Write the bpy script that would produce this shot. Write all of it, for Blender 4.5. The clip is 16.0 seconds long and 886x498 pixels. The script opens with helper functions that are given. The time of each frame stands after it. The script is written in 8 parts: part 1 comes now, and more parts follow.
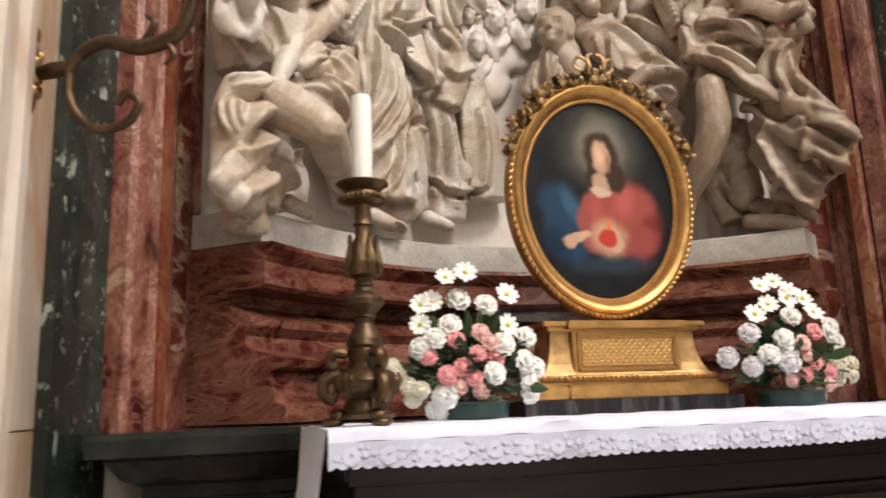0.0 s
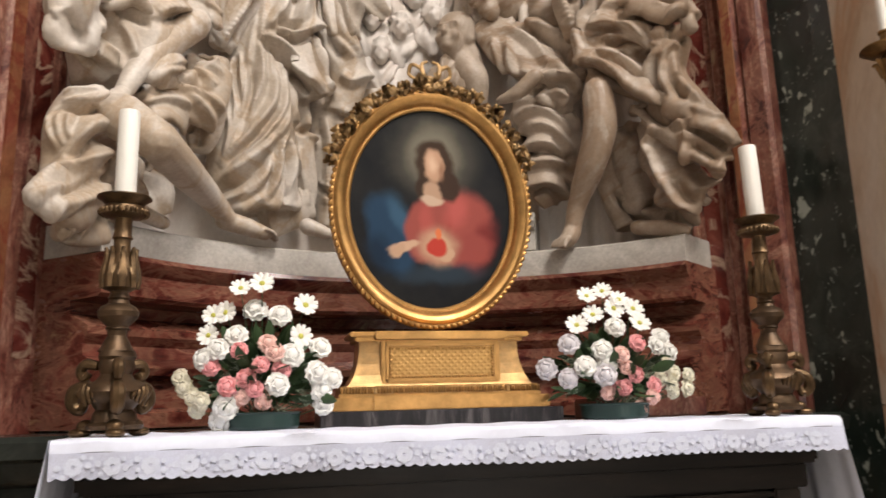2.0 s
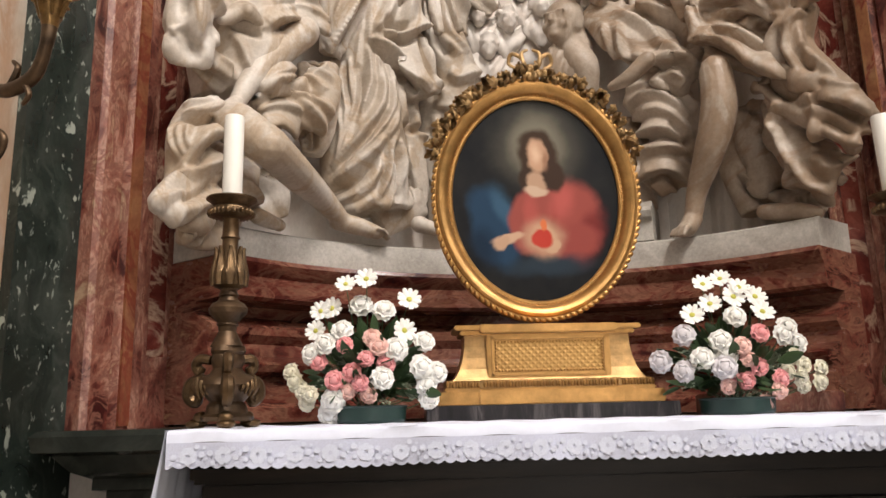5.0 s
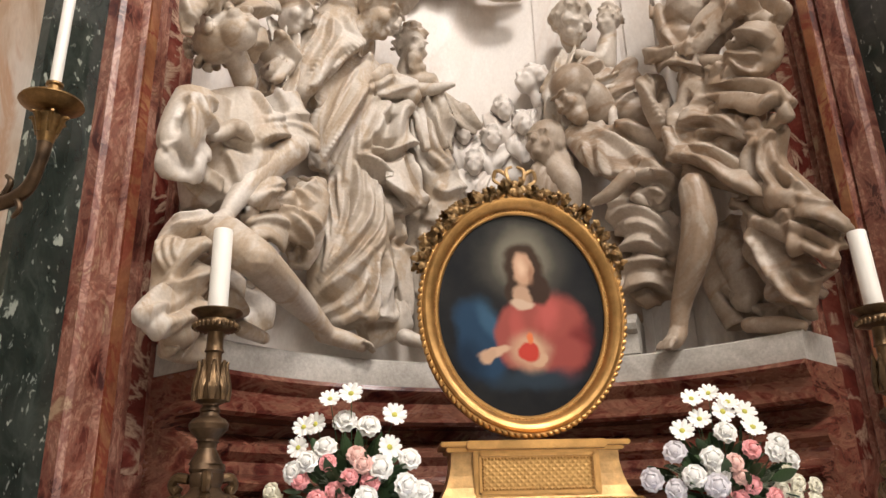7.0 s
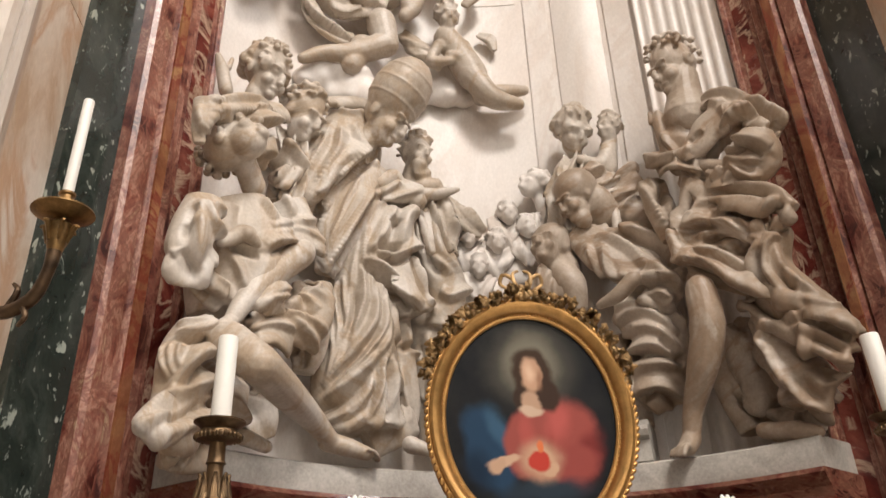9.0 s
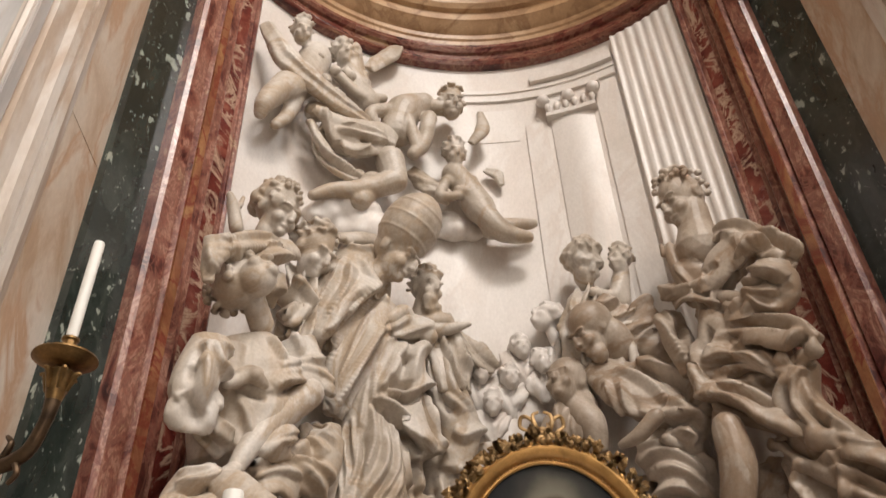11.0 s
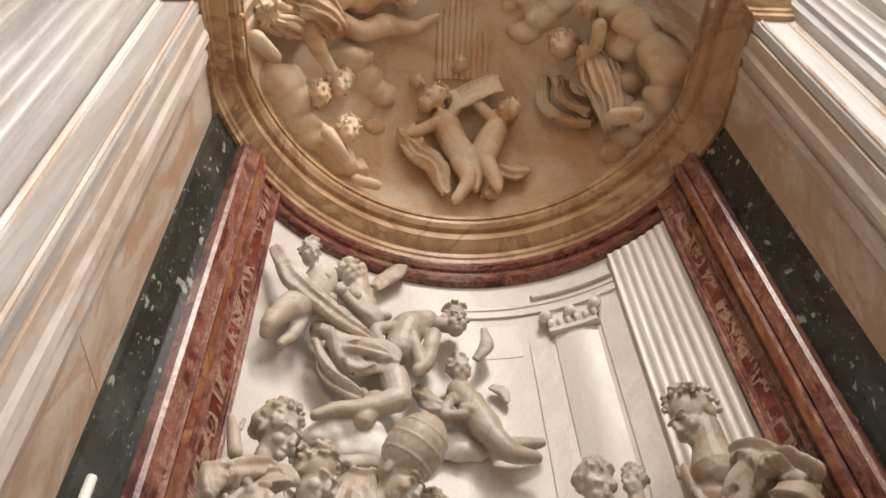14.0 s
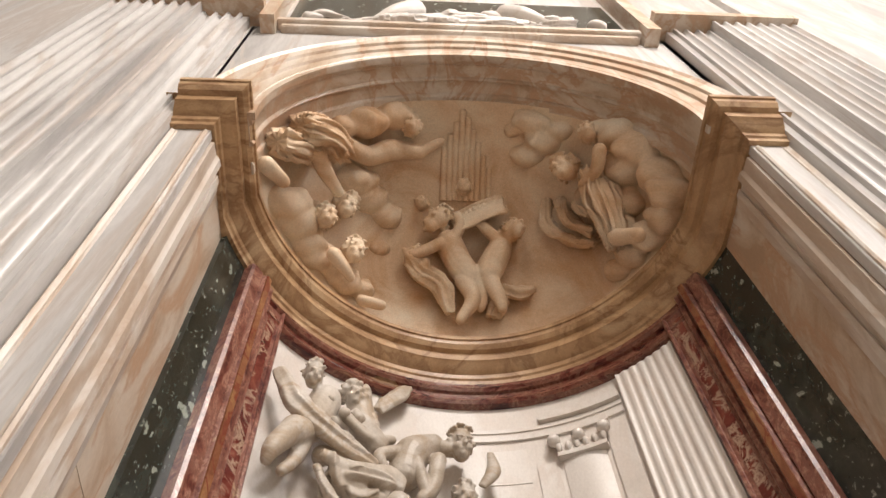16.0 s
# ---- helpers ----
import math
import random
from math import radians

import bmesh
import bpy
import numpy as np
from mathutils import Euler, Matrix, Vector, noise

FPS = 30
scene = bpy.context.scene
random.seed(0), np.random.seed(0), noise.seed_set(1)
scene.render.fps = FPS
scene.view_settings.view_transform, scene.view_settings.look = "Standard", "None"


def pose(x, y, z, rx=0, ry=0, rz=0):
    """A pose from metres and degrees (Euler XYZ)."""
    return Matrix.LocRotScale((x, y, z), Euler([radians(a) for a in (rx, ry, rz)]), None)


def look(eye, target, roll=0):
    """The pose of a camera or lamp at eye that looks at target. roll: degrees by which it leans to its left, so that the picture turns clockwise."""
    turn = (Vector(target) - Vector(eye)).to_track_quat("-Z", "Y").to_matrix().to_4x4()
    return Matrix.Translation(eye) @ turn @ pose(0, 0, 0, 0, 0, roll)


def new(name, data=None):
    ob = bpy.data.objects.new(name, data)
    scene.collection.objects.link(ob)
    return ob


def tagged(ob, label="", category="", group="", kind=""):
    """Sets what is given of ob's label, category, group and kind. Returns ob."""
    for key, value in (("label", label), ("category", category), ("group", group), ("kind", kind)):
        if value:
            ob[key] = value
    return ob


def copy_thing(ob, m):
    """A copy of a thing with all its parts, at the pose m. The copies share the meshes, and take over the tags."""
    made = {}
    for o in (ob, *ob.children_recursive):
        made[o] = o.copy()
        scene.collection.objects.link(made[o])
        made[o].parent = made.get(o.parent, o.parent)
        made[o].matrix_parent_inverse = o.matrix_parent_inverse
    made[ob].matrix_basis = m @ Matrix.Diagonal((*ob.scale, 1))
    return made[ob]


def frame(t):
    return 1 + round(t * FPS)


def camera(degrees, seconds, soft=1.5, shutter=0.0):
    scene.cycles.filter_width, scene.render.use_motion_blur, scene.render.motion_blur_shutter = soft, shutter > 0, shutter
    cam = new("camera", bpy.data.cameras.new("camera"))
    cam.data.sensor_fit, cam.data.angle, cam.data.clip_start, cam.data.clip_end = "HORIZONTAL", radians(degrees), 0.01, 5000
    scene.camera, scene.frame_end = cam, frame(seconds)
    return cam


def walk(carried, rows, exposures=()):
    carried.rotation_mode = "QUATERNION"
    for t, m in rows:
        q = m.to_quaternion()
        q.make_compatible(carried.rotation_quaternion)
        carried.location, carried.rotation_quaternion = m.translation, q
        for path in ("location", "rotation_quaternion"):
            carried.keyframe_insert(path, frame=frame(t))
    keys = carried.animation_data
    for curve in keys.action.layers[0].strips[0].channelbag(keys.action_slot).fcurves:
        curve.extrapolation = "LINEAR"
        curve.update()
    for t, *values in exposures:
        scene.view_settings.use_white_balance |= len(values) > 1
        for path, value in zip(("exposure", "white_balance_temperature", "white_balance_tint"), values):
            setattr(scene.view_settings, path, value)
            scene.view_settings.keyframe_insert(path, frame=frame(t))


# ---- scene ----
cam = camera(59.5, 16.0, shutter=0.4)
PATH = [
    (0, (-1.484, 0.378, 1.703), (-0.904, 2.25, 2.098), -2.1),
    (0.5, (-1.215, 0.362, 1.703), (-0.594, 2.223, 2.093), -1.9),
    (1, (-0.995, 0.332, 1.714), (-0.368, 2.19, 2.103), -1.8),
    (1.5, (-0.801, 0.258, 1.723), (-0.216, 2.13, 2.115), -1.6),
    (2, (-0.647, 0.152, 1.712), (-0.191, 2.057, 2.112), -1.5),
    (2.5, (-0.588, 0.159, 1.694), (-0.395, 2.111, 2.081), -1.1),
    (3, (-0.589, 0.177, 1.689), (-0.515, 2.139, 2.07), -1.0),
    (3.5, (-0.558, 0.178, 1.679), (-0.508, 2.14, 2.065), -1.3),
    (6, (-0.532, 0.182, 1.687), (-0.374, 2.112, 2.185), -1.4),
    (6.5, (-0.534, 0.177, 1.686), (-0.377, 2.069, 2.315), -1.5),
    (7, (-0.54, 0.177, 1.69), (-0.381, 2.049, 2.377), -1.6),
    (7.5, (-0.542, 0.172, 1.684), (-0.383, 2.036, 2.392), -1.6),
    (8, (-0.544, 0.161, 1.682), (-0.387, 2.002, 2.448), -1.7),
    (8.2, (-0.546, 0.162, 1.684), (-0.389, 1.988, 2.486), -1.7),
    (10.5, (-0.573, 0.241, 1.775), (-0.437, 1.889, 2.9), -2.5),
    (11, (-0.591, 0.247, 1.788), (-0.452, 1.837, 2.993), -2.7),
    (11.5, (-0.604, 0.242, 1.798), (-0.462, 1.776, 3.074), -2.8),
    (12, (-0.609, 0.245, 1.797), (-0.464, 1.716, 3.144), -3.2),
    (12.5, (-0.609, 0.249, 1.806), (-0.47, 1.662, 3.214), -3.2),
    (13, (-0.601, 0.247, 1.808), (-0.465, 1.596, 3.278), -3.5),
    (13.5, (-0.598, 0.238, 1.826), (-0.471, 1.518, 3.358), -3.5),
    (14, (-0.603, 0.224, 1.837), (-0.476, 1.437, 3.423), -3.9),
    (14.5, (-0.601, 0.185, 1.842), (-0.479, 1.325, 3.48), -4.1),
    (15, (-0.606, 0.182, 1.853), (-0.487, 1.251, 3.539), -4.3),
    (15.5, (-0.608, 0.19, 1.851), (-0.493, 1.185, 3.582), -4.6),
    (16, (-0.613, 0.194, 1.861), (-0.501, 1.158, 3.61), -4.6),
]
walk(cam, [(t, look(eye, target, roll)) for t, eye, target, roll in PATH], [(0, 0.18), (1.5, 0.10), (3.5, 0.02), (6.5, 0.12), (8.2, 0.10), (10.5, -0.22), (13.5, -0.16), (16, -0.24)])

# ---- light ----
def area_lamp(name, size_x, size_y, power, colour, eye, target):
    data = bpy.data.lights.new(name, "AREA")
    data.shape, data.size, data.size_y, data.energy, data.color = "RECTANGLE", size_x, size_y, power, colour
    ob = new(name, data)
    ob.matrix_world = look(eye, target)
    return ob


world = bpy.data.worlds.new("world")
scene.world = world
world.use_nodes = True
WN, WL = world.node_tree.nodes, world.node_tree.links
SKY = WN.new("ShaderNodeTexSky")
SKY.sky_type, SKY.sun_disc, SKY.sun_elevation, SKY.sun_rotation = "NISHITA", False, radians(40), radians(200)
WL.new(SKY.outputs[0], WN["Background"].inputs[0])
WN["Background"].inputs[1].default_value = 0.1
# daylight standing in the high windows of the church
area_lamp("window_light_a", 3.0, 4.0, 260, (1.0, 0.91, 0.83), (-3.0, -8.8, 10.5), (-1.0, 3.0, 6.5))
area_lamp("window_light_b", 3.0, 4.0, 560, (1.0, 0.91, 0.83), (3.5, -8.8, 10.5), (-0.5, 3.0, 6.5))
area_lamp("window_light_d", 2.6, 4.0, 980, (1.0, 0.95, 0.94), (8.8, -3.0, 11.0), (-0.5, 3.2, 5.0))
area_lamp("dome_light", 3.2, 3.2, 2600, (1.0, 0.925, 0.865), (2.5, -6.2, 15.6), (-0.3, 3.2, 3.0))
# added low fill, no real opening there: lifts the half dome from below
area_lamp("low_fill_light", 3.4, 4.5, 190, (1.0, 0.91, 0.83), (2.5, -8.9, 2.8), (-0.2, 3.0, 8.0))

# ---- materials ----
def material(name, rough=0.5, metal=0.0, coat=0.0):
    m = bpy.data.materials.new(name)
    m.use_nodes = True
    b = m.node_tree.nodes["Principled BSDF"]
    b.inputs["Roughness"].default_value, b.inputs["Metallic"].default_value = rough, metal
    b.inputs["Coat Weight"].default_value = coat
    b.inputs["Coat Roughness"].default_value = 0.08
    return m, m.node_tree.nodes, m.node_tree.links, b


def ramp(nodes, links, src, stops):
    r = nodes.new("ShaderNodeValToRGB")
    e = r.color_ramp.elements
    while len(e) < len(stops):
        e.new(0.5)
    for el, (p, c) in zip(e, stops):
        el.position, el.color = p, (*c, 1)
    links.new(src, r.inputs[0])
    return r.outputs[0]


def noise_tex(nodes, links, co, scale, detail=6, rough=0.6, warp=0.0):
    n = nodes.new("ShaderNodeTexNoise")
    n.inputs["Scale"].default_value, n.inputs["Detail"].default_value = scale, detail
    n.inputs["Roughness"].default_value, n.inputs["Distortion"].default_value = rough, warp
    links.new(co, n.inputs["Vector"])
    return n.outputs[0]


def coords(nodes, links, stretch=(1, 1, 1), vary=True):
    tc, mp = nodes.new("ShaderNodeTexCoord"), nodes.new("ShaderNodeMapping")
    mp.inputs["Scale"].default_value = stretch
    links.new(tc.outputs["Object"], mp.inputs["Vector"])
    if vary:
        oi, sc = nodes.new("ShaderNodeObjectInfo"), nodes.new("ShaderNodeVectorMath")
        sc.operation = "SCALE"
        sc.inputs[0].default_value = (13.0, 7.0, 5.0)
        links.new(oi.outputs["Random"], sc.inputs["Scale"])
        links.new(sc.outputs[0], mp.inputs["Location"])
    return mp.outputs[0]


def mix(nodes, links, fac, a, b, blend="MIX"):
    m = nodes.new("ShaderNodeMix")
    m.data_type, m.blend_type = "RGBA", blend
    for src, key in ((fac, 0), (a, 6), (b, 7)):
        if isinstance(src, (int, float)):
            m.inputs[key].default_value = src
        elif isinstance(src, tuple):
            m.inputs[key].default_value = (*src, 1)
        else:
            links.new(src, m.inputs[key])
    return m.outputs[2]


def bump(nodes, links, b, src, strength, dist):
    n = nodes.new("ShaderNodeBump")
    n.inputs["Strength"].default_value, n.inputs["Distance"].default_value = strength, dist
    links.new(src, n.inputs["Height"])
    links.new(n.outputs[0], b.inputs["Normal"])


def stone(name, stops, scale, warp, rough, grain=0.1, veins=None, vein_scale=2.0, stretch=(1, 1, 1), relief=0.15, coat=0.0, vary=True):
    """Figured stone: warped clouds of colour, thin veins, a fine grain and a slightly uneven polish."""
    m, n, l, b = material(name, rough, 0.0, coat)
    co = coords(n, l, stretch, vary)
    col = ramp(n, l, noise_tex(n, l, co, scale, 7, 0.62, warp), stops)
    if veins:
        v = noise_tex(n, l, co, vein_scale, 8, 0.6, 1.6)
        band = ramp(n, l, v, [(0.455, (0, 0, 0)), (0.495, (1, 1, 1)), (0.505, (1, 1, 1)), (0.56, (0, 0, 0))])
        col = mix(n, l, band, col, veins)
    g = noise_tex(n, l, co, 60, 4, 0.7)
    col = mix(n, l, grain, col, ramp(n, l, g, [(0.3, (0.15, 0.13, 0.11)), (0.7, (1, 1, 1))]), "MULTIPLY")
    l.new(col, b.inputs["Base Color"])
    rr = n.new("ShaderNodeMapRange")
    l.new(noise_tex(n, l, co, 5, 5, 0.6), rr.inputs[0])
    rr.inputs[3].default_value, rr.inputs[4].default_value = max(0.03, rough - 0.1), rough + 0.15
    l.new(rr.outputs[0], b.inputs["Roughness"])
    bump(n, l, b, g, relief, 0.004)
    return m


M = {}
M["red"] = stone("red_jasper_marble", [(0.34, (0.050, 0.009, 0.008)), (0.43, (0.14, 0.034, 0.024)), (0.49, (0.28, 0.105, 0.07)), (0.54, (0.44, 0.24, 0.175)), (0.60, (0.20, 0.055, 0.036)), (0.68, (0.46, 0.31, 0.20))], 5.0, 0.8, 0.3, 0.4, (0.24, 0.10, 0.07), 6.0, (1.4, 1.4, 0.8), 0.05)
M["red_deep"] = stone("deep_red_marble", [(0.3, (0.06, 0.010, 0.009)), (0.5, (0.15, 0.030, 0.022)), (0.7, (0.28, 0.09, 0.06))], 4, 1.2, 0.2, 0.25, (0.42, 0.28, 0.2), 3.0, (1, 1, 1), 0.05)
M["red_gold"] = stone("ochre_veined_red_marble", [(0.3, (0.14, 0.04, 0.022)), (0.5, (0.27, 0.11, 0.055)), (0.7, (0.36, 0.19, 0.085))], 3.4, 1.5, 0.2, 0.25, (0.2, 0.05, 0.03), 3.0, (1, 1, 0.6), 0.05)
M["pale"] = stone("pale_veined_marble", [(0.38, (0.50, 0.39, 0.30)), (0.5, (0.68, 0.60, 0.52)), (0.62, (0.74, 0.69, 0.63))], 1.6, 1.2, 0.35, 0.12, (0.56, 0.44, 0.34), 0.8, (1, 1, 0.3), 0.05)
M["pale_grey"] = stone("grey_white_marble", [(0.38, (0.42, 0.40, 0.385)), (0.5, (0.58, 0.56, 0.54)), (0.62, (0.66, 0.64, 0.62))], 2.2, 0.6, 0.35, 0.15, (0.52, 0.47, 0.43), 1.6, (1, 1, 0.12), 0.05)
M["peach"] = stone("peach_veined_marble", [(0.38, (0.46, 0.32, 0.21)), (0.5, (0.62, 0.51, 0.40)), (0.62, (0.68, 0.60, 0.51))], 2.0, 1.4, 0.35, 0.15, (0.52, 0.34, 0.22), 1.3, (1, 1, 0.35), 0.05)
M["ochre"] = stone("ochre_cornice_stone", [(0.3, (0.36, 0.20, 0.09)), (0.5, (0.50, 0.31, 0.16)), (0.7, (0.60, 0.42, 0.25))], 2.2, 1.0, 0.4, 0.25, (0.34, 0.19, 0.09), 1.2, (1, 1, 1), 0.15)
M["stucco"] = stone("ochre_stucco", [(0.34, (0.64, 0.39, 0.21)), (0.5, (0.79, 0.60, 0.41)), (0.66, (0.85, 0.73, 0.56))], 1.1, 0.8, 0.65, 0.25, None, 1, (1, 1, 1), 0.3, 0, False)
M["statue"] = stone("aged_statue_marble", [(0.32, (0.36, 0.28, 0.20)), (0.47, (0.52, 0.45, 0.37)), (0.58, (0.62, 0.56, 0.49)), (0.7, (0.68, 0.63, 0.57))], 2.0, 0.8, 0.44, 0.25, (0.46, 0.36, 0.26), 1.1, (1, 1, 1), 0.12)
# darker, browner mix of the statue marble for three right-hand figures
M["statue_brown"] = stone("darker_brown_statue_marble", [(0.32, (0.26, 0.185, 0.125)), (0.47, (0.40, 0.32, 0.245)), (0.58, (0.52, 0.44, 0.36)), (0.7, (0.60, 0.53, 0.45))], 2.0, 0.8, 0.44, 0.25, (0.36, 0.26, 0.18), 1.1, (1, 1, 1), 0.12)
M["red_h"] = stone("dark_clouded_red_marble", [(0.35, (0.040, 0.007, 0.006)), (0.43, (0.11, 0.024, 0.017)), (0.5, (0.19, 0.06, 0.04)), (0.55, (0.30, 0.14, 0.09)), (0.61, (0.12, 0.03, 0.02)), (0.69, (0.33, 0.20, 0.11))], 5.0, 0.9, 0.22, 0.3, (0.20, 0.085, 0.055), 4.0, (0.7, 0.7, 1.6), 0.05)
M["relief"] = stone("white_relief_marble", [(0.3, (0.66, 0.60, 0.54)), (0.5, (0.74, 0.69, 0.64)), (0.7, (0.80, 0.76, 0.72))], 1.3, 1.0, 0.4, 0.15, (0.69, 0.62, 0.56), 0.8, (1, 1, 0.6), 0.1)
M["slab"] = stone("dusty_grey_stone", [(0.3, (0.38, 0.35, 0.31)), (0.5, (0.50, 0.47, 0.42)), (0.7, (0.60, 0.57, 0.52))], 5, 0.8, 0.6, 0.35, None, 1, (1, 1, 1), 0.3)
M["dark"] = stone("black_green_stone", [(0.3, (0.010, 0.013, 0.011)), (0.5, (0.018, 0.022, 0.019)), (0.7, (0.035, 0.04, 0.034))], 6, 1.0, 0.22, 0.2, None, 1, (1, 1, 1), 0.05)
M["dark_wood"] = stone("dark_altar_wood", [(0.3, (0.006, 0.0045, 0.0035)), (0.5, (0.011, 0.008, 0.006)), (0.7, (0.024, 0.017, 0.012))], 4, 1.0, 0.34, 0.3, None, 1, (0.4, 1, 3), 0.1)
M["orange_panel"] = stone("orange_inlay_marble", [(0.3, (0.25, 0.09, 0.03)), (0.5, (0.42, 0.20, 0.09)), (0.7, (0.30, 0.12, 0.05))], 4, 1.5, 0.2, 0.2, (0.5, 0.35, 0.2), 2.0, (1, 1, 1), 0.05)
M["striated"] = stone("striated_grey_marble", [(0.35, (0.008, 0.007, 0.008)), (0.5, (0.02, 0.018, 0.02)), (0.62, (0.09, 0.08, 0.08)), (0.7, (0.015, 0.013, 0.015))], 4, 1.5, 0.3, 0.2, None, 1, (3.2, 1, 0.4), 0.05)
M["floor"] = stone("pale_floor_marble", [(0.3, (0.38, 0.34, 0.29)), (0.6, (0.50, 0.46, 0.40)), (0.8, (0.58, 0.54, 0.48))], 1, 1, 0.3, 0.2)
M["church_wall"] = stone("grey_church_wall", [(0.3, (0.12, 0.115, 0.11)), (0.6, (0.22, 0.21, 0.2)), (0.8, (0.3, 0.29, 0.27))], 1, 1, 0.3, 0.2)


def breccia():
    m, n, l, b = material("green_serpentine_breccia", 0.16)
    co = coords(n, l, (1, 1, 0.6))
    wob, add = n.new("ShaderNodeTexNoise"), n.new("ShaderNodeVectorMath")
    wob.inputs["Scale"].default_value, wob.inputs["Detail"].default_value = 9, 4
    l.new(co, wob.inputs["Vector"])
    add.operation = "MULTIPLY_ADD"
    add.inputs[1].default_value = (0.16, 0.16, 0.16)
    l.new(wob.outputs["Color"], add.inputs[0]), l.new(co, add.inputs[2])
    co = add.outputs[0]
    base = ramp(n, l, noise_tex(n, l, co, 5, 6, 0.65, 0.8), [(0.3, (0.010, 0.016, 0.013)), (0.5, (0.020, 0.027, 0.023)), (0.7, (0.048, 0.060, 0.050))])
    v = n.new("ShaderNodeTexVoronoi")
    v.inputs["Scale"].default_value = 11
    l.new(co, v.inputs["Vector"])
    chip = ramp(n, l, v.outputs["Distance"], [(0.22, (1, 1, 1)), (0.27, (0, 0, 0))])
    pick = ramp(n, l, noise_tex(n, l, co, 9, 3, 0.6), [(0.50, (0, 0, 0)), (0.54, (1, 1, 1))])
    both = mix(n, l, 1.0, chip, pick, "MULTIPLY")
    v2 = n.new("ShaderNodeTexVoronoi")
    v2.inputs["Scale"].default_value = 42
    l.new(co, v2.inputs["Vector"])
    fleck = mix(n, l, 1.0, ramp(n, l, v2.outputs["Distance"], [(0.2, (1, 1, 1)), (0.34, (0, 0, 0))]), ramp(n, l, noise_tex(n, l, co, 21, 3, 0.6), [(0.54, (0, 0, 0)), (0.6, (1, 1, 1))]), "MULTIPLY")
    col = mix(n, l, both, base, (0.30, 0.33, 0.28))
    l.new(mix(n, l, fleck, col, (0.20, 0.23, 0.20)), b.inputs["Base Color"])
    return m


M["green"] = breccia()
for key in ("dark", "dark_wood", "striated"):
    M[key].node_tree.nodes["Principled BSDF"].inputs["Specular IOR Level"].default_value = 0.22


def simple(name, colour, rough, metal=0.0, vary=0.25, scale=12, relief=0.2, dist=0.003):
    m, n, l, b = material(name, rough, metal)
    co = coords(n, l)
    t = noise_tex(n, l, co, scale, 5, 0.65)
    dark = tuple(c * (1 - vary) for c in colour)
    light = tuple(min(1, c * (1 + vary * 0.6)) for c in colour)
    l.new(ramp(n, l, t, [(0.3, dark), (0.7, light)]), b.inputs["Base Color"])
    bump(n, l, b, noise_tex(n, l, co, scale * 6, 3, 0.6), relief, dist)
    return m


M["gold"] = simple("burnished_gilding", (0.50, 0.28, 0.095), 0.36, 0.8, 0.35, 14)
M["gold_dull"] = simple("worn_dull_gilding", (0.48, 0.29, 0.115), 0.42, 0.65, 0.5, 18)
M["garland"] = simple("dark_worn_garland_gilding", (0.36, 0.225, 0.095), 0.45, 0.6, 0.5, 22)
M["bronze"] = simple("tarnished_bronze", (0.10, 0.062, 0.034), 0.42, 0.75, 0.6, 18)
M["brass"] = simple("worn_brass", (0.42, 0.25, 0.09), 0.3, 0.9, 0.5, 16)
M["old_brass"] = simple("dark_worn_brass", (0.14, 0.088, 0.045), 0.38, 0.85, 0.6, 22)
M["aged_brass"] = simple("aged_gilt_brass", (0.26, 0.155, 0.06), 0.34, 0.85, 0.55, 22)
M["wax"] = simple("white_candle_wax", (0.80, 0.78, 0.72), 0.45, 0, 0.05, 8, 0.1)
M["cloth"] = simple("white_altar_linen", (0.71, 0.75, 0.88), 0.8, 0, 0.05, 30, 0.2, 0.001)
M["leaf"] = simple("dark_green_leaf", (0.045, 0.085, 0.03), 0.5, 0, 0.5, 30)
M["petal"] = simple("white_silk_petal", (0.86, 0.85, 0.80), 0.6, 0, 0.04, 30)
M["petal_grey"] = simple("greyish_white_silk_petal", (0.68, 0.65, 0.67), 0.6, 0, 0.08, 30)
M["petal_cream"] = simple("cream_silk_petal", (0.80, 0.76, 0.60), 0.6, 0, 0.08, 30)
M["pink"] = simple("pink_silk_petal", (0.86, 0.37, 0.37), 0.6, 0, 0.25, 40)
M["salmon"] = simple("pale_salmon_silk_petal", (0.86, 0.54, 0.47), 0.6, 0, 0.2, 40)
M["yellow"] = simple("yellow_flower_eye", (0.52, 0.50, 0.08), 0.7, 0, 0.3, 80)
for key in ("petal", "petal_grey", "petal_cream", "pink", "salmon"):
    P = M[key].node_tree.nodes["Principled BSDF"]
    P.inputs["Subsurface Weight"].default_value, P.inputs["Subsurface Scale"].default_value = 0.3, 0.008
    P.inputs["Subsurface Radius"].default_value = (1.0, 0.95, 0.9)
M["sprig"] = simple("pale_green_filler", (0.30, 0.36, 0.25), 0.7, 0, 0.3, 60)
M["lace"] = simple("lavender_white_lace_net", (0.56, 0.59, 0.72), 0.85, 0, 0.12, 220, 0.4, 0.001)
M["lace_thread"] = simple("pale_lace_thread", (0.62, 0.66, 0.78), 0.85, 0, 0.1, 220, 0.3, 0.001)
M["pot"] = simple("dark_green_plastic", (0.012, 0.035, 0.028), 0.4, 0, 0.2, 20)


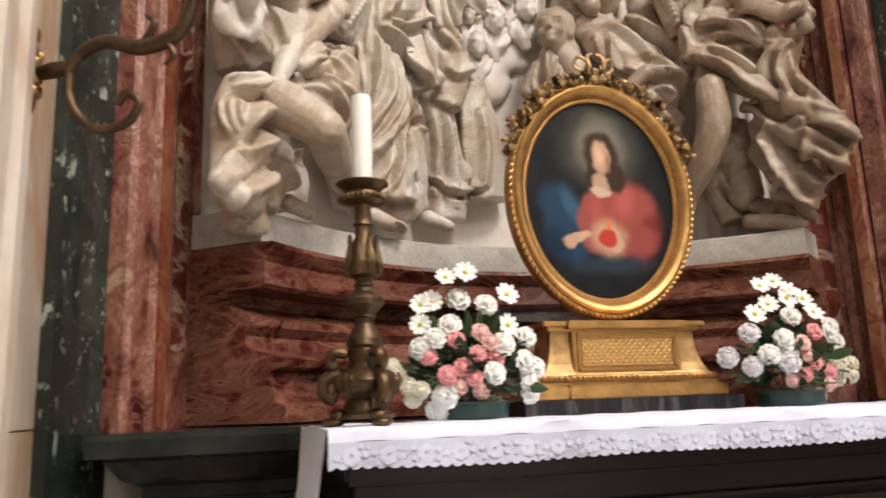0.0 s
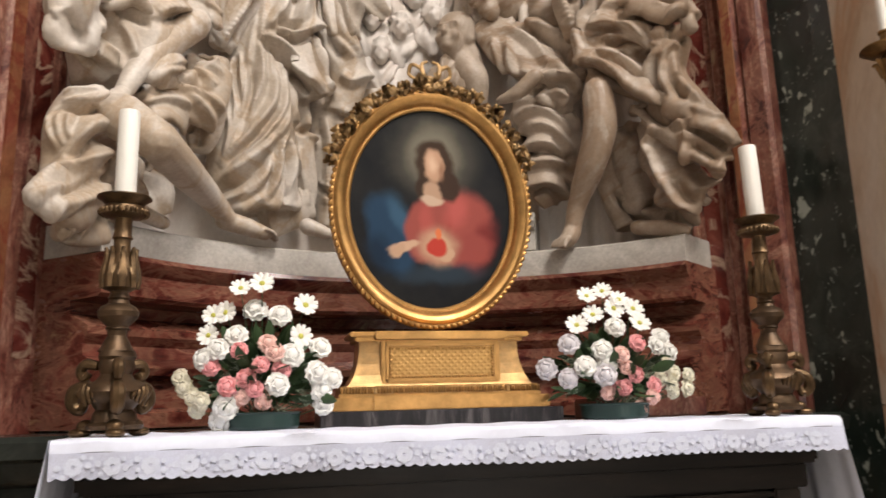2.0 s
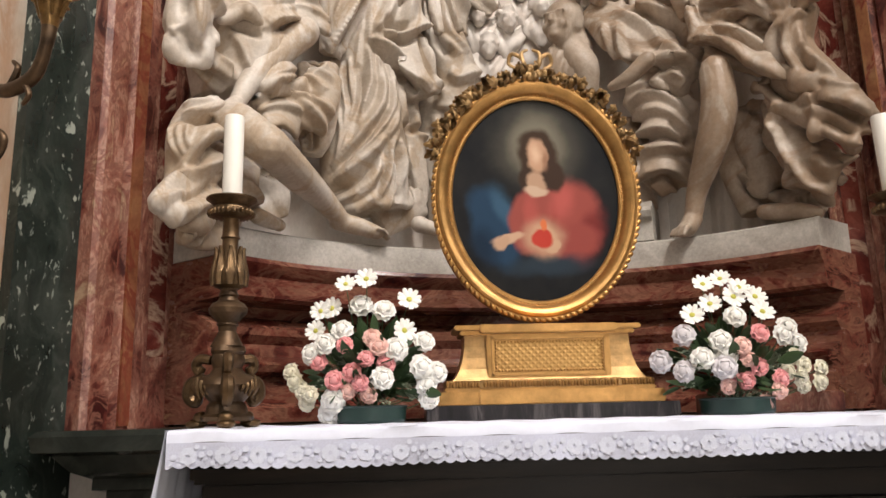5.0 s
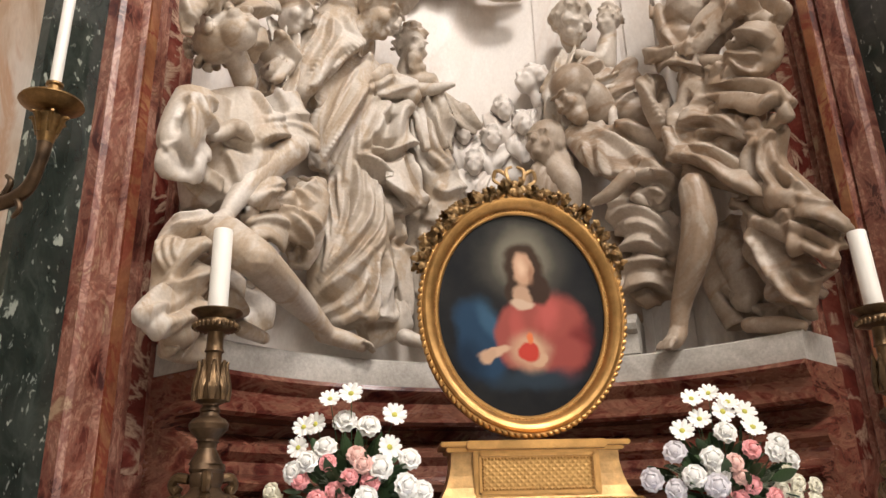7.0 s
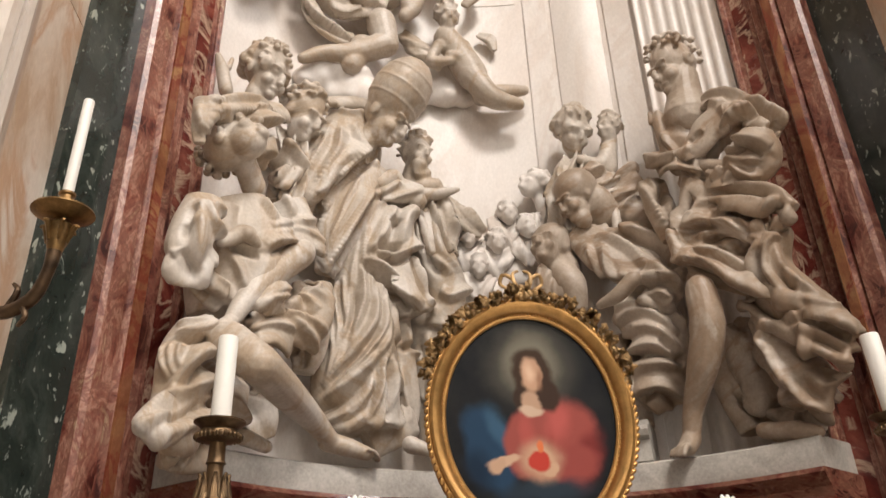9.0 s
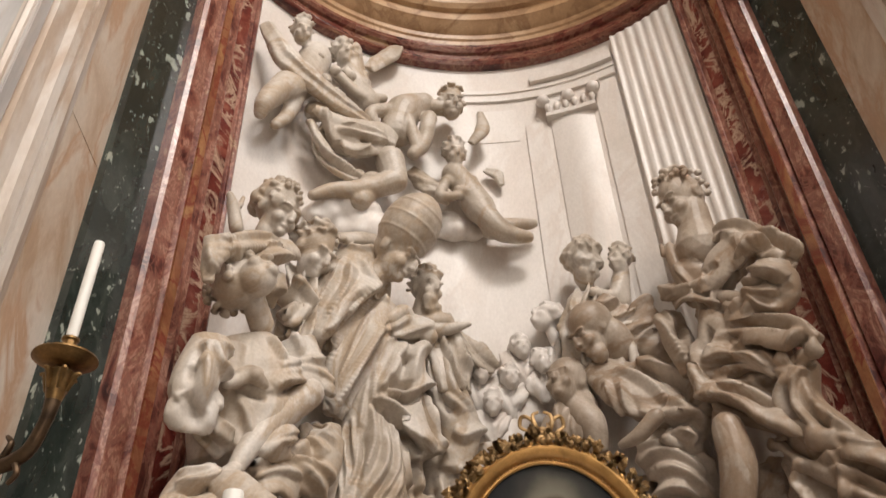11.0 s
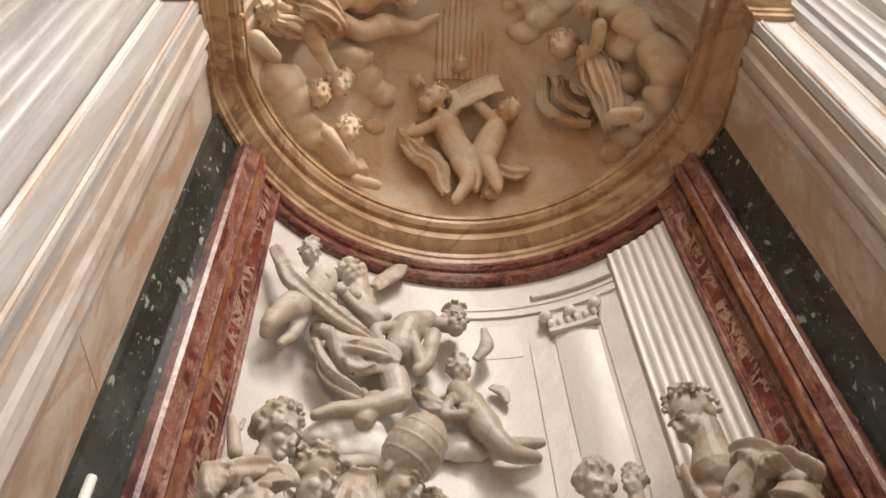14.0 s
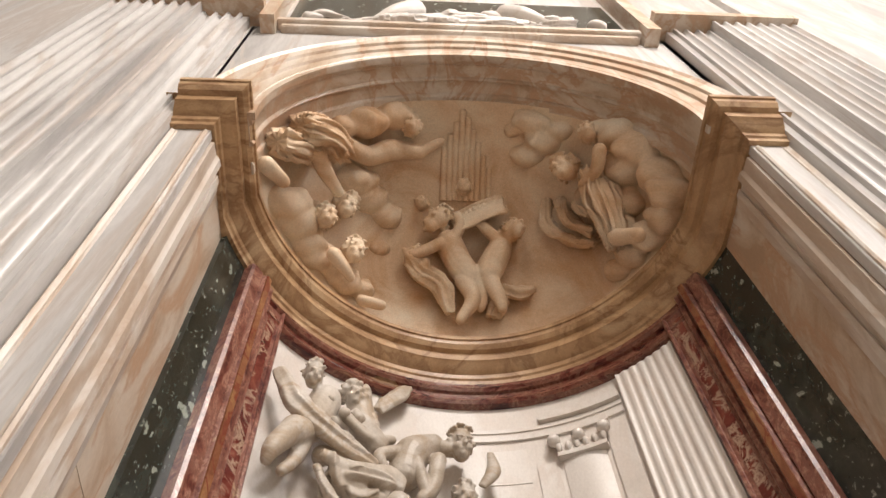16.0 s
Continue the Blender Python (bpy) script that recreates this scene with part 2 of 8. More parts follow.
def lattice():
    m, n, l, b = material("gilded_lattice", 0.38, 0.75)
    co = coords(n, l, (1, 1, 1), False)
    w = []
    for turn in (45, -45):
        mp, wv = n.new("ShaderNodeMapping"), n.new("ShaderNodeTexWave")
        mp.inputs["Rotation"].default_value = (0, radians(turn), 0)
        l.new(co, mp.inputs[0])
        l.new(mp.outputs[0], wv.inputs[0])
        wv.bands_direction = "X"
        wv.inputs["Scale"].default_value = 18
        w.append(wv.outputs[0])
    h = mix(n, l, 1.0, w[0], w[1], "LIGHTEN")
    l.new(mix(n, l, noise_tex(n, l, co, 20, 5, 0.6), (0.40, 0.22, 0.07), (0.58, 0.35, 0.12)), b.inputs["Base Color"])
    bump(n, l, b, h, 0.6, 0.004)
    return m


def painting():
    """Dark varnished canvas: soft plain shapes of colour for a robed half figure."""
    m, n, l, b = material("varnished_painting", 0.5)
    b.inputs["Specular IOR Level"].default_value = 0.12
    co = coords(n, l, (1, 1, 1), False)
    nz = n.new("ShaderNodeTexNoise")
    nz.inputs["Scale"].default_value, nz.inputs["Detail"].default_value = 9, 6
    l.new(co, nz.inputs["Vector"])
    off = n.new("ShaderNodeMix")
    off.data_type, off.blend_type = "RGBA", "LINEAR_LIGHT"
    off.inputs[0].default_value = 0.03
    l.new(co, off.inputs[6]), l.new(nz.outputs["Color"], off.inputs[7])
    col = ramp(n, l, nz.outputs[0], [(0.3, (0.005, 0.006, 0.008)), (0.7, (0.014, 0.014, 0.014))])
    shapes = (
        ((0.00, 0.19), (0.19, 0.20), 0, 0.9, (0.10, 0.092, 0.07)), ((0.0, 0.20), (0.12, 0.15), 0, 0.6, (0.17, 0.155, 0.115)),
        ((-0.175, -0.13), (0.095, 0.19), 20, 0.3, (0.016, 0.042, 0.08)), ((-0.14, -0.05), (0.045, 0.12), 28, 0.8, (0.035, 0.085, 0.14)), ((-0.22, -0.2), (0.06, 0.1), 20, 0.8, (0.008, 0.02, 0.04)),
        ((0.00, -0.11), (0.13, 0.15), 0, 0.2, (0.27, 0.065, 0.052)), ((0.115, -0.10), (0.115, 0.17), -24, 0.3, (0.27, 0.062, 0.05)), ((0.19, -0.16), (0.06, 0.13), -20, 0.8, (0.15, 0.022, 0.02)), ((0.05, -0.12), (0.02, 0.12), -12, 0.9, (0.2, 0.03, 0.025)),
        ((0.13, -0.19), (0.11, 0.08), 18, 0.35, (0.25, 0.055, 0.045)), ((0.09, -0.02), (0.06, 0.10), -18, 0.8, (0.40, 0.09, 0.075)), ((-0.03, -0.06), (0.035, 0.09), 6, 0.8, (0.36, 0.08, 0.065)),
        ((0.02, -0.28), (0.2, 0.05), 4, 0.7, (0.020, 0.032, 0.045)),
        ((0.0, 0.165), (0.082, 0.115), 0, 0.25, (0.042, 0.024, 0.014)), ((0.055, 0.085), (0.05, 0.09), 10, 0.35, (0.040, 0.022, 0.014)), ((-0.055, 0.06), (0.03, 0.06), -8, 0.5, (0.038, 0.022, 0.014)),
        ((-0.01, 0.045), (0.042, 0.05), 0, 0.35, (0.42, 0.27, 0.18)), ((-0.015, 0.01), (0.055, 0.025), 0, 0.4, (0.50, 0.36, 0.26)),
        ((-0.003, 0.155), (0.048, 0.078), 4, 0.3, (0.46, 0.28, 0.18)), ((-0.012, 0.165), (0.026, 0.055), 4, 0.9, (0.62, 0.42, 0.29)), ((0.030, 0.14), (0.018, 0.05), 4, 0.9, (0.28, 0.15, 0.09)),
        ((0.01, -0.17), (0.085, 0.09), 0, 0.9, (0.55, 0.38, 0.24)),
        ((-0.12, -0.175), (0.075, 0.022), 14, 0.35, (0.50, 0.33, 0.22)), ((-0.15, -0.19), (0.04, 0.022), 30, 0.4, (0.45, 0.29, 0.19)), ((0.045, -0.205), (0.035, 0.024), 35, 0.35, (0.48, 0.31, 0.2)),
        ((0.005, -0.175), (0.042, 0.044), 0, 0.25, (0.42, 0.045, 0.030)), ((0.01, -0.118), (0.014, 0.03), 0, 0.5, (0.60, 0.16, 0.06)))
    for (cx, cz), (ax, az), turn, soft, c in shapes:
        mp, ln, mr = n.new("ShaderNodeMapping"), n.new("ShaderNodeVectorMath"), n.new("ShaderNodeMapRange")
        mp.vector_type = "TEXTURE"
        mp.inputs["Location"].default_value = (cx + 0.015, 0.015, cz + 0.015)
        mp.inputs["Rotation"].default_value = (0, radians(-turn), 0)
        mp.inputs["Scale"].default_value = (ax, 1, az)
        ln.operation = "LENGTH"
        mr.interpolation_type = "SMOOTHSTEP"
        mr.inputs[1].default_value, mr.inputs[2].default_value = 1.0 + soft * 0.25, 1.0 - soft
        l.new(off.outputs[2], mp.inputs[0]), l.new(mp.outputs[0], ln.inputs[0]), l.new(ln.outputs["Value"], mr.inputs[0])
        col = mix(n, l, mr.outputs[0], col, c)
    l.new(col, b.inputs["Base Color"])
    bump(n, l, b, noise_tex(n, l, co, 140, 3, 0.7), 0.25, 0.002)
    return m


M["lattice"], M["painting"] = lattice(), painting()

# ---- building helpers ----
CX, CY, RN = 0.02, 2.44, 2.08          # axis and radius of the niche wall


def on_arc(phi, r):
    """Plan point of the niche at phi degrees from its middle and r from its axis."""
    a = radians(phi)
    return CX + r * math.sin(a), CY + r * math.cos(a)


def part(name, bm, mat, parent=None, label="", smooth=False, angle=40):
    """Links a bmesh as one mesh object, under parent if given."""
    me = bpy.data.meshes.new(name)
    bm.normal_update()
    if smooth:
        for f in bm.faces:
            f.smooth = True
        for e in bm.edges:
            if len(e.link_faces) == 2 and e.calc_face_angle(0) > radians(angle):
                e.smooth = False
    bm.to_mesh(me)
    bm.free()
    me.materials.append(M[mat] if isinstance(mat, str) else mat)
    ob = new(name, me)
    if parent is not None:
        ob.parent = parent
    if label:
        tagged(ob, label)
    return ob


def thing(name, label, category, x=0, y=0, z=0, group="", kind=""):
    ob = new(name)
    ob.location = (x, y, z)
    ob.empty_display_size = 0.05
    return tagged(ob, label, category, group, kind)


def structure(ob, label, category):
    return tagged(ob, label, category, "", "structure")


def box(bm, x0, x1, y0, y1, z0, z1, bevel=0.0):
    r = bmesh.ops.create_cube(bm, size=1)
    vs = r["verts"]
    bmesh.ops.scale(bm, vec=(x1 - x0, y1 - y0, z1 - z0), verts=vs)
    bmesh.ops.translate(bm, vec=((x0 + x1) / 2, (y0 + y1) / 2, (z0 + z1) / 2), verts=vs)
    if bevel:
        es = list({e for v in vs for e in v.link_edges})
        bmesh.ops.bevel(bm, geom=es, offset=bevel, segments=2, affect="EDGES")


def grid_faces(bm, rows, close_u=False, close_v=False, flip=False):
    """Skins rows of points with quads."""
    vs = [[bm.verts.new(p) for p in row] for row in rows]
    nu, nv = len(vs), len(vs[0])
    for i in range(nu if close_u else nu - 1):
        for j in range(nv if close_v else nv - 1):
            q = [vs[i][j], vs[i][(j + 1) % nv], vs[(i + 1) % nu][(j + 1) % nv], vs[(i + 1) % nu][j]]
            try:
                bm.faces.new(q[::-1] if flip else q)
            except ValueError:
                pass
    return vs


def lathe(bm, profile, seg=28, at=(0, 0, 0), lobes=0, depth=0.0):
    rows = []
    for r, z in profile:
        ring = []
        for k in range(seg):
            a = 2 * math.pi * k / seg
            rr = r * (1 + depth * math.cos(lobes * a)) if lobes else r
            ring.append((at[0] + rr * math.cos(a), at[1] + rr * math.sin(a), at[2] + z))
        rows.append(ring)
    vs = grid_faces(bm, rows, False, True, True)
    bm.faces.new(vs[0]), bm.faces.new(vs[-1][::-1])


def sweep(bm, path, profile, caps=True):
    """Sweeps a profile of (reach, height) along a plan path; reach goes to the path's right hand."""
    pts = [Vector((*p, 0)) for p in path]
    rows = []
    for i, p in enumerate(pts):
        a = (p - pts[i - 1]).normalized() if i else (pts[1] - p).normalized()
        b = (pts[i + 1] - p).normalized() if i + 1 < len(pts) else a
        na, nb = Vector((a.y, -a.x, 0)), Vector((b.y, -b.x, 0))
        n = (na + nb).normalized()
        k = 1 / max(0.35, n.dot(na))
        rows.append([(p.x + n.x * k * d, p.y + n.y * k * d, z) for d, z in profile])
    vs = grid_faces(bm, rows)
    if caps:
        for row, rev in ((vs[0], False), (vs[-1], True)):
            try:
                bm.faces.new(row[::-1] if rev else row)
            except ValueError:
                pass
    bmesh.ops.recalc_face_normals(bm, faces=bm.faces)


def prism(bm, outline, z0, z1):
    """Extrudes a closed plan outline upwards."""
    lo, hi = [bm.verts.new((x, y, z0)) for x, y in outline], [bm.verts.new((x, y, z1)) for x, y in outline]
    n = len(outline)
    for i in range(n):
        bm.faces.new((lo[i], lo[(i + 1) % n], hi[(i + 1) % n], hi[i]))
    bm.faces.new(lo[::-1]), bm.faces.new(hi)
    bmesh.ops.recalc_face_normals(bm, faces=bm.faces)


def curve_pts(fn, n):
    return [fn(i / (n - 1)) for i in range(n)]


def bezier(ps, n):
    """Smooth path through the points ps (Catmull-Rom)."""
    ps = [Vector(p) for p in ps]
    q = [ps[0] * 2 - ps[1], *ps, ps[-1] * 2 - ps[-2]]
    out = []
    for i in range(n):
        u = i / (n - 1) * (len(ps) - 1)
        k = min(int(u), len(ps) - 2)
        t = u - k
        a, b, c, d = q[k:k + 4]
        out.append(0.5 * ((2 * b) + (c - a) * t + (2 * a - 5 * b + 4 * c - d) * t * t + (3 * b - a - 3 * c + d) * t ** 3))
    return out


def lerp_list(vals, u):
    k = u * (len(vals) - 1)
    i = min(int(k), len(vals) - 2)
    return vals[i] + (vals[i + 1] - vals[i]) * (k - i)


def tube(bm, ps, radii, n=16, seg=10, flat=1.0, folds=0, amp=0.0, phase=0.0, twist=0.0, side=None):
    """A tapering tube through ps. folds: ridges along it; flat: how far it is pressed along its second axis."""
    path = bezier(ps, n)
    rows = []
    up = Vector(side) if side else Vector((0, -1, 0))
    for i, p in enumerate(path):
        t = (path[min(i + 1, n - 1)] - path[max(i - 1, 0)]).normalized()
        e1 = t.cross(up)
        if e1.length < 1e-3:
            e1 = t.cross(Vector((1, 0, 0.3)))
        e1.normalize()
        e2 = e1.cross(t).normalized()
        u = i / (n - 1)
        r = lerp_list(radii, u)
        ring = []
        for k in range(seg):
            a = 2 * math.pi * k / seg
            rr = r
            if folds:
                w = folds * a / 2 + phase + twist * u + 0.9 * math.sin(2.3 * u + a * 2 + phase)
                rr = r * (1 + amp * (1.3 * abs(math.sin(w)) - 0.7 + 0.35 * math.sin(2.7 * w + 1.3 * phase)))
            ring.append(p + e1 * (rr * math.cos(a)) + e2 * (rr * flat * math.sin(a)))
        rows.append(ring)
    vs = grid_faces(bm, rows, False, True)
    bm.faces.new(vs[0][::-1]), bm.faces.new(vs[-1])


def ball(bm, c, r, rot=(0, 0, 0), sub=2):
    m = Matrix.LocRotScale(Vector(c), Euler([radians(a) for a in rot]), Vector(r if isinstance(r, tuple) else (r, r, r)))
    bmesh.ops.create_icosphere(bm, subdivisions=sub, radius=1, matrix=m)

# ---- the large structure ----
CORN_LO, CORN_HI = 7.2, 7.6
JX, FY, JY = 1.98, 2.24, 3.05             # jambs: half width, front and back


def arc_path(phi0, phi1, r, n=40):
    return [on_arc(phi0 + (phi1 - phi0) * i / (n - 1), r) for i in range(n)]


PHI_J = 72.8
# niche wall behind the relief
bm = bmesh.new()
grid_faces(bm, [[(*on_arc(-PHI_J + 2 * PHI_J * i / 60, RN + 0.0), z) for z in (0, 1.6, 3, 4.5, 6, 7.7)] for i in range(61)])
grid_faces(bm, [[(*on_arc(-PHI_J + 2 * PHI_J * i / 60, RN + 0.3), z) for z in (0, 7.7)] for i in range(61)])
structure(part("wall_niche", bm, "relief", smooth=True), "white marble curved niche wall behind the relief", "wall")

for sgn, tag in ((-1, "left"), (1, "right")):
    s = sgn
    # green breccia strip on the curve
    bm = bmesh.new()
    prism(bm, [on_arc(s * p, RN - 0.03) for p in (PHI_J, 70, 67, 63)] + [on_arc(s * p, RN + 0.02) for p in (63, 67, 70, PHI_J)], 0, CORN_LO)
    structure(part("green_strip", bm, "green"), "dark green breccia marble strip beside the red frame", "marble strip")
    # red marble frame: outer roll, quirk, flat band, inner bead
    bm = bmesh.new()
    prof = [(64.2, 0), (64.2, 0.10), (63.6, 0.12), (60.9, 0.125), (60.6, 0.105), (60.0, 0.135), (59.2, 0.150), (58.3, 0.14), (57.8, 0.11), (57.5, 0.085), (57.2, 0.085), (56.9, 0.10), (55.9, 0.10), (55.6, 0.08)]
    prism(bm, [on_arc(s * p, RN - d) for p, d in prof] + [on_arc(s * 55.6, RN)], 1.65, CORN_LO)
    structure(part("frame_moulding", bm, "red", smooth=True, angle=25), "polished red veined marble frame moulding", "moulding")
    bm = bmesh.new()
    prof = [(55.55, 0), (55.55, 0.07), (51.3, 0.07), (51.2, 0.085), (50.6, 0.09), (50.2, 0.08), (50.0, 0.06)]
    prism(bm, [on_arc(s * p, RN - d) for p, d in prof] + [on_arc(s * 50.0, RN)], 1.65, CORN_LO - 0.1)
    structure(part("frame_band", bm, "red", smooth=True, angle=25), "polished mottled red marble inner band", "moulding")
    # jamb with its two mouldings and a peach strip
    for z0, z1 in ((0, 1.672), (1.675, 4.38), (4.383, CORN_LO)):
        bm = bmesh.new()
        box(bm, *sorted((s * JX, s * 2.6)), FY, JY + 0.1, z0, z1, 0.003)
        structure(part("jamb", bm, "peach"), "peach and cream veined marble jamb block", "jamb")
    bm = bmesh.new()
    pr = [(2.27, 0.0), (2.27, 0.03), (2.37, 0.035), (2.40, 0.055), (2.45, 0.06), (2.47, 0.03), (2.50, 0.015), (2.53, 0.015), (2.53, 0.03), (2.58, 0.035), (2.62, 0.02), (2.66, 0.012), (2.66, 0)]
    prism(bm, [(s * (JX - d), y) for y, d in pr], 0, CORN_LO - 0.06)
    structure(part("jamb_moulding", bm, "pale", smooth=True, angle=25), "cream marble moulding down the jamb", "moulding")
    # narrow pilaster face
    bm = bmesh.new()
    box(bm, *sorted((s * (JX - 0.01), s * 2.255)), FY - 0.05, FY + 0.02, 0, CORN_LO - 0.02, 0.004)
    structure(part("pilaster_face", bm, "pale_grey"), "plain white marble face of the narrow pilaster", "pilaster")
    # raised mouldings along both edges of that face
    for x0, d in ((1.985, 1), (2.245, -1)):
        bm = bmesh.new()
        pr = [(0, 0.045), (0, 0.066), (0.014, 0.078), (0.026, 0.066), (0.034, 0.060), (0.046, 0.060), (0.054, 0.045)]
        prism(bm, [(s * (x0 + d * a), FY - b) for a, b in pr], 0, CORN_LO - 0.08)
        structure(part("pilaster_moulding", bm, "pale", smooth=True, angle=25), "cream marble moulding along the narrow pilaster", "moulding")
    # fluted pilaster
    bm = bmesh.new()
    out = [(2.258, 2.45), (2.258, 2.10), (2.33, 2.10), (2.33, 2.06)]
    x = 2.36
    for k in range(10):
        fy = 2.06 if k < 3 else 1.96
        if k == 3:
            out += [(x, 2.06), (x, 1.96)]
            x += 0.03
        out += [(x, fy)] + [(x + 0.05 - 0.05 * math.cos(math.pi * j / 6), fy + 0.05 * math.sin(math.pi * j / 6)) for j in range(1, 6)] + [(x + 0.1, fy)]
        x += 0.128
    out += [(x, 1.96), (x, 2.45)]
    prism(bm, [(s * a, b) for a, b in out], 0, 10.35)
    structure(part("fluted_pilaster", bm, "pale_grey", smooth=True, angle=35), "tall fluted grey and white marble pilaster", "pilaster")
    # plain wall beyond
    bm = bmesh.new()
    box(bm, *sorted((s * 3.6, s * 9.0)), 2.12, 2.6, 0, 16)
    structure(part("wall_north", bm, "pale_grey"), "grey and white marble church wall", "wall")

# impost cornice: along the pilasters, back over the jambs and round the niche
plan = [(-2.258, FY - 0.06), (-JX, FY - 0.06), (-JX, 2.5), (-JX, 2.9)] + arc_path(-72.2, 72.2, RN - 0.03, 61) + [(JX, 2.9), (JX, 2.5), (JX, FY - 0.06), (2.258, FY - 0.06)]
bm = bmesh.new()
sweep(bm, plan, [(-0.05, 7.17), (0.03, 7.17), (0.035, 7.21), (0.05, 7.225), (0.055, 7.27), (0.10, 7.30), (0.13, 7.345), (0.15, 7.36), (0.15, 7.45), (0.19, 7.46), (0.22, 7.50), (0.225, 7.54), (0.24, 7.545), (0.24, 7.59), (-0.05, 7.6)])
structure(part("impost_cornice", bm, "ochre", smooth=True, angle=25), "ochre stone moulded cornice under the half dome", "cornice")
# red marble band under the cornice
bm = bmesh.new()
sweep(bm, arc_path(-64, 64, RN, 61), [(-0.02, 6.90), (0.02, 6.90), (0.06, 6.91), (0.08, 6.94), (0.07, 6.975), (0.045, 6.985), (0.045, 7.05), (0.07, 7.06), (0.09, 7.09), (0.085, 7.11), (0.06, 7.12), (0.06, 7.19), (-0.02, 7.19)])
structure(part("frieze_band", bm, "red_h", smooth=True, angle=25), "polished red marble curved band over the relief", "moulding")

# half dome, soffit and archivolt
DOME_Y, DOME_R = 2.62, 1.9
bm = bmesh.new()
rows = []
for i in range(25):
    el = math.pi / 2 * i / 24
    rows.append([(CX + DOME_R * math.cos(el) * math.cos(a), DOME_Y + 1.85 * math.cos(el) * math.sin(a), 7.55 + (DOME_R - 0.1) * math.sin(el)) for a in [math.pi * j / 48 for j in range(49)]])
grid_faces(bm, rows)
structure(part("half_dome", bm, "stucco", smooth=True), "ochre stucco half dome of the niche", "dome")


def arch_sweep(bm, prof, n=49):
    """Sweeps a profile of (radius, y) round the half circle of the arch."""
    rows = [[(CX + r * math.cos(math.pi * i / (n - 1)), y, 7.6 + r * math.sin(math.pi * i / (n - 1))) for r, y in prof] for i in range(n)]
    rows = [[(x, y, 7.48) for x, y, z in rows[0]]] + rows + [[(x, y, 7.48) for x, y, z in rows[-1]]]
    vs = grid_faces(bm, rows, close_v=True)
    bm.faces.new(vs[0]), bm.faces.new(vs[-1])
    bmesh.ops.recalc_face_normals(bm, faces=bm.faces)


bm = bmesh.new()
arch_sweep(bm, [(1.735, 2.16), (1.735, 2.22), (1.762, 2.225), (1.762, 2.26), (1.785, 2.27), (1.785, 2.39), (1.768, 2.40), (1.758, 2.415), (1.768, 2.43), (1.80, 2.435), (1.80, 2.56), (1.782, 2.57), (1.774, 2.585), (1.774, 2.66), (1.96, 2.75), (2.3, 2.75), (2.3, 2.19), (2.24, 2.10), (2.20, 2.085), (2.17, 2.105), (2.06, 2.105), (2.05, 2.13), (1.93, 2.13), (1.92, 2.155), (1.80, 2.155), (1.79, 2.16)])
structure(part("archivolt", bm, "peach", smooth=True, angle=25), "ochre and cream veined stone arch with moulded edges", "arch")
# spandrel wall over the arch
bm = bmesh.new()
ring = [(CX + 2.25 * math.cos(math.pi * i / 40), 7.6 + 2.25 * math.sin(math.pi * i / 40)) for i in range(41)]
topz = 16.0
rows = [[(x, 2.2, z), (x, 2.2, max(z, topz))] for x, z in ring]
grid_faces(bm, rows)
for s in (-1, 1):
    rows = [[(s * 2.2, 2.2, 7.6), (s * 2.2, 2.2, topz)], [(s * 3.7, 2.2, 7.6), (s * 3.7, 2.2, topz)]]
    grid_faces(bm, rows)
structure(part("wall_spandrel", bm, "pale_grey"), "white marble wall over the arch", "wall")
# ledge of the upper relief panel
bm = bmesh.new()
box(bm, -1.95, 1.95, 2.08, 2.25, 10.2, 10.32, 0.01)
box(bm, -1.9, 1.9, 2.12, 2.25, 10.1, 10.21, 0.01)
structure(part("upper_ledge", bm, "pale"), "cream marble ledge below the upper relief", "ledge")
bm = bmesh.new()
box(bm, -1.9, 1.9, 2.19, 2.24, 10.3, 12.0)
structure(part("upper_panel", bm, "green"), "dark green marble ground of the upper relief", "panel")
bm = bmesh.new()
for s in (-1, 1):
    box(bm, *sorted((s * 1.95, s * 2.1)), 2.0, 2.25, 10.05, 13)
    box(bm, *sorted((s * 2.1, s * 3.7)), 1.9, 2.25, 10.35, 10.5)
structure(part("upper_frame", bm, "peach"), "veined marble frame of the upper relief", "moulding")

bm = bmesh.new()
plan_out = [(-2.3, 2.05), (-1.9, 2.05), (-1.88, 3.0)] + [(CX + 1.84 * math.sin(radians(p_)), 2.62 + 1.8 * math.cos(radians(p_))) for p_ in range(-80, 81, 5)] + [(1.92, 3.0), (1.94, 2.05), (2.3, 2.05)]
grid_faces(bm, [[(x_, y_, 7.56), (x_ * 1.25, y_ + (0.4 if abs(x_) < 1.8 else 0.0), 7.56)] for x_, y_ in plan_out])
structure(part("cornice_top", bm, "ochre"), "top surface of the ochre cornice", "cornice")
# closed church around
bm = bmesh.new()
box(bm, -9.0, 9.0, -9.2, 2.3, -0.2, 0.0)
structure(part("floor", bm, "floor"), "pale clouded marble church floor", "floor")
bm = bmesh.new()
box(bm, -9.2, -9.0, -9.2, 2.5, 0, 16), box(bm, 9.0, 9.2, -9.2, 2.5, 0, 16), box(bm, -9.2, 9.2, -9.4, -9.2, 0, 16)
structure(part("wall_south", bm, "church_wall"), "grey marble church walls behind", "wall")
bm = bmesh.new()
box(bm, -9.3, 9.3, -9.4, 2.6, 16, 16.2)
structure(part("ceiling", bm, "pale"), "pale vault of the church", "ceiling")
bm = bmesh.new()
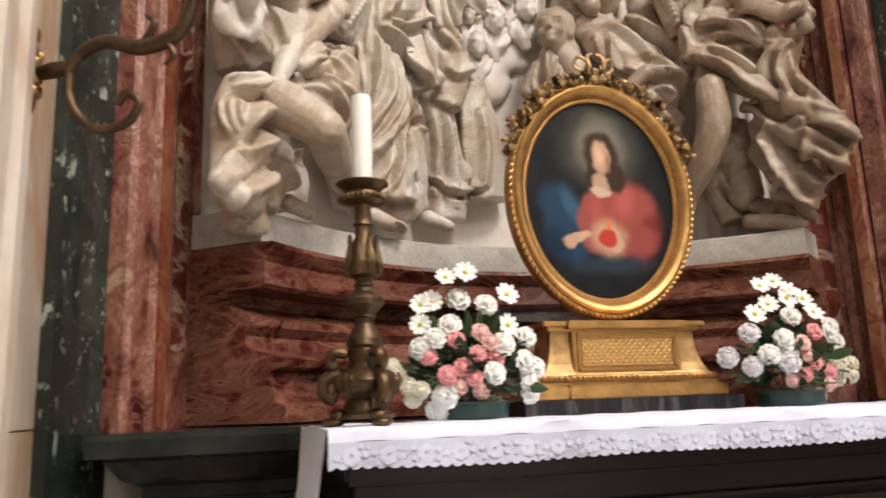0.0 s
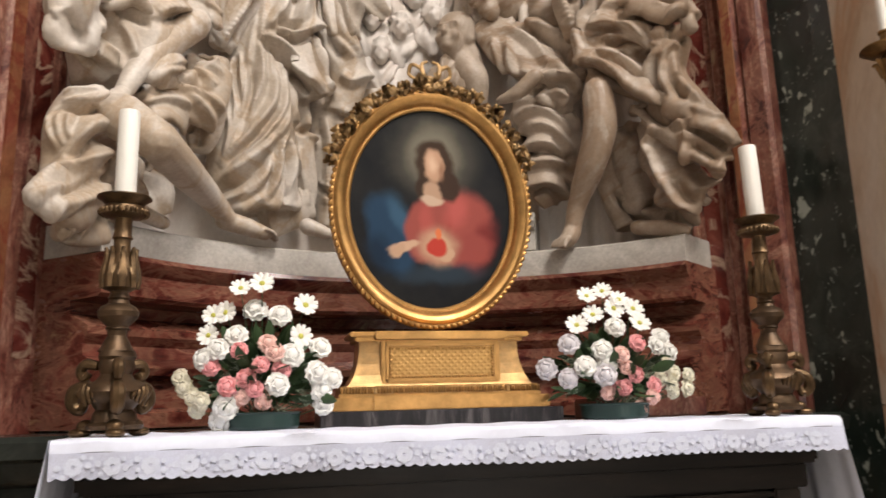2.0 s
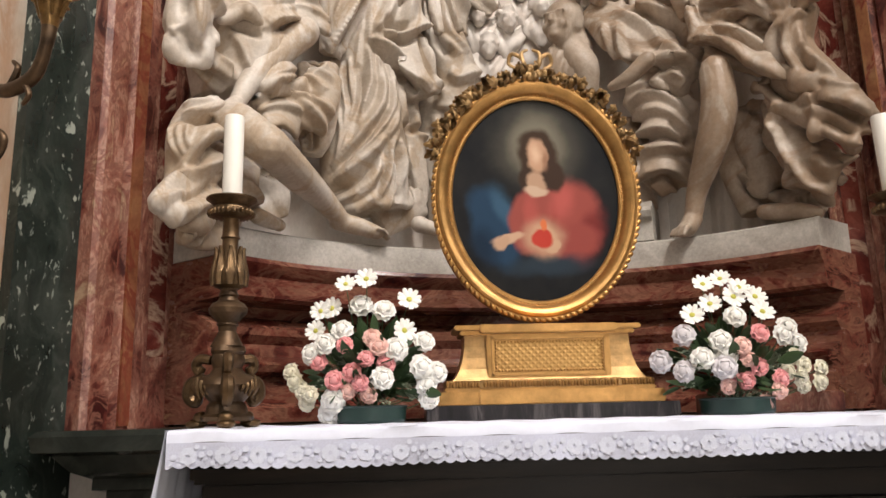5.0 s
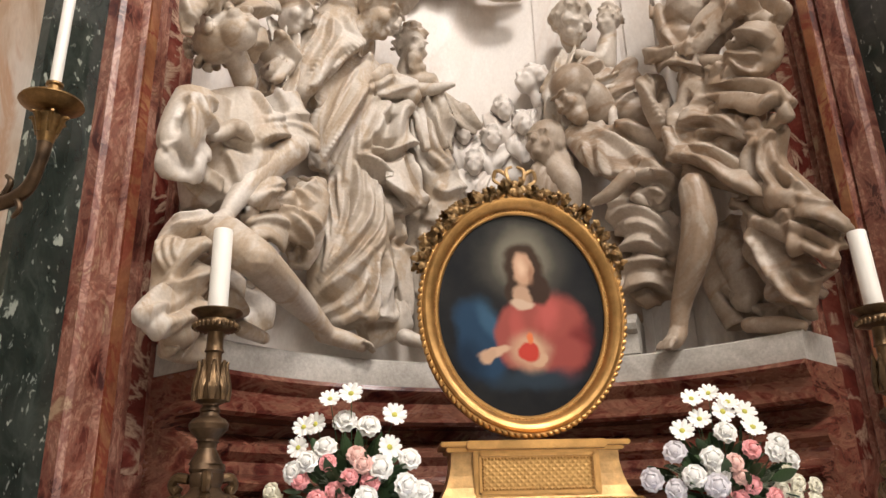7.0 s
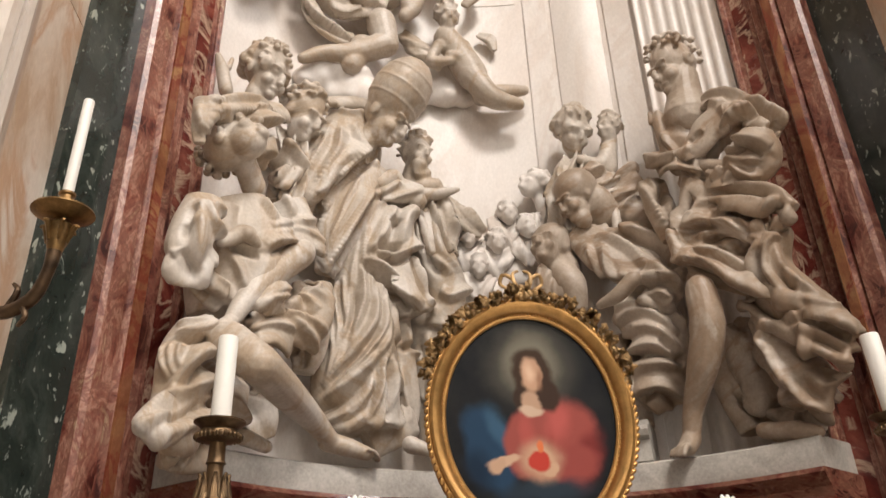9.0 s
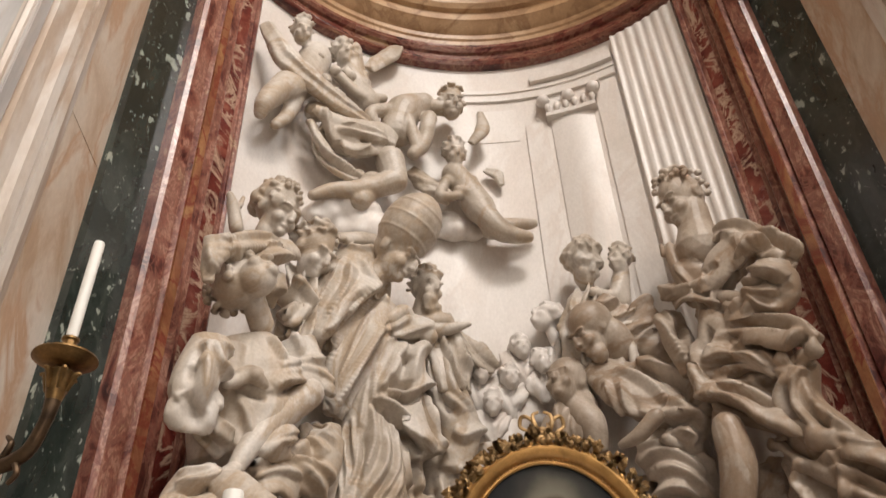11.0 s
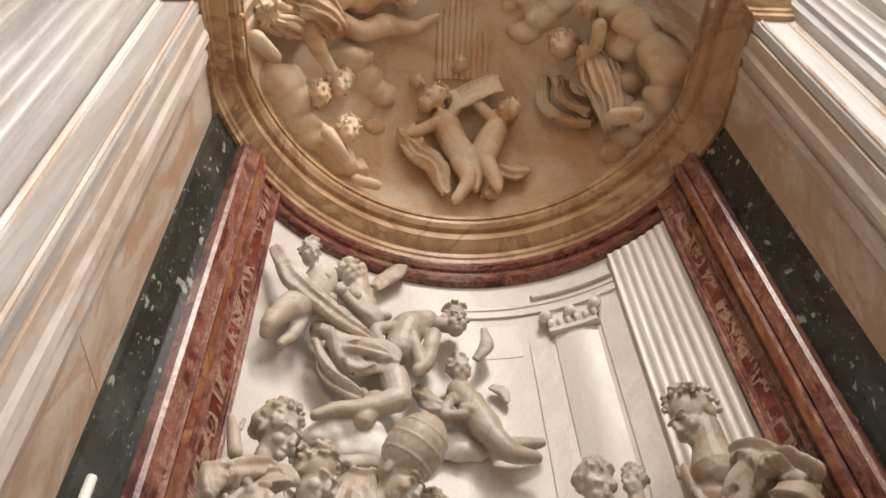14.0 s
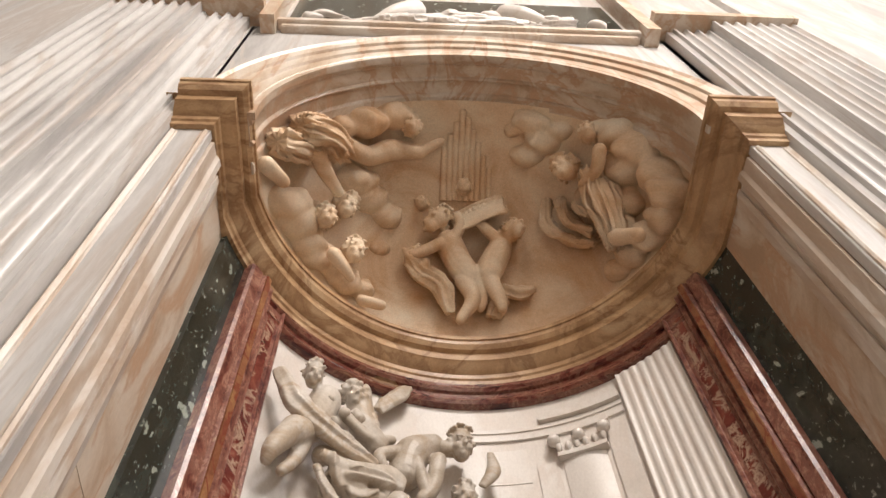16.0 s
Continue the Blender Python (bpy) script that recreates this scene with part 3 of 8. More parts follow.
box(bm, -2.6, 2.6, 1.0, 4.6, 0.0, 0.18, 0.01), box(bm, -2.3, 2.3, 1.5, 4.6, 0.18, 0.36, 0.01), box(bm, -1.9, 1.9, 1.9, 4.5, 0.36, 0.62, 0.01)
structure(part("altar_steps", bm, "floor"), "pale marble altar steps", "steps")

# dark base under the frame
bm = bmesh.new()
sweep(bm, [(-1.62, 3.8), (-1.62, 3.32), (-1.0, 3.32), (1.0, 3.32), (1.62, 3.32), (1.62, 3.8)][::1], [(-0.3, 0.6), (0.02, 0.6), (0.02, 1.42), (0.06, 1.43), (0.06, 1.47), (0.12, 1.50), (0.17, 1.56), (0.22, 1.575), (0.23, 1.63), (0.21, 1.65), (-0.3, 1.65)])
structure(part("dark_base", bm, "dark", smooth=True, angle=25), "black-green polished marble base behind the altar", "base")

for s in (-1, 1):
    bm = bmesh.new()
    box(bm, *sorted((s * 1.56, s * 1.22)), 3.29, 3.31, 0.8, 1.37, 0.003)
    structure(part("base_panel", bm, "orange_panel"), "orange veined marble panel in the dark base", "panel")
    bm = bmesh.new()
    box(bm, *sorted((s * 1.22, s * 1.12)), 3.27, 3.31, 0.62, 1.42, 0.006)
    structure(part("base_pier", bm, "dark"), "narrow black marble pier of the base", "pier")
# carved step behind the figures
bm = bmesh.new()
sweep(bm, arc_path(13.5, 26, RN - 0.02, 9), [(0.0, 2.525), (0.34, 2.525), (0.34, 2.63), (0.37, 2.645), (0.38, 2.675), (0.36, 2.70), (0.30, 2.71), (0.30, 2.74), (0.0, 2.74)])
structure(part("carved_step", bm, "slab", smooth=True, angle=25), "moulded grey stone step behind the figures", "step")
# red marble stepped gradine with a concave front
bm = bmesh.new()
G0, G1 = -51.5, 53.0
sweep(bm, arc_path(G0, G1, RN - 0.02, 41), [(-0.0, 1.66), (0.52, 1.66), (0.52, 1.72), (0.47, 1.74), (0.45, 1.85), (0.50, 1.87), (0.51, 1.90), (0.47, 1.915), (0.40, 1.93), (0.34, 1.95), (0.33, 2.0), (0.36, 2.04), (0.36, 2.07), (0.30, 2.10), (0.24, 2.13), (0.24, 2.18), (0.40, 2.185), (0.42, 2.20), (0.42, 2.29), (0.44, 2.31), (0.46, 2.345), (0.455, 2.365), (0.0, 2.37)])
structure(part("gradine", bm, "red_h", smooth=True, angle=25), "stepped red marble gradine with a concave front", "gradine")
bm = bmesh.new()
sweep(bm, arc_path(-51.3, 52.5, RN - 0.02, 41), [(0.0, 2.372), (0.40, 2.372), (0.405, 2.44), (0.395, 2.50), (0.38, 2.51), (0.0, 2.52)])
structure(part("figure_plinth", bm, "slab", smooth=True, angle=25), "dusty grey stone plinth under the carved figures", "plinth")

# altar table
altar = thing("altar_table", "dark stone and wood altar table with an inlaid front", "altar", 0.03, 2.75, 0.62)
AL, AR, AF, AB, AT = -1.165, 1.23, 2.44, 3.25, 1.648


def alt(name, x0, x1, y0, y1, z0, z1, mat, bev=0.006, label=""):
    b_ = bmesh.new()
    box(b_, x0 - 0.03, x1 - 0.03, y0 - 2.75, y1 - 2.75, z0 - 0.62, z1 - 0.62, bev)
    return part(name, b_, mat, altar, label)


alt("mensa", AL, AR, AF, AB, 1.555, AT, "dark_wood", 0.012)
alt("cornice", AL + 0.04, AR - 0.04, AF + 0.04, AB - 0.02, 1.50, 1.555, "dark_wood", 0.012)
alt("frieze", AL + 0.07, AR - 0.07, AF + 0.07, AB - 0.04, 1.42, 1.50, "dark_wood", 0.006)
alt("body", AL + 0.10, AR - 0.10, AF + 0.10, AB - 0.05, 0.62, 1.42, "dark_wood", 0.006)
for x0 in (AL + 0.10, AR - 0.20):
    alt("corner_pilaster", x0, x0 + 0.10, AF + 0.075, AF + 0.12, 0.62, 1.42, "dark_wood", 0.006)
for z0, z1 in ((1.350, 1.372), (1.395, 1.410)):
    alt("panel_moulding", AL + 0.20, AR - 0.20, AF + 0.072, AF + 0.11, z0, z1, "dark_wood", 0.005)
alt("front_panel", AL + 0.22, AR - 0.22, AF + 0.085, AF + 0.11, 0.75, 1.345, "orange_panel", 0.004, "orange veined marble inlay")

# ---- carved figures ----
from mathutils.kdtree import KDTree


def lattice_noise(p, seed):
    """Smooth value noise over rows of 3D points, about -1 to 1."""
    i = np.floor(p).astype(np.int64)
    f = p - i
    f = f * f * (3 - 2 * f)
    out = np.zeros(len(p))
    for dx in (0, 1):
        for dy in (0, 1):
            for dz in (0, 1):
                h = ((i[:, 0] + dx) * 73856093 ^ (i[:, 1] + dy) * 19349663 ^ (i[:, 2] + dz) * 83492791 ^ seed * 2654435761) & 0xFFFFFF
                h = (h * 1103515245 + 12345) & 0x7FFFFFFF
                w = (f[:, 0] if dx else 1 - f[:, 0]) * (f[:, 1] if dy else 1 - f[:, 1]) * (f[:, 2] if dz else 1 - f[:, 2])
                out += w * (h / 0x3FFFFFFF - 1)
    return out


def drape(co, tubes, seed, width):
    """Height of cloth folds that run along the nearest draped form, sharp-backed with broad valleys."""
    samples, meta = [], []
    for ti, (ps, radii, folds, amp, flat) in enumerate(tubes):
        path = bezier(ps, 10 * len(ps))
        s = 0.0
        for k, p in enumerate(path):
            t = (path[min(k + 1, len(path) - 1)] - path[max(k - 1, 0)]).normalized()
            e1 = t.cross(Vector((0, -1, 0)))
            if e1.length < 1e-3:
                e1 = Vector((1, 0, 0))
            e1.normalize()
            e2 = e1.cross(t).normalized()
            s += (p - path[k - 1]).length if k else 0
            samples.append(p)
            meta.append((*e1, *e2, s, lerp_list(radii, k / (len(path) - 1)), ti, 0.35 if k in (0, len(path) - 1) else 1.0))
    samples, meta = np.array(samples), np.array(meta)
    near = np.empty(len(co), np.int64)
    for a in range(0, len(co), 4000):
        q = co[a:a + 4000]
        d = np.sqrt(((q[:, None, :] - samples[None]) ** 2).sum(2)) - meta[None, :, 7]
        near[a:a + 4000] = d.argmin(1)
    mm, v = meta[near], co - samples[near]
    ang = np.arctan2((v * mm[:, 3:6]).sum(1), (v * mm[:, 0:3]).sum(1))
    s, r, ti = mm[:, 6], mm[:, 7], mm[:, 8]
    fade = mm[:, 9] * np.clip(1.0 - (np.sqrt((v * v).sum(1)) / np.maximum(r, 0.05) - 1.25) / 0.6, 0.2, 1.0)
    x = ang * np.maximum(r, 0.06)
    n1 = lattice_noise(np.stack([s * 2.6, ti * 7.3, x * 2.5], 1), seed)
    n2 = lattice_noise(np.stack([co[:, 0] * 9, co[:, 1] * 9, co[:, 2] * 9], 1), seed + 5)
    n3 = lattice_noise(np.stack([s * 3.0, ti * 3.1 + 9, x * 7.0], 1), seed + 9)
    t1 = x / width + 1.1 * n1 + 0.15 * n2
    h = 2.0 * (1.0 - np.abs(np.sin(math.pi * t1))) ** 1.2 - 0.7
    h2 = 1.0 - 2.0 * np.abs(np.sin(math.pi * (t1 * 2.3 + n3))) ** 0.8
    return (h * (0.8 + 0.6 * n3) + 0.22 * h2) * fade + 0.3 * n2


def fused(bm, voxel, smooth):
    """Voxel-fuses a bmesh of overlapping solids; gives vertices, normals and faces."""
    me = bpy.data.meshes.new("carving")
    bmesh.ops.recalc_face_normals(bm, faces=bm.faces)
    bm.to_mesh(me)
    bm.free()
    ob = new("carving", me)
    mod = ob.modifiers.new("fuse", "REMESH")
    mod.mode, mod.voxel_size = "VOXEL", voxel
    sm = ob.modifiers.new("soften", "SMOOTH")
    sm.factor, sm.iterations = 0.5, smooth
    got = bpy.data.meshes.new_from_object(ob.evaluated_get(bpy.context.evaluated_depsgraph_get()))
    co = np.empty(len(got.vertices) * 3, np.float32)
    got.vertices.foreach_get("co", co)
    no = np.empty(len(got.vertices) * 3, np.float32)
    got.vertices.foreach_get("normal", no)
    lp = np.empty(len(got.loops), np.int32)
    got.loops.foreach_get("vertex_index", lp)
    st = np.empty(len(got.polygons), np.int32)
    got.polygons.foreach_get("loop_start", st)
    bpy.data.objects.remove(ob)
    bpy.data.meshes.remove(me)
    bpy.data.meshes.remove(got)
    return co.reshape(-1, 3), no.reshape(-1, 3), lp, st


def add_head(bm, at, s, yaw, pitch, hair, rnd):
    """Head s times life size. yaw 0 looks towards the nave, 90 to +x; hair: curls, cap, veil, beard or tiara."""
    m = Matrix.Translation(at) @ pose(0, 0, 0, 0, 0, yaw) @ pose(0, 0, 0, -pitch, 0, 0) @ Matrix.Scale(s, 4)

    def b(p, r, sub=3):
        bmesh.ops.create_icosphere(bm, subdivisions=sub, radius=1, matrix=m @ Matrix.LocRotScale(Vector(p), None, Vector(r)))
    b((0, 0.015, 0.03), (0.078, 0.098, 0.098))
    b((0, -0.03, -0.045), (0.060, 0.066, 0.082))
    b((0, -0.075, -0.095), (0.027, 0.025, 0.022))
    b((0, -0.103, -0.025), (0.014, 0.022, 0.032), 2)
    b((0, -0.112, -0.042), (0.017, 0.016, 0.012), 2)
    b((0, -0.090, -0.070), (0.026, 0.014, 0.009), 2)
    for q in (-1, 1):
        b((q * 0.030, -0.086, 0.018), (0.030, 0.018, 0.009), 2)
        b((q * 0.030, -0.082, -0.003), (0.016, 0.013, 0.010), 2)
        b((q * 0.038, -0.068, -0.045), (0.026, 0.028, 0.028), 2)
        b((q * 0.078, 0.015, -0.01), (0.012, 0.022, 0.032), 2)
    if hair in ("curls", "beard", "putto", "cap"):
        for k in range(95):
            a, e = rnd.uniform(0, 6.28), rnd.uniform(-0.35, 1.5)
            p = Vector((0.088 * math.cos(a) * math.cos(e), 0.02 + 0.108 * math.sin(a) * math.cos(e), 0.035 + 0.108 * math.sin(e)))
            if p.y < -0.045 and p.z < 0.075:
                continue
            r = rnd.uniform(0.010, 0.020)
            b(p * rnd.uniform(1.0, 1.12), (r, r, r * 0.9), 1)
    if hair == "beard":
        for k in range(22):
            r = rnd.uniform(0.014, 0.024)
            b((rnd.uniform(-0.05, 0.05), rnd.uniform(-0.09, -0.05), rnd.uniform(-0.16, -0.08)), (r, r, r * 1.4), 1)
    if hair == "cap":
        b((0, 0.03, 0.055), (0.094, 0.105, 0.09))
        for k in range(9):
            a = 3.6 + k * 0.62
            b((0.09 * math.cos(a), 0.02 + 0.09 * math.sin(a) * -1, 0.02), (0.03, 0.03, 0.035), 2)
        b((0, 0.13, 0.01), (0.045, 0.04, 0.04), 2)
    if hair == "veil":
        b((0, 0.035, 0.04), (0.10, 0.115, 0.105))
        b((0, 0.09, -0.09), (0.105, 0.085, 0.13))
    if hair == "tiara":
        b((0, 0.015, 0.13), (0.122, 0.122, 0.165))
        for z, r in ((0.065, 0.117), (0.135, 0.126), (0.205, 0.113)):
            b((0, 0.015, z), (r, r, 0.016))
    if hair == "wreath":
        for k in range(60):
            a, e = rnd.uniform(0, 6.28), rnd.uniform(-0.6, 1.4)
            p = Vector((0.11 * math.cos(a) * math.cos(e), 0.02 + 0.12 * math.sin(a) * math.cos(e), 0.03 + 0.11 * math.sin(e)))
            if p.y < -0.06 and -0.08 < p.z < 0.06:
                continue
            b(p, (0.03, 0.02, 0.026), 1)


FORMS, FOLDS = {}, {}


def form(fig, flat, *pts):
    """A smooth draped form of a figure: points with their radii."""
    FORMS.setdefault(fig, []).append(([p[:3] for p in pts], [p[3] for p in pts], 0, 0.0, flat))


def fold(fig, kind, width, height, *pts):
    """A fold of a figure's cloth: r a ridge, g a groove, e a ridge with an undercut lip on its right hand."""
    FOLDS.setdefault(fig, []).append((kind, width, height, pts))


def carve(co, no, lp, st, fig):
    """Cuts a figure's folds into its smooth draped forms."""
    tree = KDTree(len(co))
    for i, p in enumerate(co):
        tree.insert(p, i)
    tree.balance()
    up, down = np.zeros(len(co)), np.zeros(len(co))
    for kind, width, height, pts in FOLDS[fig]:
        path = bezier(pts, 9 * len(pts))
        path = [Vector(co[tree.find(p)[1]]) for p in path]
        path = [(path[max(k - 1, 0)] + p * 2 + path[min(k + 1, len(path) - 1)]) / 4 for k, p in enumerate(path)]
        a = np.array(path)
        tan = np.gradient(a, axis=0)
        tan /= np.linalg.norm(tan, axis=1)[:, None] + 1e-9
        u = np.linspace(0, 1, len(a))
        taper = np.clip(np.minimum(u, 1 - u) / 0.22, 0, 1) ** 0.6 * 0.85 + 0.15
        reach = width * 1.6
        ids = np.nonzero(((co > a.min(0) - reach) & (co < a.max(0) + reach)).all(1))[0]
        if not len(ids):
            continue
        v = co[ids][:, None, :] - a[None]
        dist = np.sqrt((v * v).sum(2))
        k = dist.argmin(1)
        d, t = dist[np.arange(len(ids)), k] / width, taper[k]
        vv = v[np.arange(len(ids)), k]
        if kind == "g":
            down[ids] = np.maximum(down[ids], height * t * np.clip(1 - d, 0, 1) ** 1.3)
            continue
        crest = np.clip(1 - d, 0, 1) ** 1.3
        if kind == "e":
            right = (np.cross(tan[k], no[ids]) * vv).sum(1) > 0
            crest = np.where(right, np.clip(1 - d * 3.2, 0, 1) ** 0.8, np.clip(1 - d / 1.3, 0, 1) ** 1.4)
            lip = np.where(right, np.clip(1 - np.abs(d - 0.5) / 0.42, 0, 1), 0)
            down[ids] = np.maximum(down[ids], 0.8 * height * t * lip)
        up[ids] = np.maximum(up[ids], height * t * crest)
    h = up - down
    edge = np.stack([lp, np.roll(lp, -1)], 1)
    size = np.diff(np.append(st, len(lp)))
    edge[st + size - 1, 1] = lp[st]
    for _ in range(2):
        acc, cnt = np.zeros(len(co)), np.zeros(len(co))
        np.add.at(acc, edge[:, 0], h[edge[:, 1]]), np.add.at(cnt, edge[:, 0], 1)
        h = 0.55 * h + 0.45 * acc / np.maximum(cnt, 1)
    return co + no * h[:, None]


def toes(heel, tip, width):
    """Five short toes across the end of a bare foot, as tubes of skin."""
    h, t = Vector(heel), Vector(tip)
    f = (t - h).normalized()
    side = f.cross(Vector((0, 0, 1))).normalized() * width
    out = []
    for k in range(5):
        o = side * (k / 4 - 0.5)
        r = 0.016 if k == 0 else 0.012 - 0.001 * k
        a = t - f * (0.03 + 0.006 * abs(k - 1)) + o
        out.append(([tuple(a + Vector((0, 0, 0.01))), tuple(a + f * 0.03 + Vector((0, 0, 0.008))), tuple(a + f * 0.05 - Vector((0, 0, 0.008)))], [r, r, r * 0.8]))
    return out


def statue(name, label, cloth, skin=(), heads=(), balls=(), voxel=0.0125, crumple=0.031, seed=1, mat="statue", fold_size=0.125, category="statue", fig=""):
    """One carved figure or group as ONE mesh: draped forms with folds, bare limbs, heads, soft lumps."""
    rnd = random.Random(seed)
    chunks = []
    if cloth:
        bm = bmesh.new()
        for ps, radii, folds, amp, flat in cloth:
            seg = max(24, folds * 8)
            tube(bm, ps, radii, n=12 + 8 * len(ps), seg=seg, flat=flat, folds=folds, amp=amp * 0.7, phase=rnd.uniform(0, 6), twist=rnd.uniform(-2, 2))
        co, no, lp, st = fused(bm, voxel, 9 if fig else 2)
        if fig:
            co = carve(co, no, lp, st, fig)
        else:
            co = co + no * (drape(co, cloth, seed, fold_size) * crumple)[:, None]
        chunks.append((co, lp, st))
    if skin or heads or balls:
        bm = bmesh.new()
        for ps, radii in skin:
            tube(bm, ps, radii, n=8 + 5 * len(ps), seg=16)
            ball(bm, ps[-1], radii[-1], sub=2), ball(bm, ps[0], radii[0], sub=2)
        if balls:
            body, bm = bm, bmesh.new()
        for p, r in balls:
            r = r if isinstance(r, tuple) else (r, r, r)
            ball(bm, p, r, (rnd.uniform(-30, 30), rnd.uniform(-30, 30), 0), 3)
            for k in range(9 if max(r) > 0.13 else 4 if max(r) > 0.07 else 0):
                a, e = rnd.uniform(0, 6.28), rnd.uniform(-0.8, 1.2)
                q = rnd.uniform(0.35, 0.6)
                ball(bm, (p[0] + r[0] * 0.75 * math.cos(a) * math.cos(e), p[1] - r[1] * 0.5 * abs(math.sin(a)), p[2] + r[2] * 0.75 * math.sin(e)), (r[0] * q, r[1] * q, r[2] * q), (0, 0, 0), 2)
        if balls:
            co, no, lp, st = fused(bm, 0.018, 4)
            co = co + no * (lattice_noise(co * 9, seed) * 0.02)[:, None]
            chunks.append((co, lp, st))
            bm = body
        for at, s, yaw, pitch, hair in heads:
            add_head(bm, at, s, yaw, pitch, hair, rnd)
        if bm.faces:
            co, no, lp, st = fused(bm, min(voxel, 0.011), 2)
            chunks.append((co, lp, st))
    verts = np.concatenate([c[0] for c in chunks])
    loops, starts, ofs, lofs = [], [], 0, 0
    for co, lp, st in chunks:
        loops.append(lp + ofs), starts.append(st + lofs)
        ofs, lofs = ofs + len(co), lofs + len(lp)
    loops, starts = np.concatenate(loops).astype(np.int32), np.concatenate(starts).astype(np.int32)
    me = bpy.data.meshes.new(name)
    me.vertices.add(len(verts)), me.loops.add(len(loops)), me.polygons.add(len(starts))
    me.vertices.foreach_set("co", verts.astype(np.float32).ravel())
    me.loops.foreach_set("vertex_index", loops)
    me.polygons.foreach_set("loop_start", starts)
    me.polygons.foreach_set("use_smooth", np.ones(len(starts), bool))
    me.update(calc_edges=True)
    me.validate()
    me.materials.append(M[mat])
    ob = new(name, me)
    return tagged(ob, label, category)

# ---- draped forms and their folds ----
form("youth", 0.62, (-1.3, 3.545, 3.738, 0.146), (-1.27, 3.581, 3.586, 0.231), (-1.27, 3.576, 3.34, 0.238), (-1.25, 3.596, 3.144, 0.221))
form("youth", 0.62, (-1.37, 3.277, 3.572, 0.092), (-1.39, 3.238, 3.42, 0.105), (-1.4, 3.228, 3.29, 0.104), (-1.35, 3.301, 3.232, 0.094))
form("youth", 0.62, (-1.35, 3.449, 3.648, 0.097), (-1.35, 3.453, 3.468, 0.111), (-1.32, 3.49, 3.327, 0.099))
form("youth", 0.62, (-1.44, 3.279, 3.275, 0.063), (-1.37, 3.385, 3.218, 0.069), (-1.29, 3.495, 3.157, 0.07))
form("youth", 0.62, (-1.08, 3.708, 3.819, 0.115), (-1.05, 3.737, 3.727, 0.127), (-1.02, 3.758, 3.624, 0.114))
form("youth", 0.62, (-1.09, 3.645, 3.6, 0.076), (-1, 3.725, 3.645, 0.089), (-0.911, 3.79, 3.636, 0.066))
form("youth", 0.62, (-1.19, 3.573, 3.064, 0.114), (-1.07, 3.692, 3.133, 0.134), (-0.946, 3.79, 3.183, 0.129), (-0.893, 3.826, 3.354, 0.1))
form("youth", 0.62, (-0.936, 3.894, 3.433, 0.114), (-0.925, 3.901, 3.245, 0.112), (-0.937, 3.893, 3.056, 0.093), (-0.952, 3.883, 2.947, 0.052))
form("youth", 0.62, (-1.34, 3.353, 2.974, 0.103), (-1.38, 3.293, 2.835, 0.105), (-1.38, 3.301, 2.688, 0.109), (-1.39, 3.277, 2.537, 0.102), (-1.42, 3.22, 2.454, 0.071))
form("youth", 0.62, (-1.28, 3.562, 2.933, 0.134), (-1.3, 3.541, 2.712, 0.157), (-1.34, 3.497, 2.522, 0.128))
form("youth", 0.62, (-1.2, 3.789, 2.844, 0.126), (-1.15, 3.837, 2.688, 0.112), (-1.12, 3.859, 2.61, 0.07))
form("youth", 0.62, (-1.34, 3.321, 2.609, 0.098), (-1.42, 3.185, 2.513, 0.076), (-1.46, 3.101, 2.468, 0.028))
form("youth", 0.62, (-1.41, 3.316, 2.442, 0.068), (-1.35, 3.417, 2.435, 0.065), (-1.28, 3.509, 2.462, 0.064))
fold("youth", "r", 0.046, 0.052, (-1.351, 3.184, 3.53), (-1.372, 3.157, 3.429), (-1.394, 3.147, 3.382))
fold("youth", "r", 0.046, 0.052, (-1.34, 3.19, 3.534), (-1.298, 3.21, 3.406), (-1.286, 3.404, 3.385))
fold("youth", "r", 0.046, 0.052, (-1.354, 3.169, 3.464), (-1.342, 3.168, 3.326), (-1.368, 3.225, 3.195))
fold("youth", "r", 0.0322, 0.0364, (-1.314, 3.206, 3.53), (-1.303, 3.383, 3.49), (-1.262, 3.405, 3.4))
fold("youth", "g", 0.032, 0.055, (-1.4, 3.153, 3.304), (-1.393, 3.15, 3.411), (-1.368, 3.168, 3.492))
fold("youth", "r", 0.046, 0.052, (-1.449, 3.166, 3.27), (-1.409, 3.194, 3.218), (-1.378, 3.257, 3.17))
fold("youth", "e", 0.0696, 0.0744, (-1.468, 3.186, 3.248), (-1.441, 3.24, 3.188), (-1.342, 3.282, 3.164), (-1.265, 3.443, 3.156))
fold("youth", "g", 0.0384, 0.066, (-1.423, 3.168, 3.258), (-1.388, 3.204, 3.21), (-1.359, 3.244, 3.183))
fold("youth", "r", 0.0368, 0.0416, (-1.275, 3.281, 3.223), (-1.266, 3.428, 3.211), (-1.248, 3.449, 3.151))
fold("youth", "r", 0.0368, 0.0416, (-1.253, 3.41, 3.368), (-1.201, 3.436, 3.273), (-1.182, 3.456, 3.197))
fold("youth", "g", 0.032, 0.055, (-1.263, 3.404, 3.414), (-1.201, 3.419, 3.397), (-1.128, 3.453, 3.38))
fold("youth", "r", 0.0368, 0.0416, (-1.137, 3.466, 3.74), (-1.094, 3.479, 3.655), (-1.072, 3.495, 3.587))
fold("youth", "r", 0.0322, 0.0364, (-1.095, 3.623, 3.839), (-1.038, 3.64, 3.785), (-1.023, 3.657, 3.714))
fold("youth", "r", 0.046, 0.052, (-1.093, 3.473, 3.544), (-1.004, 3.634, 3.659), (-0.918, 3.741, 3.731))
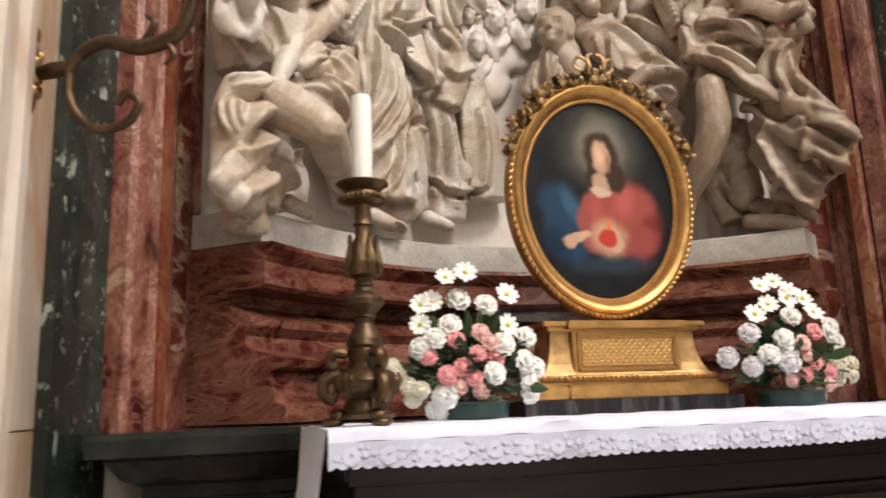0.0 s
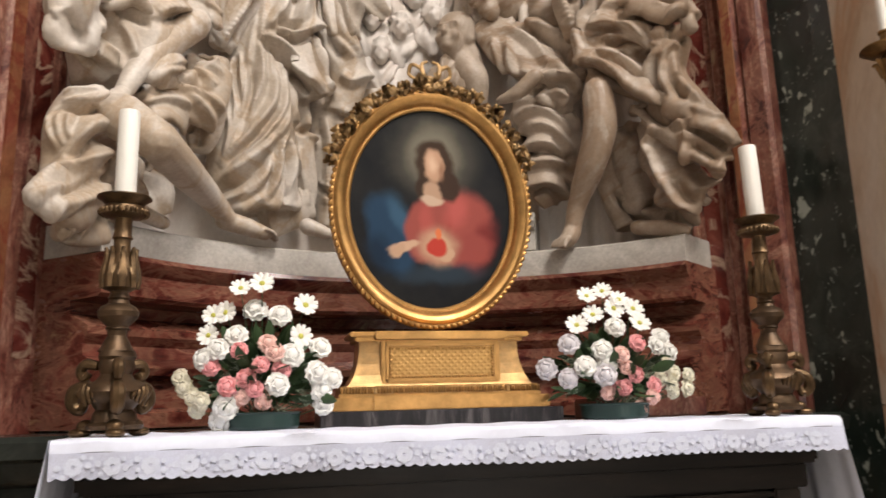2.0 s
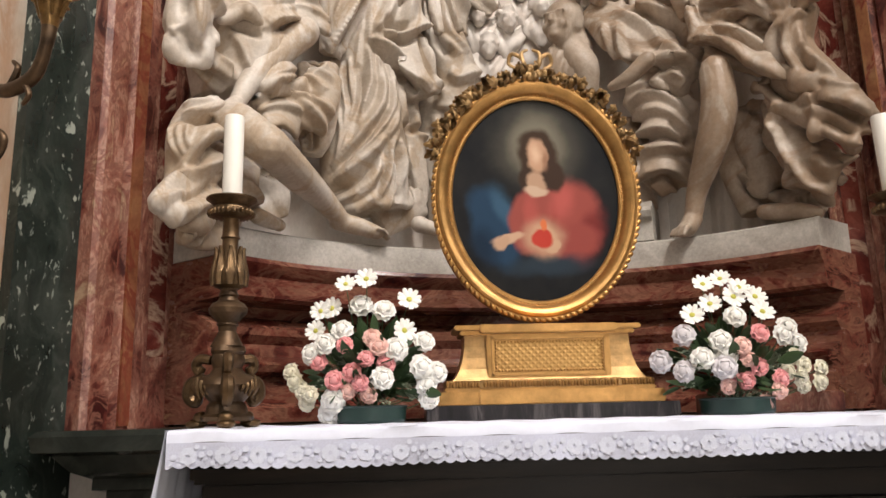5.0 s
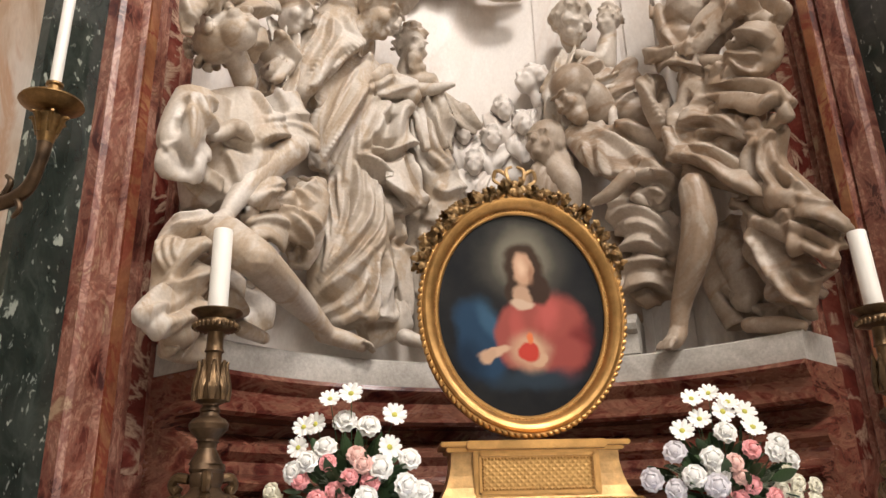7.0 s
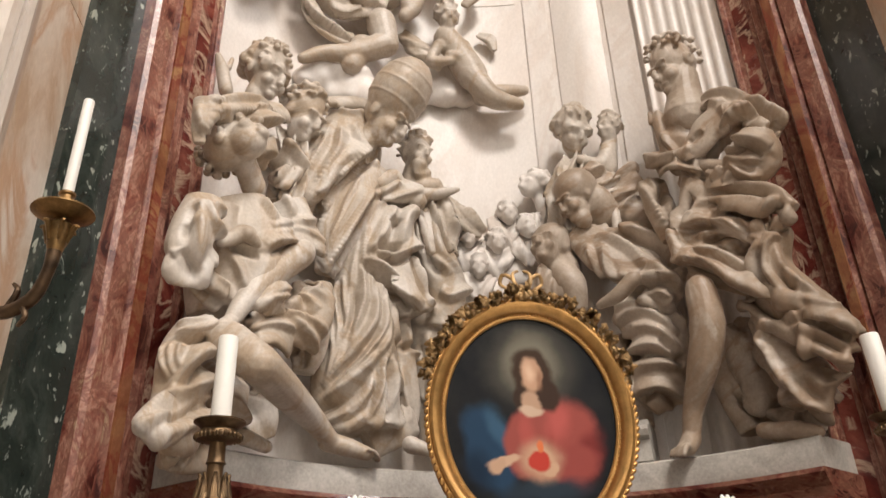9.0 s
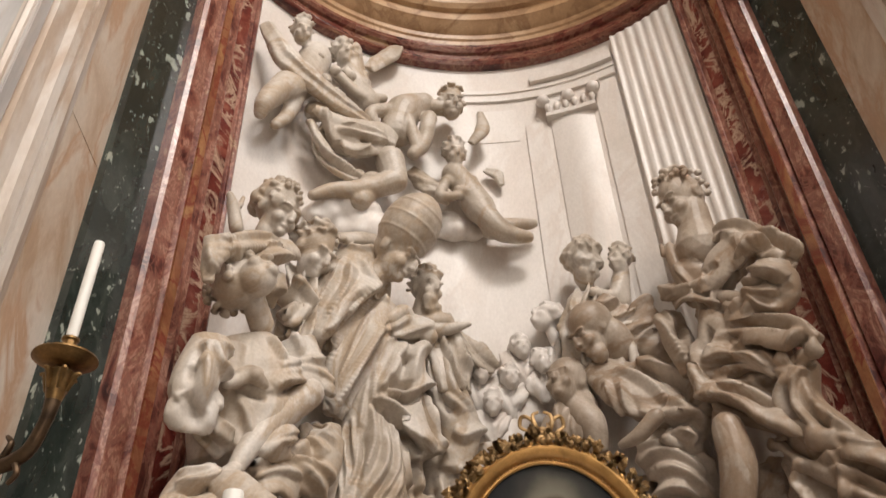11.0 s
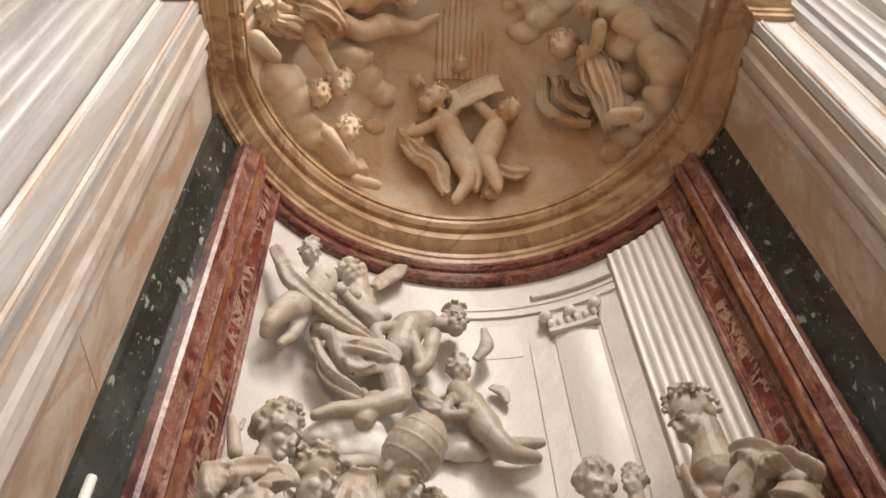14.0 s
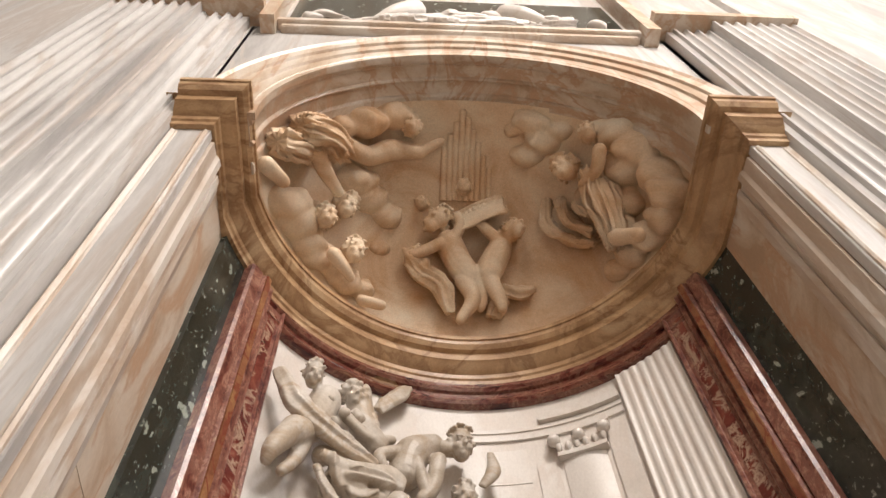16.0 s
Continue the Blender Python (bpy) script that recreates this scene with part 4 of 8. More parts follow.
fold("youth", "r", 0.046, 0.052, (-1.104, 3.465, 3.479), (-1.028, 3.62, 3.606), (-0.913, 3.716, 3.629), (-0.869, 3.801, 3.59))
fold("youth", "e", 0.0696, 0.0744, (-1.111, 3.462, 3.426), (-1.03, 3.65, 3.562), (-0.916, 3.768, 3.582), (-0.854, 3.831, 3.567))
fold("youth", "g", 0.0416, 0.0715, (-0.984, 3.757, 3.533), (-0.935, 3.838, 3.543), (-0.888, 3.832, 3.56))
fold("youth", "g", 0.0384, 0.066, (-1.018, 3.833, 3.468), (-0.958, 3.814, 3.443), (-0.88, 3.755, 3.394))
fold("youth", "r", 0.0506, 0.0572, (-1.228, 3.495, 3.024), (-1.144, 3.498, 3.097), (-1.008, 3.609, 3.174), (-0.908, 3.692, 3.143))
fold("youth", "r", 0.0414, 0.0468, (-1.208, 3.495, 2.985), (-1.121, 3.526, 3.053), (-1.029, 3.597, 3.094), (-0.97, 3.662, 3.086))
fold("youth", "r", 0.0506, 0.0572, (-1.168, 3.489, 3.094), (-1.087, 3.51, 3.18), (-0.972, 3.726, 3.292), (-0.864, 3.725, 3.226))
fold("youth", "r", 0.046, 0.052, (-1.133, 3.482, 3.166), (-1.035, 3.582, 3.271), (-0.946, 3.736, 3.328), (-0.836, 3.758, 3.308))
fold("youth", "e", 0.0638, 0.0682, (-1.204, 3.491, 2.94), (-1.1, 3.578, 3.007), (-1.024, 3.691, 3.016), (-0.995, 3.847, 3.015))
fold("youth", "r", 0.046, 0.052, (-0.995, 3.617, 3.155), (-0.933, 3.684, 3.11), (-0.898, 3.763, 3.067), (-0.916, 3.859, 2.954))
fold("youth", "r", 0.046, 0.052, (-0.96, 3.647, 3.197), (-0.896, 3.698, 3.16), (-0.846, 3.777, 3.118))
fold("youth", "g", 0.0384, 0.066, (-1.009, 3.674, 3.033), (-0.959, 3.835, 3.034), (-0.944, 3.848, 2.965))
fold("youth", "g", 0.032, 0.055, (-1.075, 3.53, 3.14), (-0.96, 3.65, 3.21), (-0.883, 3.706, 3.181))
fold("youth", "r", 0.046, 0.052, (-0.916, 3.815, 3.476), (-0.986, 3.822, 3.405), (-1.054, 3.546, 3.196))
fold("youth", "r", 0.046, 0.052, (-0.853, 3.764, 3.398), (-0.904, 3.735, 3.328), (-1.003, 3.651, 3.252))
fold("youth", "g", 0.032, 0.055, (-0.921, 3.75, 3.381), (-0.991, 3.76, 3.332), (-1.053, 3.549, 3.177))
fold("youth", "r", 0.0506, 0.0572, (-1.244, 3.474, 2.955), (-1.307, 3.251, 2.819), (-1.352, 3.233, 2.727), (-1.41, 3.194, 2.619))
fold("youth", "r", 0.0552, 0.0624, (-1.246, 3.458, 2.848), (-1.29, 3.268, 2.702), (-1.386, 3.22, 2.644), (-1.473, 3.087, 2.486))
fold("youth", "r", 0.046, 0.052, (-1.355, 3.172, 2.555), (-1.412, 3.118, 2.517), (-1.47, 3.083, 2.47))
fold("youth", "r", 0.0506, 0.0572, (-1.261, 3.444, 2.759), (-1.264, 3.297, 2.578), (-1.376, 3.157, 2.478), (-1.437, 3.182, 2.422))
fold("youth", "r", 0.0414, 0.0468, (-1.28, 3.271, 2.571), (-1.361, 3.185, 2.474), (-1.415, 3.159, 2.438))
fold("youth", "e", 0.058, 0.062, (-1.406, 3.312, 2.379), (-1.323, 3.303, 2.462), (-1.238, 3.452, 2.584))
fold("youth", "r", 0.0368, 0.0416, (-1.309, 3.388, 2.471), (-1.339, 3.34, 2.417), (-1.368, 3.354, 2.378))
fold("youth", "r", 0.0322, 0.0364, (-1.452, 3.233, 2.875), (-1.445, 3.226, 2.785), (-1.402, 3.225, 2.707))
fold("youth", "r", 0.0322, 0.0364, (-1.415, 3.221, 2.88), (-1.41, 3.22, 2.783), (-1.378, 3.226, 2.713))
fold("youth", "r", 0.0322, 0.0364, (-1.382, 3.223, 2.888), (-1.378, 3.221, 2.796), (-1.353, 3.232, 2.739))
fold("youth", "r", 0.0368, 0.0416, (-1.426, 3.261, 2.962), (-1.335, 3.264, 2.981), (-1.246, 3.343, 2.989))
fold("youth", "e", 0.0522, 0.0558, (-1.415, 3.225, 2.897), (-1.307, 3.262, 2.924), (-1.259, 3.475, 2.996))
fold("youth", "g", 0.0448, 0.077, (-1.187, 3.486, 2.813), (-1.138, 3.729, 2.824), (-1.057, 3.814, 2.817))
fold("youth", "r", 0.046, 0.052, (-1.187, 3.755, 2.699), (-1.149, 3.789, 2.62), (-1.125, 3.823, 2.574))
fold("youth", "r", 0.046, 0.052, (-1.213, 3.463, 2.714), (-1.16, 3.535, 2.645), (-1.187, 3.833, 2.577))
fold("youth", "g", 0.0384, 0.066, (-1.285, 3.455, 2.894), (-1.312, 3.25, 2.745), (-1.367, 3.225, 2.664))
fold("youth", "g", 0.032, 0.055, (-1.28, 3.435, 2.718), (-1.313, 3.221, 2.568), (-1.377, 3.146, 2.513))
form("angel", 0.7, (-1.05, 3.964, 5.676, 0.078), (-0.873, 4.072, 5.622, 0.142), (-0.68, 4.163, 5.728, 0.154), (-0.559, 4.208, 5.694, 0.089))
form("angel", 0.6, (-1.13, 3.95, 5.661, 0.031), (-1.04, 4.015, 5.43, 0.046), (-0.88, 4.113, 5.343, 0.054), (-0.769, 4.168, 5.395, 0.047))
form("angel", 0.7, (-1.1, 3.873, 5.72, 0.039), (-0.952, 3.979, 5.694, 0.071), (-0.76, 4.084, 5.749, 0.072), (-0.6, 4.151, 5.762, 0.049))
form("angel", 0.5, (0.104, 4.358, 6.235, 0.027), (0.111, 4.358, 6.044, 0.061), (0.014, 4.36, 5.893, 0.034))
fold("angel", "r", 0.0414, 0.0468, (-1.14, 3.898, 5.69), (-1.054, 3.965, 5.513), (-0.935, 4.034, 5.371))
fold("angel", "e", 0.0522, 0.0558, (-1.16, 3.921, 5.685), (-1.03, 3.985, 5.427), (-0.786, 4.127, 5.346))
fold("angel", "r", 0.0414, 0.0468, (-1.028, 3.869, 5.746), (-0.983, 3.972, 5.575), (-0.868, 4.074, 5.505))
fold("angel", "r", 0.0414, 0.0468, (-0.945, 3.945, 5.603), (-0.755, 4.002, 5.609), (-0.552, 4.139, 5.66))
fold("angel", "r", 0.0414, 0.0468, (-0.982, 4.002, 5.551), (-0.83, 4.052, 5.521), (-0.708, 4.059, 5.584))
fold("angel", "e", 0.0522, 0.0558, (-0.887, 4.058, 5.51), (-0.677, 4.129, 5.572), (-0.53, 4.279, 5.618))
fold("angel", "r", 0.0414, 0.0468, (-0.909, 3.933, 5.646), (-0.796, 3.967, 5.684), (-0.592, 4.105, 5.659))
fold("angel", "g", 0.032, 0.055, (-0.944, 3.997, 5.547), (-0.869, 4.123, 5.499))
fold("angel", "g", 0.032, 0.055, (-1.061, 3.95, 5.617), (-1.003, 4.055, 5.538))
fold("angel", "r", 0.0368, 0.0416, (-0.792, 4.124, 5.512), (-0.716, 4.055, 5.581), (-0.56, 4.119, 5.673))
fold("angel", "g", 0.032, 0.055, (-0.792, 4.014, 5.566), (-0.678, 4.083, 5.593))
form("pontiff", 0.7, (-0.774, 4.033, 4.624, 0.118), (-0.832, 4.003, 4.365, 0.2), (-0.922, 3.95, 4.117, 0.167), (-0.966, 3.922, 3.918, 0.087))
form("pontiff", 0.7, (-0.68, 4.142, 4.61, 0.105), (-0.694, 4.136, 4.436, 0.12), (-0.708, 4.13, 4.27, 0.118))
form("pontiff", 0.7, (-0.645, 4.069, 4.261, 0.136), (-0.741, 4.027, 4.026, 0.145), (-0.827, 3.983, 3.749, 0.107), (-0.868, 3.96, 3.531, 0.062))
form("pontiff", 0.7, (-0.638, 4.148, 4.026, 0.185), (-0.697, 4.124, 3.613, 0.186), (-0.702, 4.122, 3.271, 0.211), (-0.703, 4.121, 2.948, 0.236), (-0.677, 4.132, 2.72, 0.215))
form("pontiff", 0.7, (-0.491, 4.145, 4.008, 0.107), (-0.498, 4.143, 3.804, 0.131), (-0.46, 4.154, 3.577, 0.135), (-0.391, 4.172, 3.378, 0.095))
form("pontiff", 0.7, (-0.326, 4.268, 4.082, 0.083), (-0.256, 4.279, 3.805, 0.121), (-0.187, 4.288, 3.589, 0.113), (-0.233, 4.283, 3.338, 0.097))
form("pontiff", 0.62, (-0.588, 4.049, 4.109, 0.087), (-0.458, 4.092, 4.139, 0.088), (-0.325, 4.125, 4.143, 0.054))
form("pontiff", 0.62, (-0.485, 4.22, 3.38, 0.077), (-0.454, 4.228, 3.146, 0.075), (-0.412, 4.239, 2.921, 0.056), (-0.395, 4.243, 2.794, 0.031))
form("pontiff", 0.62, (-0.801, 4.075, 3.486, 0.082), (-0.829, 4.061, 3.15, 0.091), (-0.84, 4.056, 2.897, 0.089), (-0.785, 4.083, 2.723, 0.089))
form("pontiff", 0.7, (-0.329, 4.359, 3.62, 0.114), (-0.288, 4.366, 3.265, 0.144), (-0.243, 4.372, 2.927, 0.147), (-0.235, 4.373, 2.699, 0.126))
form("pontiff", 0.7, (-0.042, 4.429, 3.543, 0.116), (0.007, 4.43, 3.219, 0.139), (0.024, 4.43, 2.843, 0.149))
form("pontiff", 0.62, (-0.642, 4.157, 2.681, 0.108), (-0.493, 4.207, 2.754, 0.103), (-0.386, 4.235, 2.792, 0.067))
form("pontiff", 0.6, (-0.905, 3.914, 4.651, 0.034), (-0.748, 4.001, 4.713, 0.049), (-0.54, 4.087, 4.746, 0.028))
fold("pontiff", "r", 0.0552, 0.0624, (-0.809, 3.843, 4.452), (-0.82, 3.83, 4.246), (-0.979, 3.854, 3.931))
fold("pontiff", "e", 0.0928, 0.0992, (-1.013, 3.907, 3.857), (-0.822, 3.863, 4.08), (-0.647, 3.954, 4.344))
fold("pontiff", "r", 0.046, 0.052, (-0.864, 3.866, 4.523), (-0.907, 3.819, 4.296), (-1.016, 3.851, 4))
fold("pontiff", "r", 0.0368, 0.0416, (-0.739, 3.871, 4.494), (-0.698, 3.885, 4.363), (-0.647, 3.957, 4.335))
fold("pontiff", "g", 0.032, 0.055, (-0.883, 3.866, 4.51), (-0.948, 3.827, 4.301), (-1.037, 3.848, 4.089))
fold("pontiff", "r", 0.0322, 0.0364, (-0.877, 3.905, 4.645), (-0.742, 3.905, 4.595), (-0.576, 4.052, 4.727))
fold("pontiff", "e", 0.0754, 0.0806, (-0.874, 3.929, 3.499), (-0.733, 3.928, 3.807), (-0.613, 3.966, 4.064))
fold("pontiff", "g", 0.0448, 0.077, (-0.907, 3.914, 3.866), (-0.818, 3.864, 4.086), (-0.714, 3.897, 4.246))
fold("pontiff", "r", 0.046, 0.052, (-0.938, 3.962, 3.753), (-0.833, 3.88, 4.023), (-0.738, 3.902, 4.174))
fold("pontiff", "r", 0.0322, 0.0364, (-0.729, 3.896, 4.208), (-0.637, 3.957, 4.296), (-0.563, 3.983, 4.282))
fold("pontiff", "r", 0.0276, 0.0312, (-0.856, 3.903, 3.671), (-0.771, 3.903, 3.932), (-0.676, 3.93, 4.168))
fold("pontiff", "r", 0.0276, 0.0312, (-0.695, 3.985, 3.769), (-0.73, 3.974, 3.54), (-0.738, 3.962, 3.304), (-0.8, 3.959, 3.049))
fold("pontiff", "r", 0.0368, 0.0416, (-0.649, 3.991, 3.862), (-0.671, 3.979, 3.611), (-0.659, 3.968, 3.372), (-0.758, 3.954, 3.141), (-0.827, 3.97, 2.961))
fold("pontiff", "r", 0.0276, 0.0312, (-0.81, 3.927, 3.582), (-0.82, 3.995, 3.448), (-0.79, 3.968, 3.241), (-0.814, 3.964, 3.051))
fold("pontiff", "r", 0.023, 0.026, (-0.773, 3.942, 3.641), (-0.777, 3.977, 3.441), (-0.761, 3.962, 3.255))
fold("pontiff", "r", 0.0414, 0.0468, (-0.6, 3.995, 3.5), (-0.599, 3.981, 3.28), (-0.699, 3.949, 3.108), (-0.87, 3.999, 2.91))
fold("pontiff", "r", 0.0414, 0.0468, (-0.549, 4.031, 3.501), (-0.548, 4.009, 3.259), (-0.641, 3.955, 3.079), (-0.811, 3.971, 2.895))
fold("pontiff", "r", 0.046, 0.052, (-0.518, 4.044, 3.307), (-0.554, 3.993, 3.125), (-0.697, 3.949, 2.954), (-0.884, 4.018, 2.825))
fold("pontiff", "r", 0.0414, 0.0468, (-0.509, 4.04, 3.175), (-0.611, 3.967, 2.899), (-0.752, 3.978, 2.768), (-0.863, 4.037, 2.741))
fold("pontiff", "r", 0.0368, 0.0416, (-0.548, 3.995, 3.094), (-0.582, 3.982, 2.843), (-0.694, 3.979, 2.724), (-0.808, 4.014, 2.684))
fold("pontiff", "r", 0.0368, 0.0416, (-0.509, 4.032, 3.107), (-0.495, 4.038, 2.921), (-0.576, 3.999, 2.714))
fold("pontiff", "r", 0.0322, 0.0364, (-0.539, 3.997, 2.97), (-0.547, 4.004, 2.79), (-0.609, 4, 2.665))
fold("pontiff", "r", 0.0322, 0.0364, (-0.488, 4.053, 3.02), (-0.456, 4.23, 2.886), (-0.495, 4.054, 2.698))
fold("pontiff", "r", 0.0368, 0.0416, (-0.597, 3.968, 2.96), (-0.644, 3.966, 2.839), (-0.766, 3.99, 2.722))
fold("pontiff", "r", 0.0322, 0.0364, (-0.845, 3.994, 3.252), (-0.816, 3.967, 3.115), (-0.841, 3.979, 2.934))
fold("pontiff", "r", 0.0276, 0.0312, (-0.633, 3.992, 3.756), (-0.622, 3.988, 3.548), (-0.614, 3.981, 3.378))
fold("pontiff", "r", 0.0276, 0.0312, (-0.58, 4.011, 3.803), (-0.573, 4.015, 3.561), (-0.56, 4.01, 3.391))
fold("pontiff", "g", 0.032, 0.055, (-0.577, 3.979, 3.104), (-0.596, 3.971, 2.9), (-0.644, 3.978, 2.747))
fold("pontiff", "g", 0.032, 0.055, (-0.521, 4.015, 3.07), (-0.521, 4.015, 2.853), (-0.536, 4.015, 2.733))
fold("pontiff", "g", 0.032, 0.055, (-0.726, 3.971, 3.488), (-0.722, 3.959, 3.27), (-0.779, 3.954, 3.048))
fold("pontiff", "g", 0.0256, 0.044, (-0.796, 3.928, 3.617), (-0.798, 3.985, 3.444), (-0.772, 3.963, 3.24))
fold("pontiff", "g", 0.0256, 0.044, (-0.572, 3.991, 3.236), (-0.67, 3.95, 3.077), (-0.826, 3.974, 2.917))
fold("pontiff", "g", 0.0288, 0.0495, (-0.611, 3.962, 2.989), (-0.724, 3.96, 2.852), (-0.869, 4.025, 2.782))
fold("pontiff", "e", 0.0812, 0.0868, (-0.659, 3.983, 3.647), (-0.493, 4.077, 3.506), (-0.343, 4.11, 3.382))
fold("pontiff", "r", 0.0552, 0.0624, (-0.475, 4.059, 4.021), (-0.58, 4.011, 3.785), (-0.653, 3.984, 3.662))
fold("pontiff", "r", 0.0552, 0.0624, (-0.295, 4.205, 4.104), (-0.42, 4.073, 3.967), (-0.455, 4.044, 3.758))
fold("pontiff", "g", 0.048, 0.0825, (-0.524, 4.044, 3.872), (-0.479, 4.048, 3.933))
fold("pontiff", "e", 0.058, 0.062, (-0.601, 4.002, 3.685), (-0.461, 4.044, 3.688), (-0.342, 4.211, 3.842))
fold("pontiff", "g", 0.0416, 0.0715, (-0.602, 4.002, 3.734), (-0.461, 4.042, 3.729))
fold("pontiff", "r", 0.0506, 0.0572, (-0.363, 4.211, 4.03), (-0.31, 4.201, 3.793), (-0.159, 4.202, 3.65))
fold("pontiff", "r", 0.046, 0.052, (-0.266, 4.201, 4.025), (-0.222, 4.187, 3.794), (-0.111, 4.223, 3.668))
fold("pontiff", "g", 0.0448, 0.077, (-0.33, 4.199, 4.023), (-0.294, 4.2, 3.763), (-0.224, 4.204, 3.65))
fold("pontiff", "r", 0.046, 0.052, (-0.349, 4.103, 3.659), (-0.319, 4.124, 3.478), (-0.261, 4.217, 3.429))
fold("pontiff", "r", 0.046, 0.052, (-0.233, 4.213, 3.554), (-0.169, 4.208, 3.51), (-0.043, 4.372, 3.666))
fold("pontiff", "g", 0.0384, 0.066, (-0.391, 4.069, 3.73), (-0.351, 4.09, 3.565), (-0.32, 4.122, 3.442))
fold("pontiff", "g", 0.032, 0.055, (-0.487, 4.09, 3.187), (-0.415, 4.184, 3.197), (-0.339, 4.269, 3.222))
fold("pontiff", "r", 0.0368, 0.0416, (-0.393, 4.111, 3.352), (-0.408, 4.188, 3.198), (-0.364, 4.286, 3.15))
fold("pontiff", "r", 0.0368, 0.0416, (-0.468, 4.184, 3.114), (-0.438, 4.201, 2.957), (-0.404, 4.165, 2.773))
fold("pontiff", "r", 0.0322, 0.0364, (-0.486, 4.098, 3.447), (-0.493, 4.088, 3.259), (-0.468, 4.176, 3.194))
fold("pontiff", "r", 0.046, 0.052, (-0.316, 4.252, 3.325), (-0.287, 4.263, 3.092), (-0.307, 4.29, 2.806))
fold("pontiff", "r", 0.046, 0.052, (-0.222, 4.211, 3.343), (-0.202, 4.266, 3.06), (-0.184, 4.286, 2.741))
fold("pontiff", "r", 0.046, 0.052, (-0.093, 4.355, 3.439), (-0.087, 4.36, 3.125), (-0.135, 4.305, 2.777))
fold("pontiff", "r", 0.046, 0.052, (0.003, 4.331, 3.394), (0.021, 4.323, 3.079), (-0.035, 4.367, 2.761))
fold("pontiff", "g", 0.032, 0.055, (-0.263, 4.239, 3.286), (-0.242, 4.263, 2.993), (-0.262, 4.283, 2.741))
fold("pontiff", "g", 0.032, 0.055, (-0.156, 4.241, 3.322), (-0.145, 4.289, 3.001), (-0.09, 4.455, 2.751))
fold("pontiff", "e", 0.058, 0.062, (-0.336, 4.292, 2.936), (-0.182, 4.276, 2.85), (0.014, 4.323, 2.911))
fold("pontiff", "r", 0.0276, 0.0312, (-0.603, 3.985, 4.039), (-0.492, 4.011, 4.132), (-0.459, 4.02, 4.176))
fold("pontiff", "r", 0.0276, 0.0312, (-0.581, 4.008, 4.01), (-0.459, 4.052, 4.084), (-0.327, 4.079, 4.141))
form("striding", 0.6, (1.2, 3.69, 4.433, 0.117), (1.18, 3.713, 4.231, 0.174), (1.13, 3.752, 4.123, 0.149))
form("striding", 0.6, (1.26, 3.568, 4.461, 0.061), (1.34, 3.479, 4.351, 0.113), (1.4, 3.399, 4.201, 0.117), (1.45, 3.319, 4.078, 0.063))
form("striding", 0.6, (1.33, 3.431, 4.274, 0.098), (1.23, 3.543, 4.186, 0.117), (1.14, 3.634, 4.07, 0.084))
form("striding", 0.62, (1.39, 3.346, 4.062, 0.095), (1.36, 3.381, 3.927, 0.125), (1.28, 3.484, 3.899, 0.125), (1.19, 3.593, 3.92, 0.095))
form("striding", 0.62, (0.955, 3.787, 4.175, 0.061), (1.08, 3.693, 4.089, 0.073), (1.19, 3.594, 4.007, 0.065))
form("striding", 0.62, (0.977, 3.869, 4.074, 0.081), (0.998, 3.855, 3.883, 0.093), (1.03, 3.834, 3.677, 0.071))
form("striding", 0.7, (1.14, 3.643, 3.843, 0.058), (1.25, 3.528, 3.788, 0.082), (1.35, 3.402, 3.671, 0.086), (1.42, 3.292, 3.559, 0.048))
form("striding", 0.62, (1.15, 3.687, 3.684, 0.121), (1.25, 3.587, 3.63, 0.145), (1.35, 3.467, 3.589, 0.111))
form("striding", 0.6, (1.06, 3.758, 3.671, 0.109), (1.12, 3.713, 3.514, 0.132), (1.22, 3.615, 3.385, 0.135), (1.32, 3.505, 3.225, 0.096))
form("striding", 0.62, (1.27, 3.678, 4.03, 0.184), (1.25, 3.703, 3.695, 0.242), (1.25, 3.7, 3.426, 0.195))
form("striding", 0.7, (1.37, 3.409, 3.516, 0.091), (1.34, 3.452, 3.337, 0.096), (1.39, 3.38, 3.169, 0.088), (1.45, 3.286, 3.033, 0.063), (1.5, 3.198, 2.877, 0.039))
form("striding", 0.7, (1.24, 3.571, 3.224, 0.06), (1.33, 3.464, 3.059, 0.094), (1.42, 3.339, 2.924, 0.109), (1.47, 3.241, 2.798, 0.056))
form("striding", 0.7, (1.33, 3.588, 3.126, 0.115), (1.36, 3.553, 2.905, 0.13), (1.4, 3.499, 2.759, 0.14), (1.44, 3.442, 2.646, 0.075))
form("striding", 0.6, (1.29, 3.906, 3.128, 0.141), (1.29, 3.902, 2.874, 0.164), (1.33, 3.869, 2.638, 0.136))
form("striding", 0.6, (1.37, 3.808, 2.666, 0.111), (1.49, 3.677, 2.587, 0.103))
form("striding", 0.7, (1.28, 3.812, 3.187, 0.101), (1.29, 3.796, 2.962, 0.112), (1.33, 3.762, 2.741, 0.073))
fold("striding", "r", 0.046, 0.052, (1.216, 3.544, 4.429), (1.288, 3.402, 4.387), (1.369, 3.329, 4.305))
fold("striding", "r", 0.046, 0.052, (1.074, 3.625, 4.295), (1.216, 3.577, 4.379), (1.244, 3.407, 4.304))
fold("striding", "r", 0.0368, 0.0416, (1.06, 3.64, 4.067), (1.124, 3.546, 4.143), (1.176, 3.488, 4.184))
fold("striding", "e", 0.087, 0.093, (1.105, 3.591, 3.969), (1.249, 3.484, 4.136), (1.377, 3.307, 4.212))
fold("striding", "r", 0.046, 0.052, (1.254, 3.398, 4.286), (1.253, 3.44, 4.193), (1.173, 3.551, 4.08))
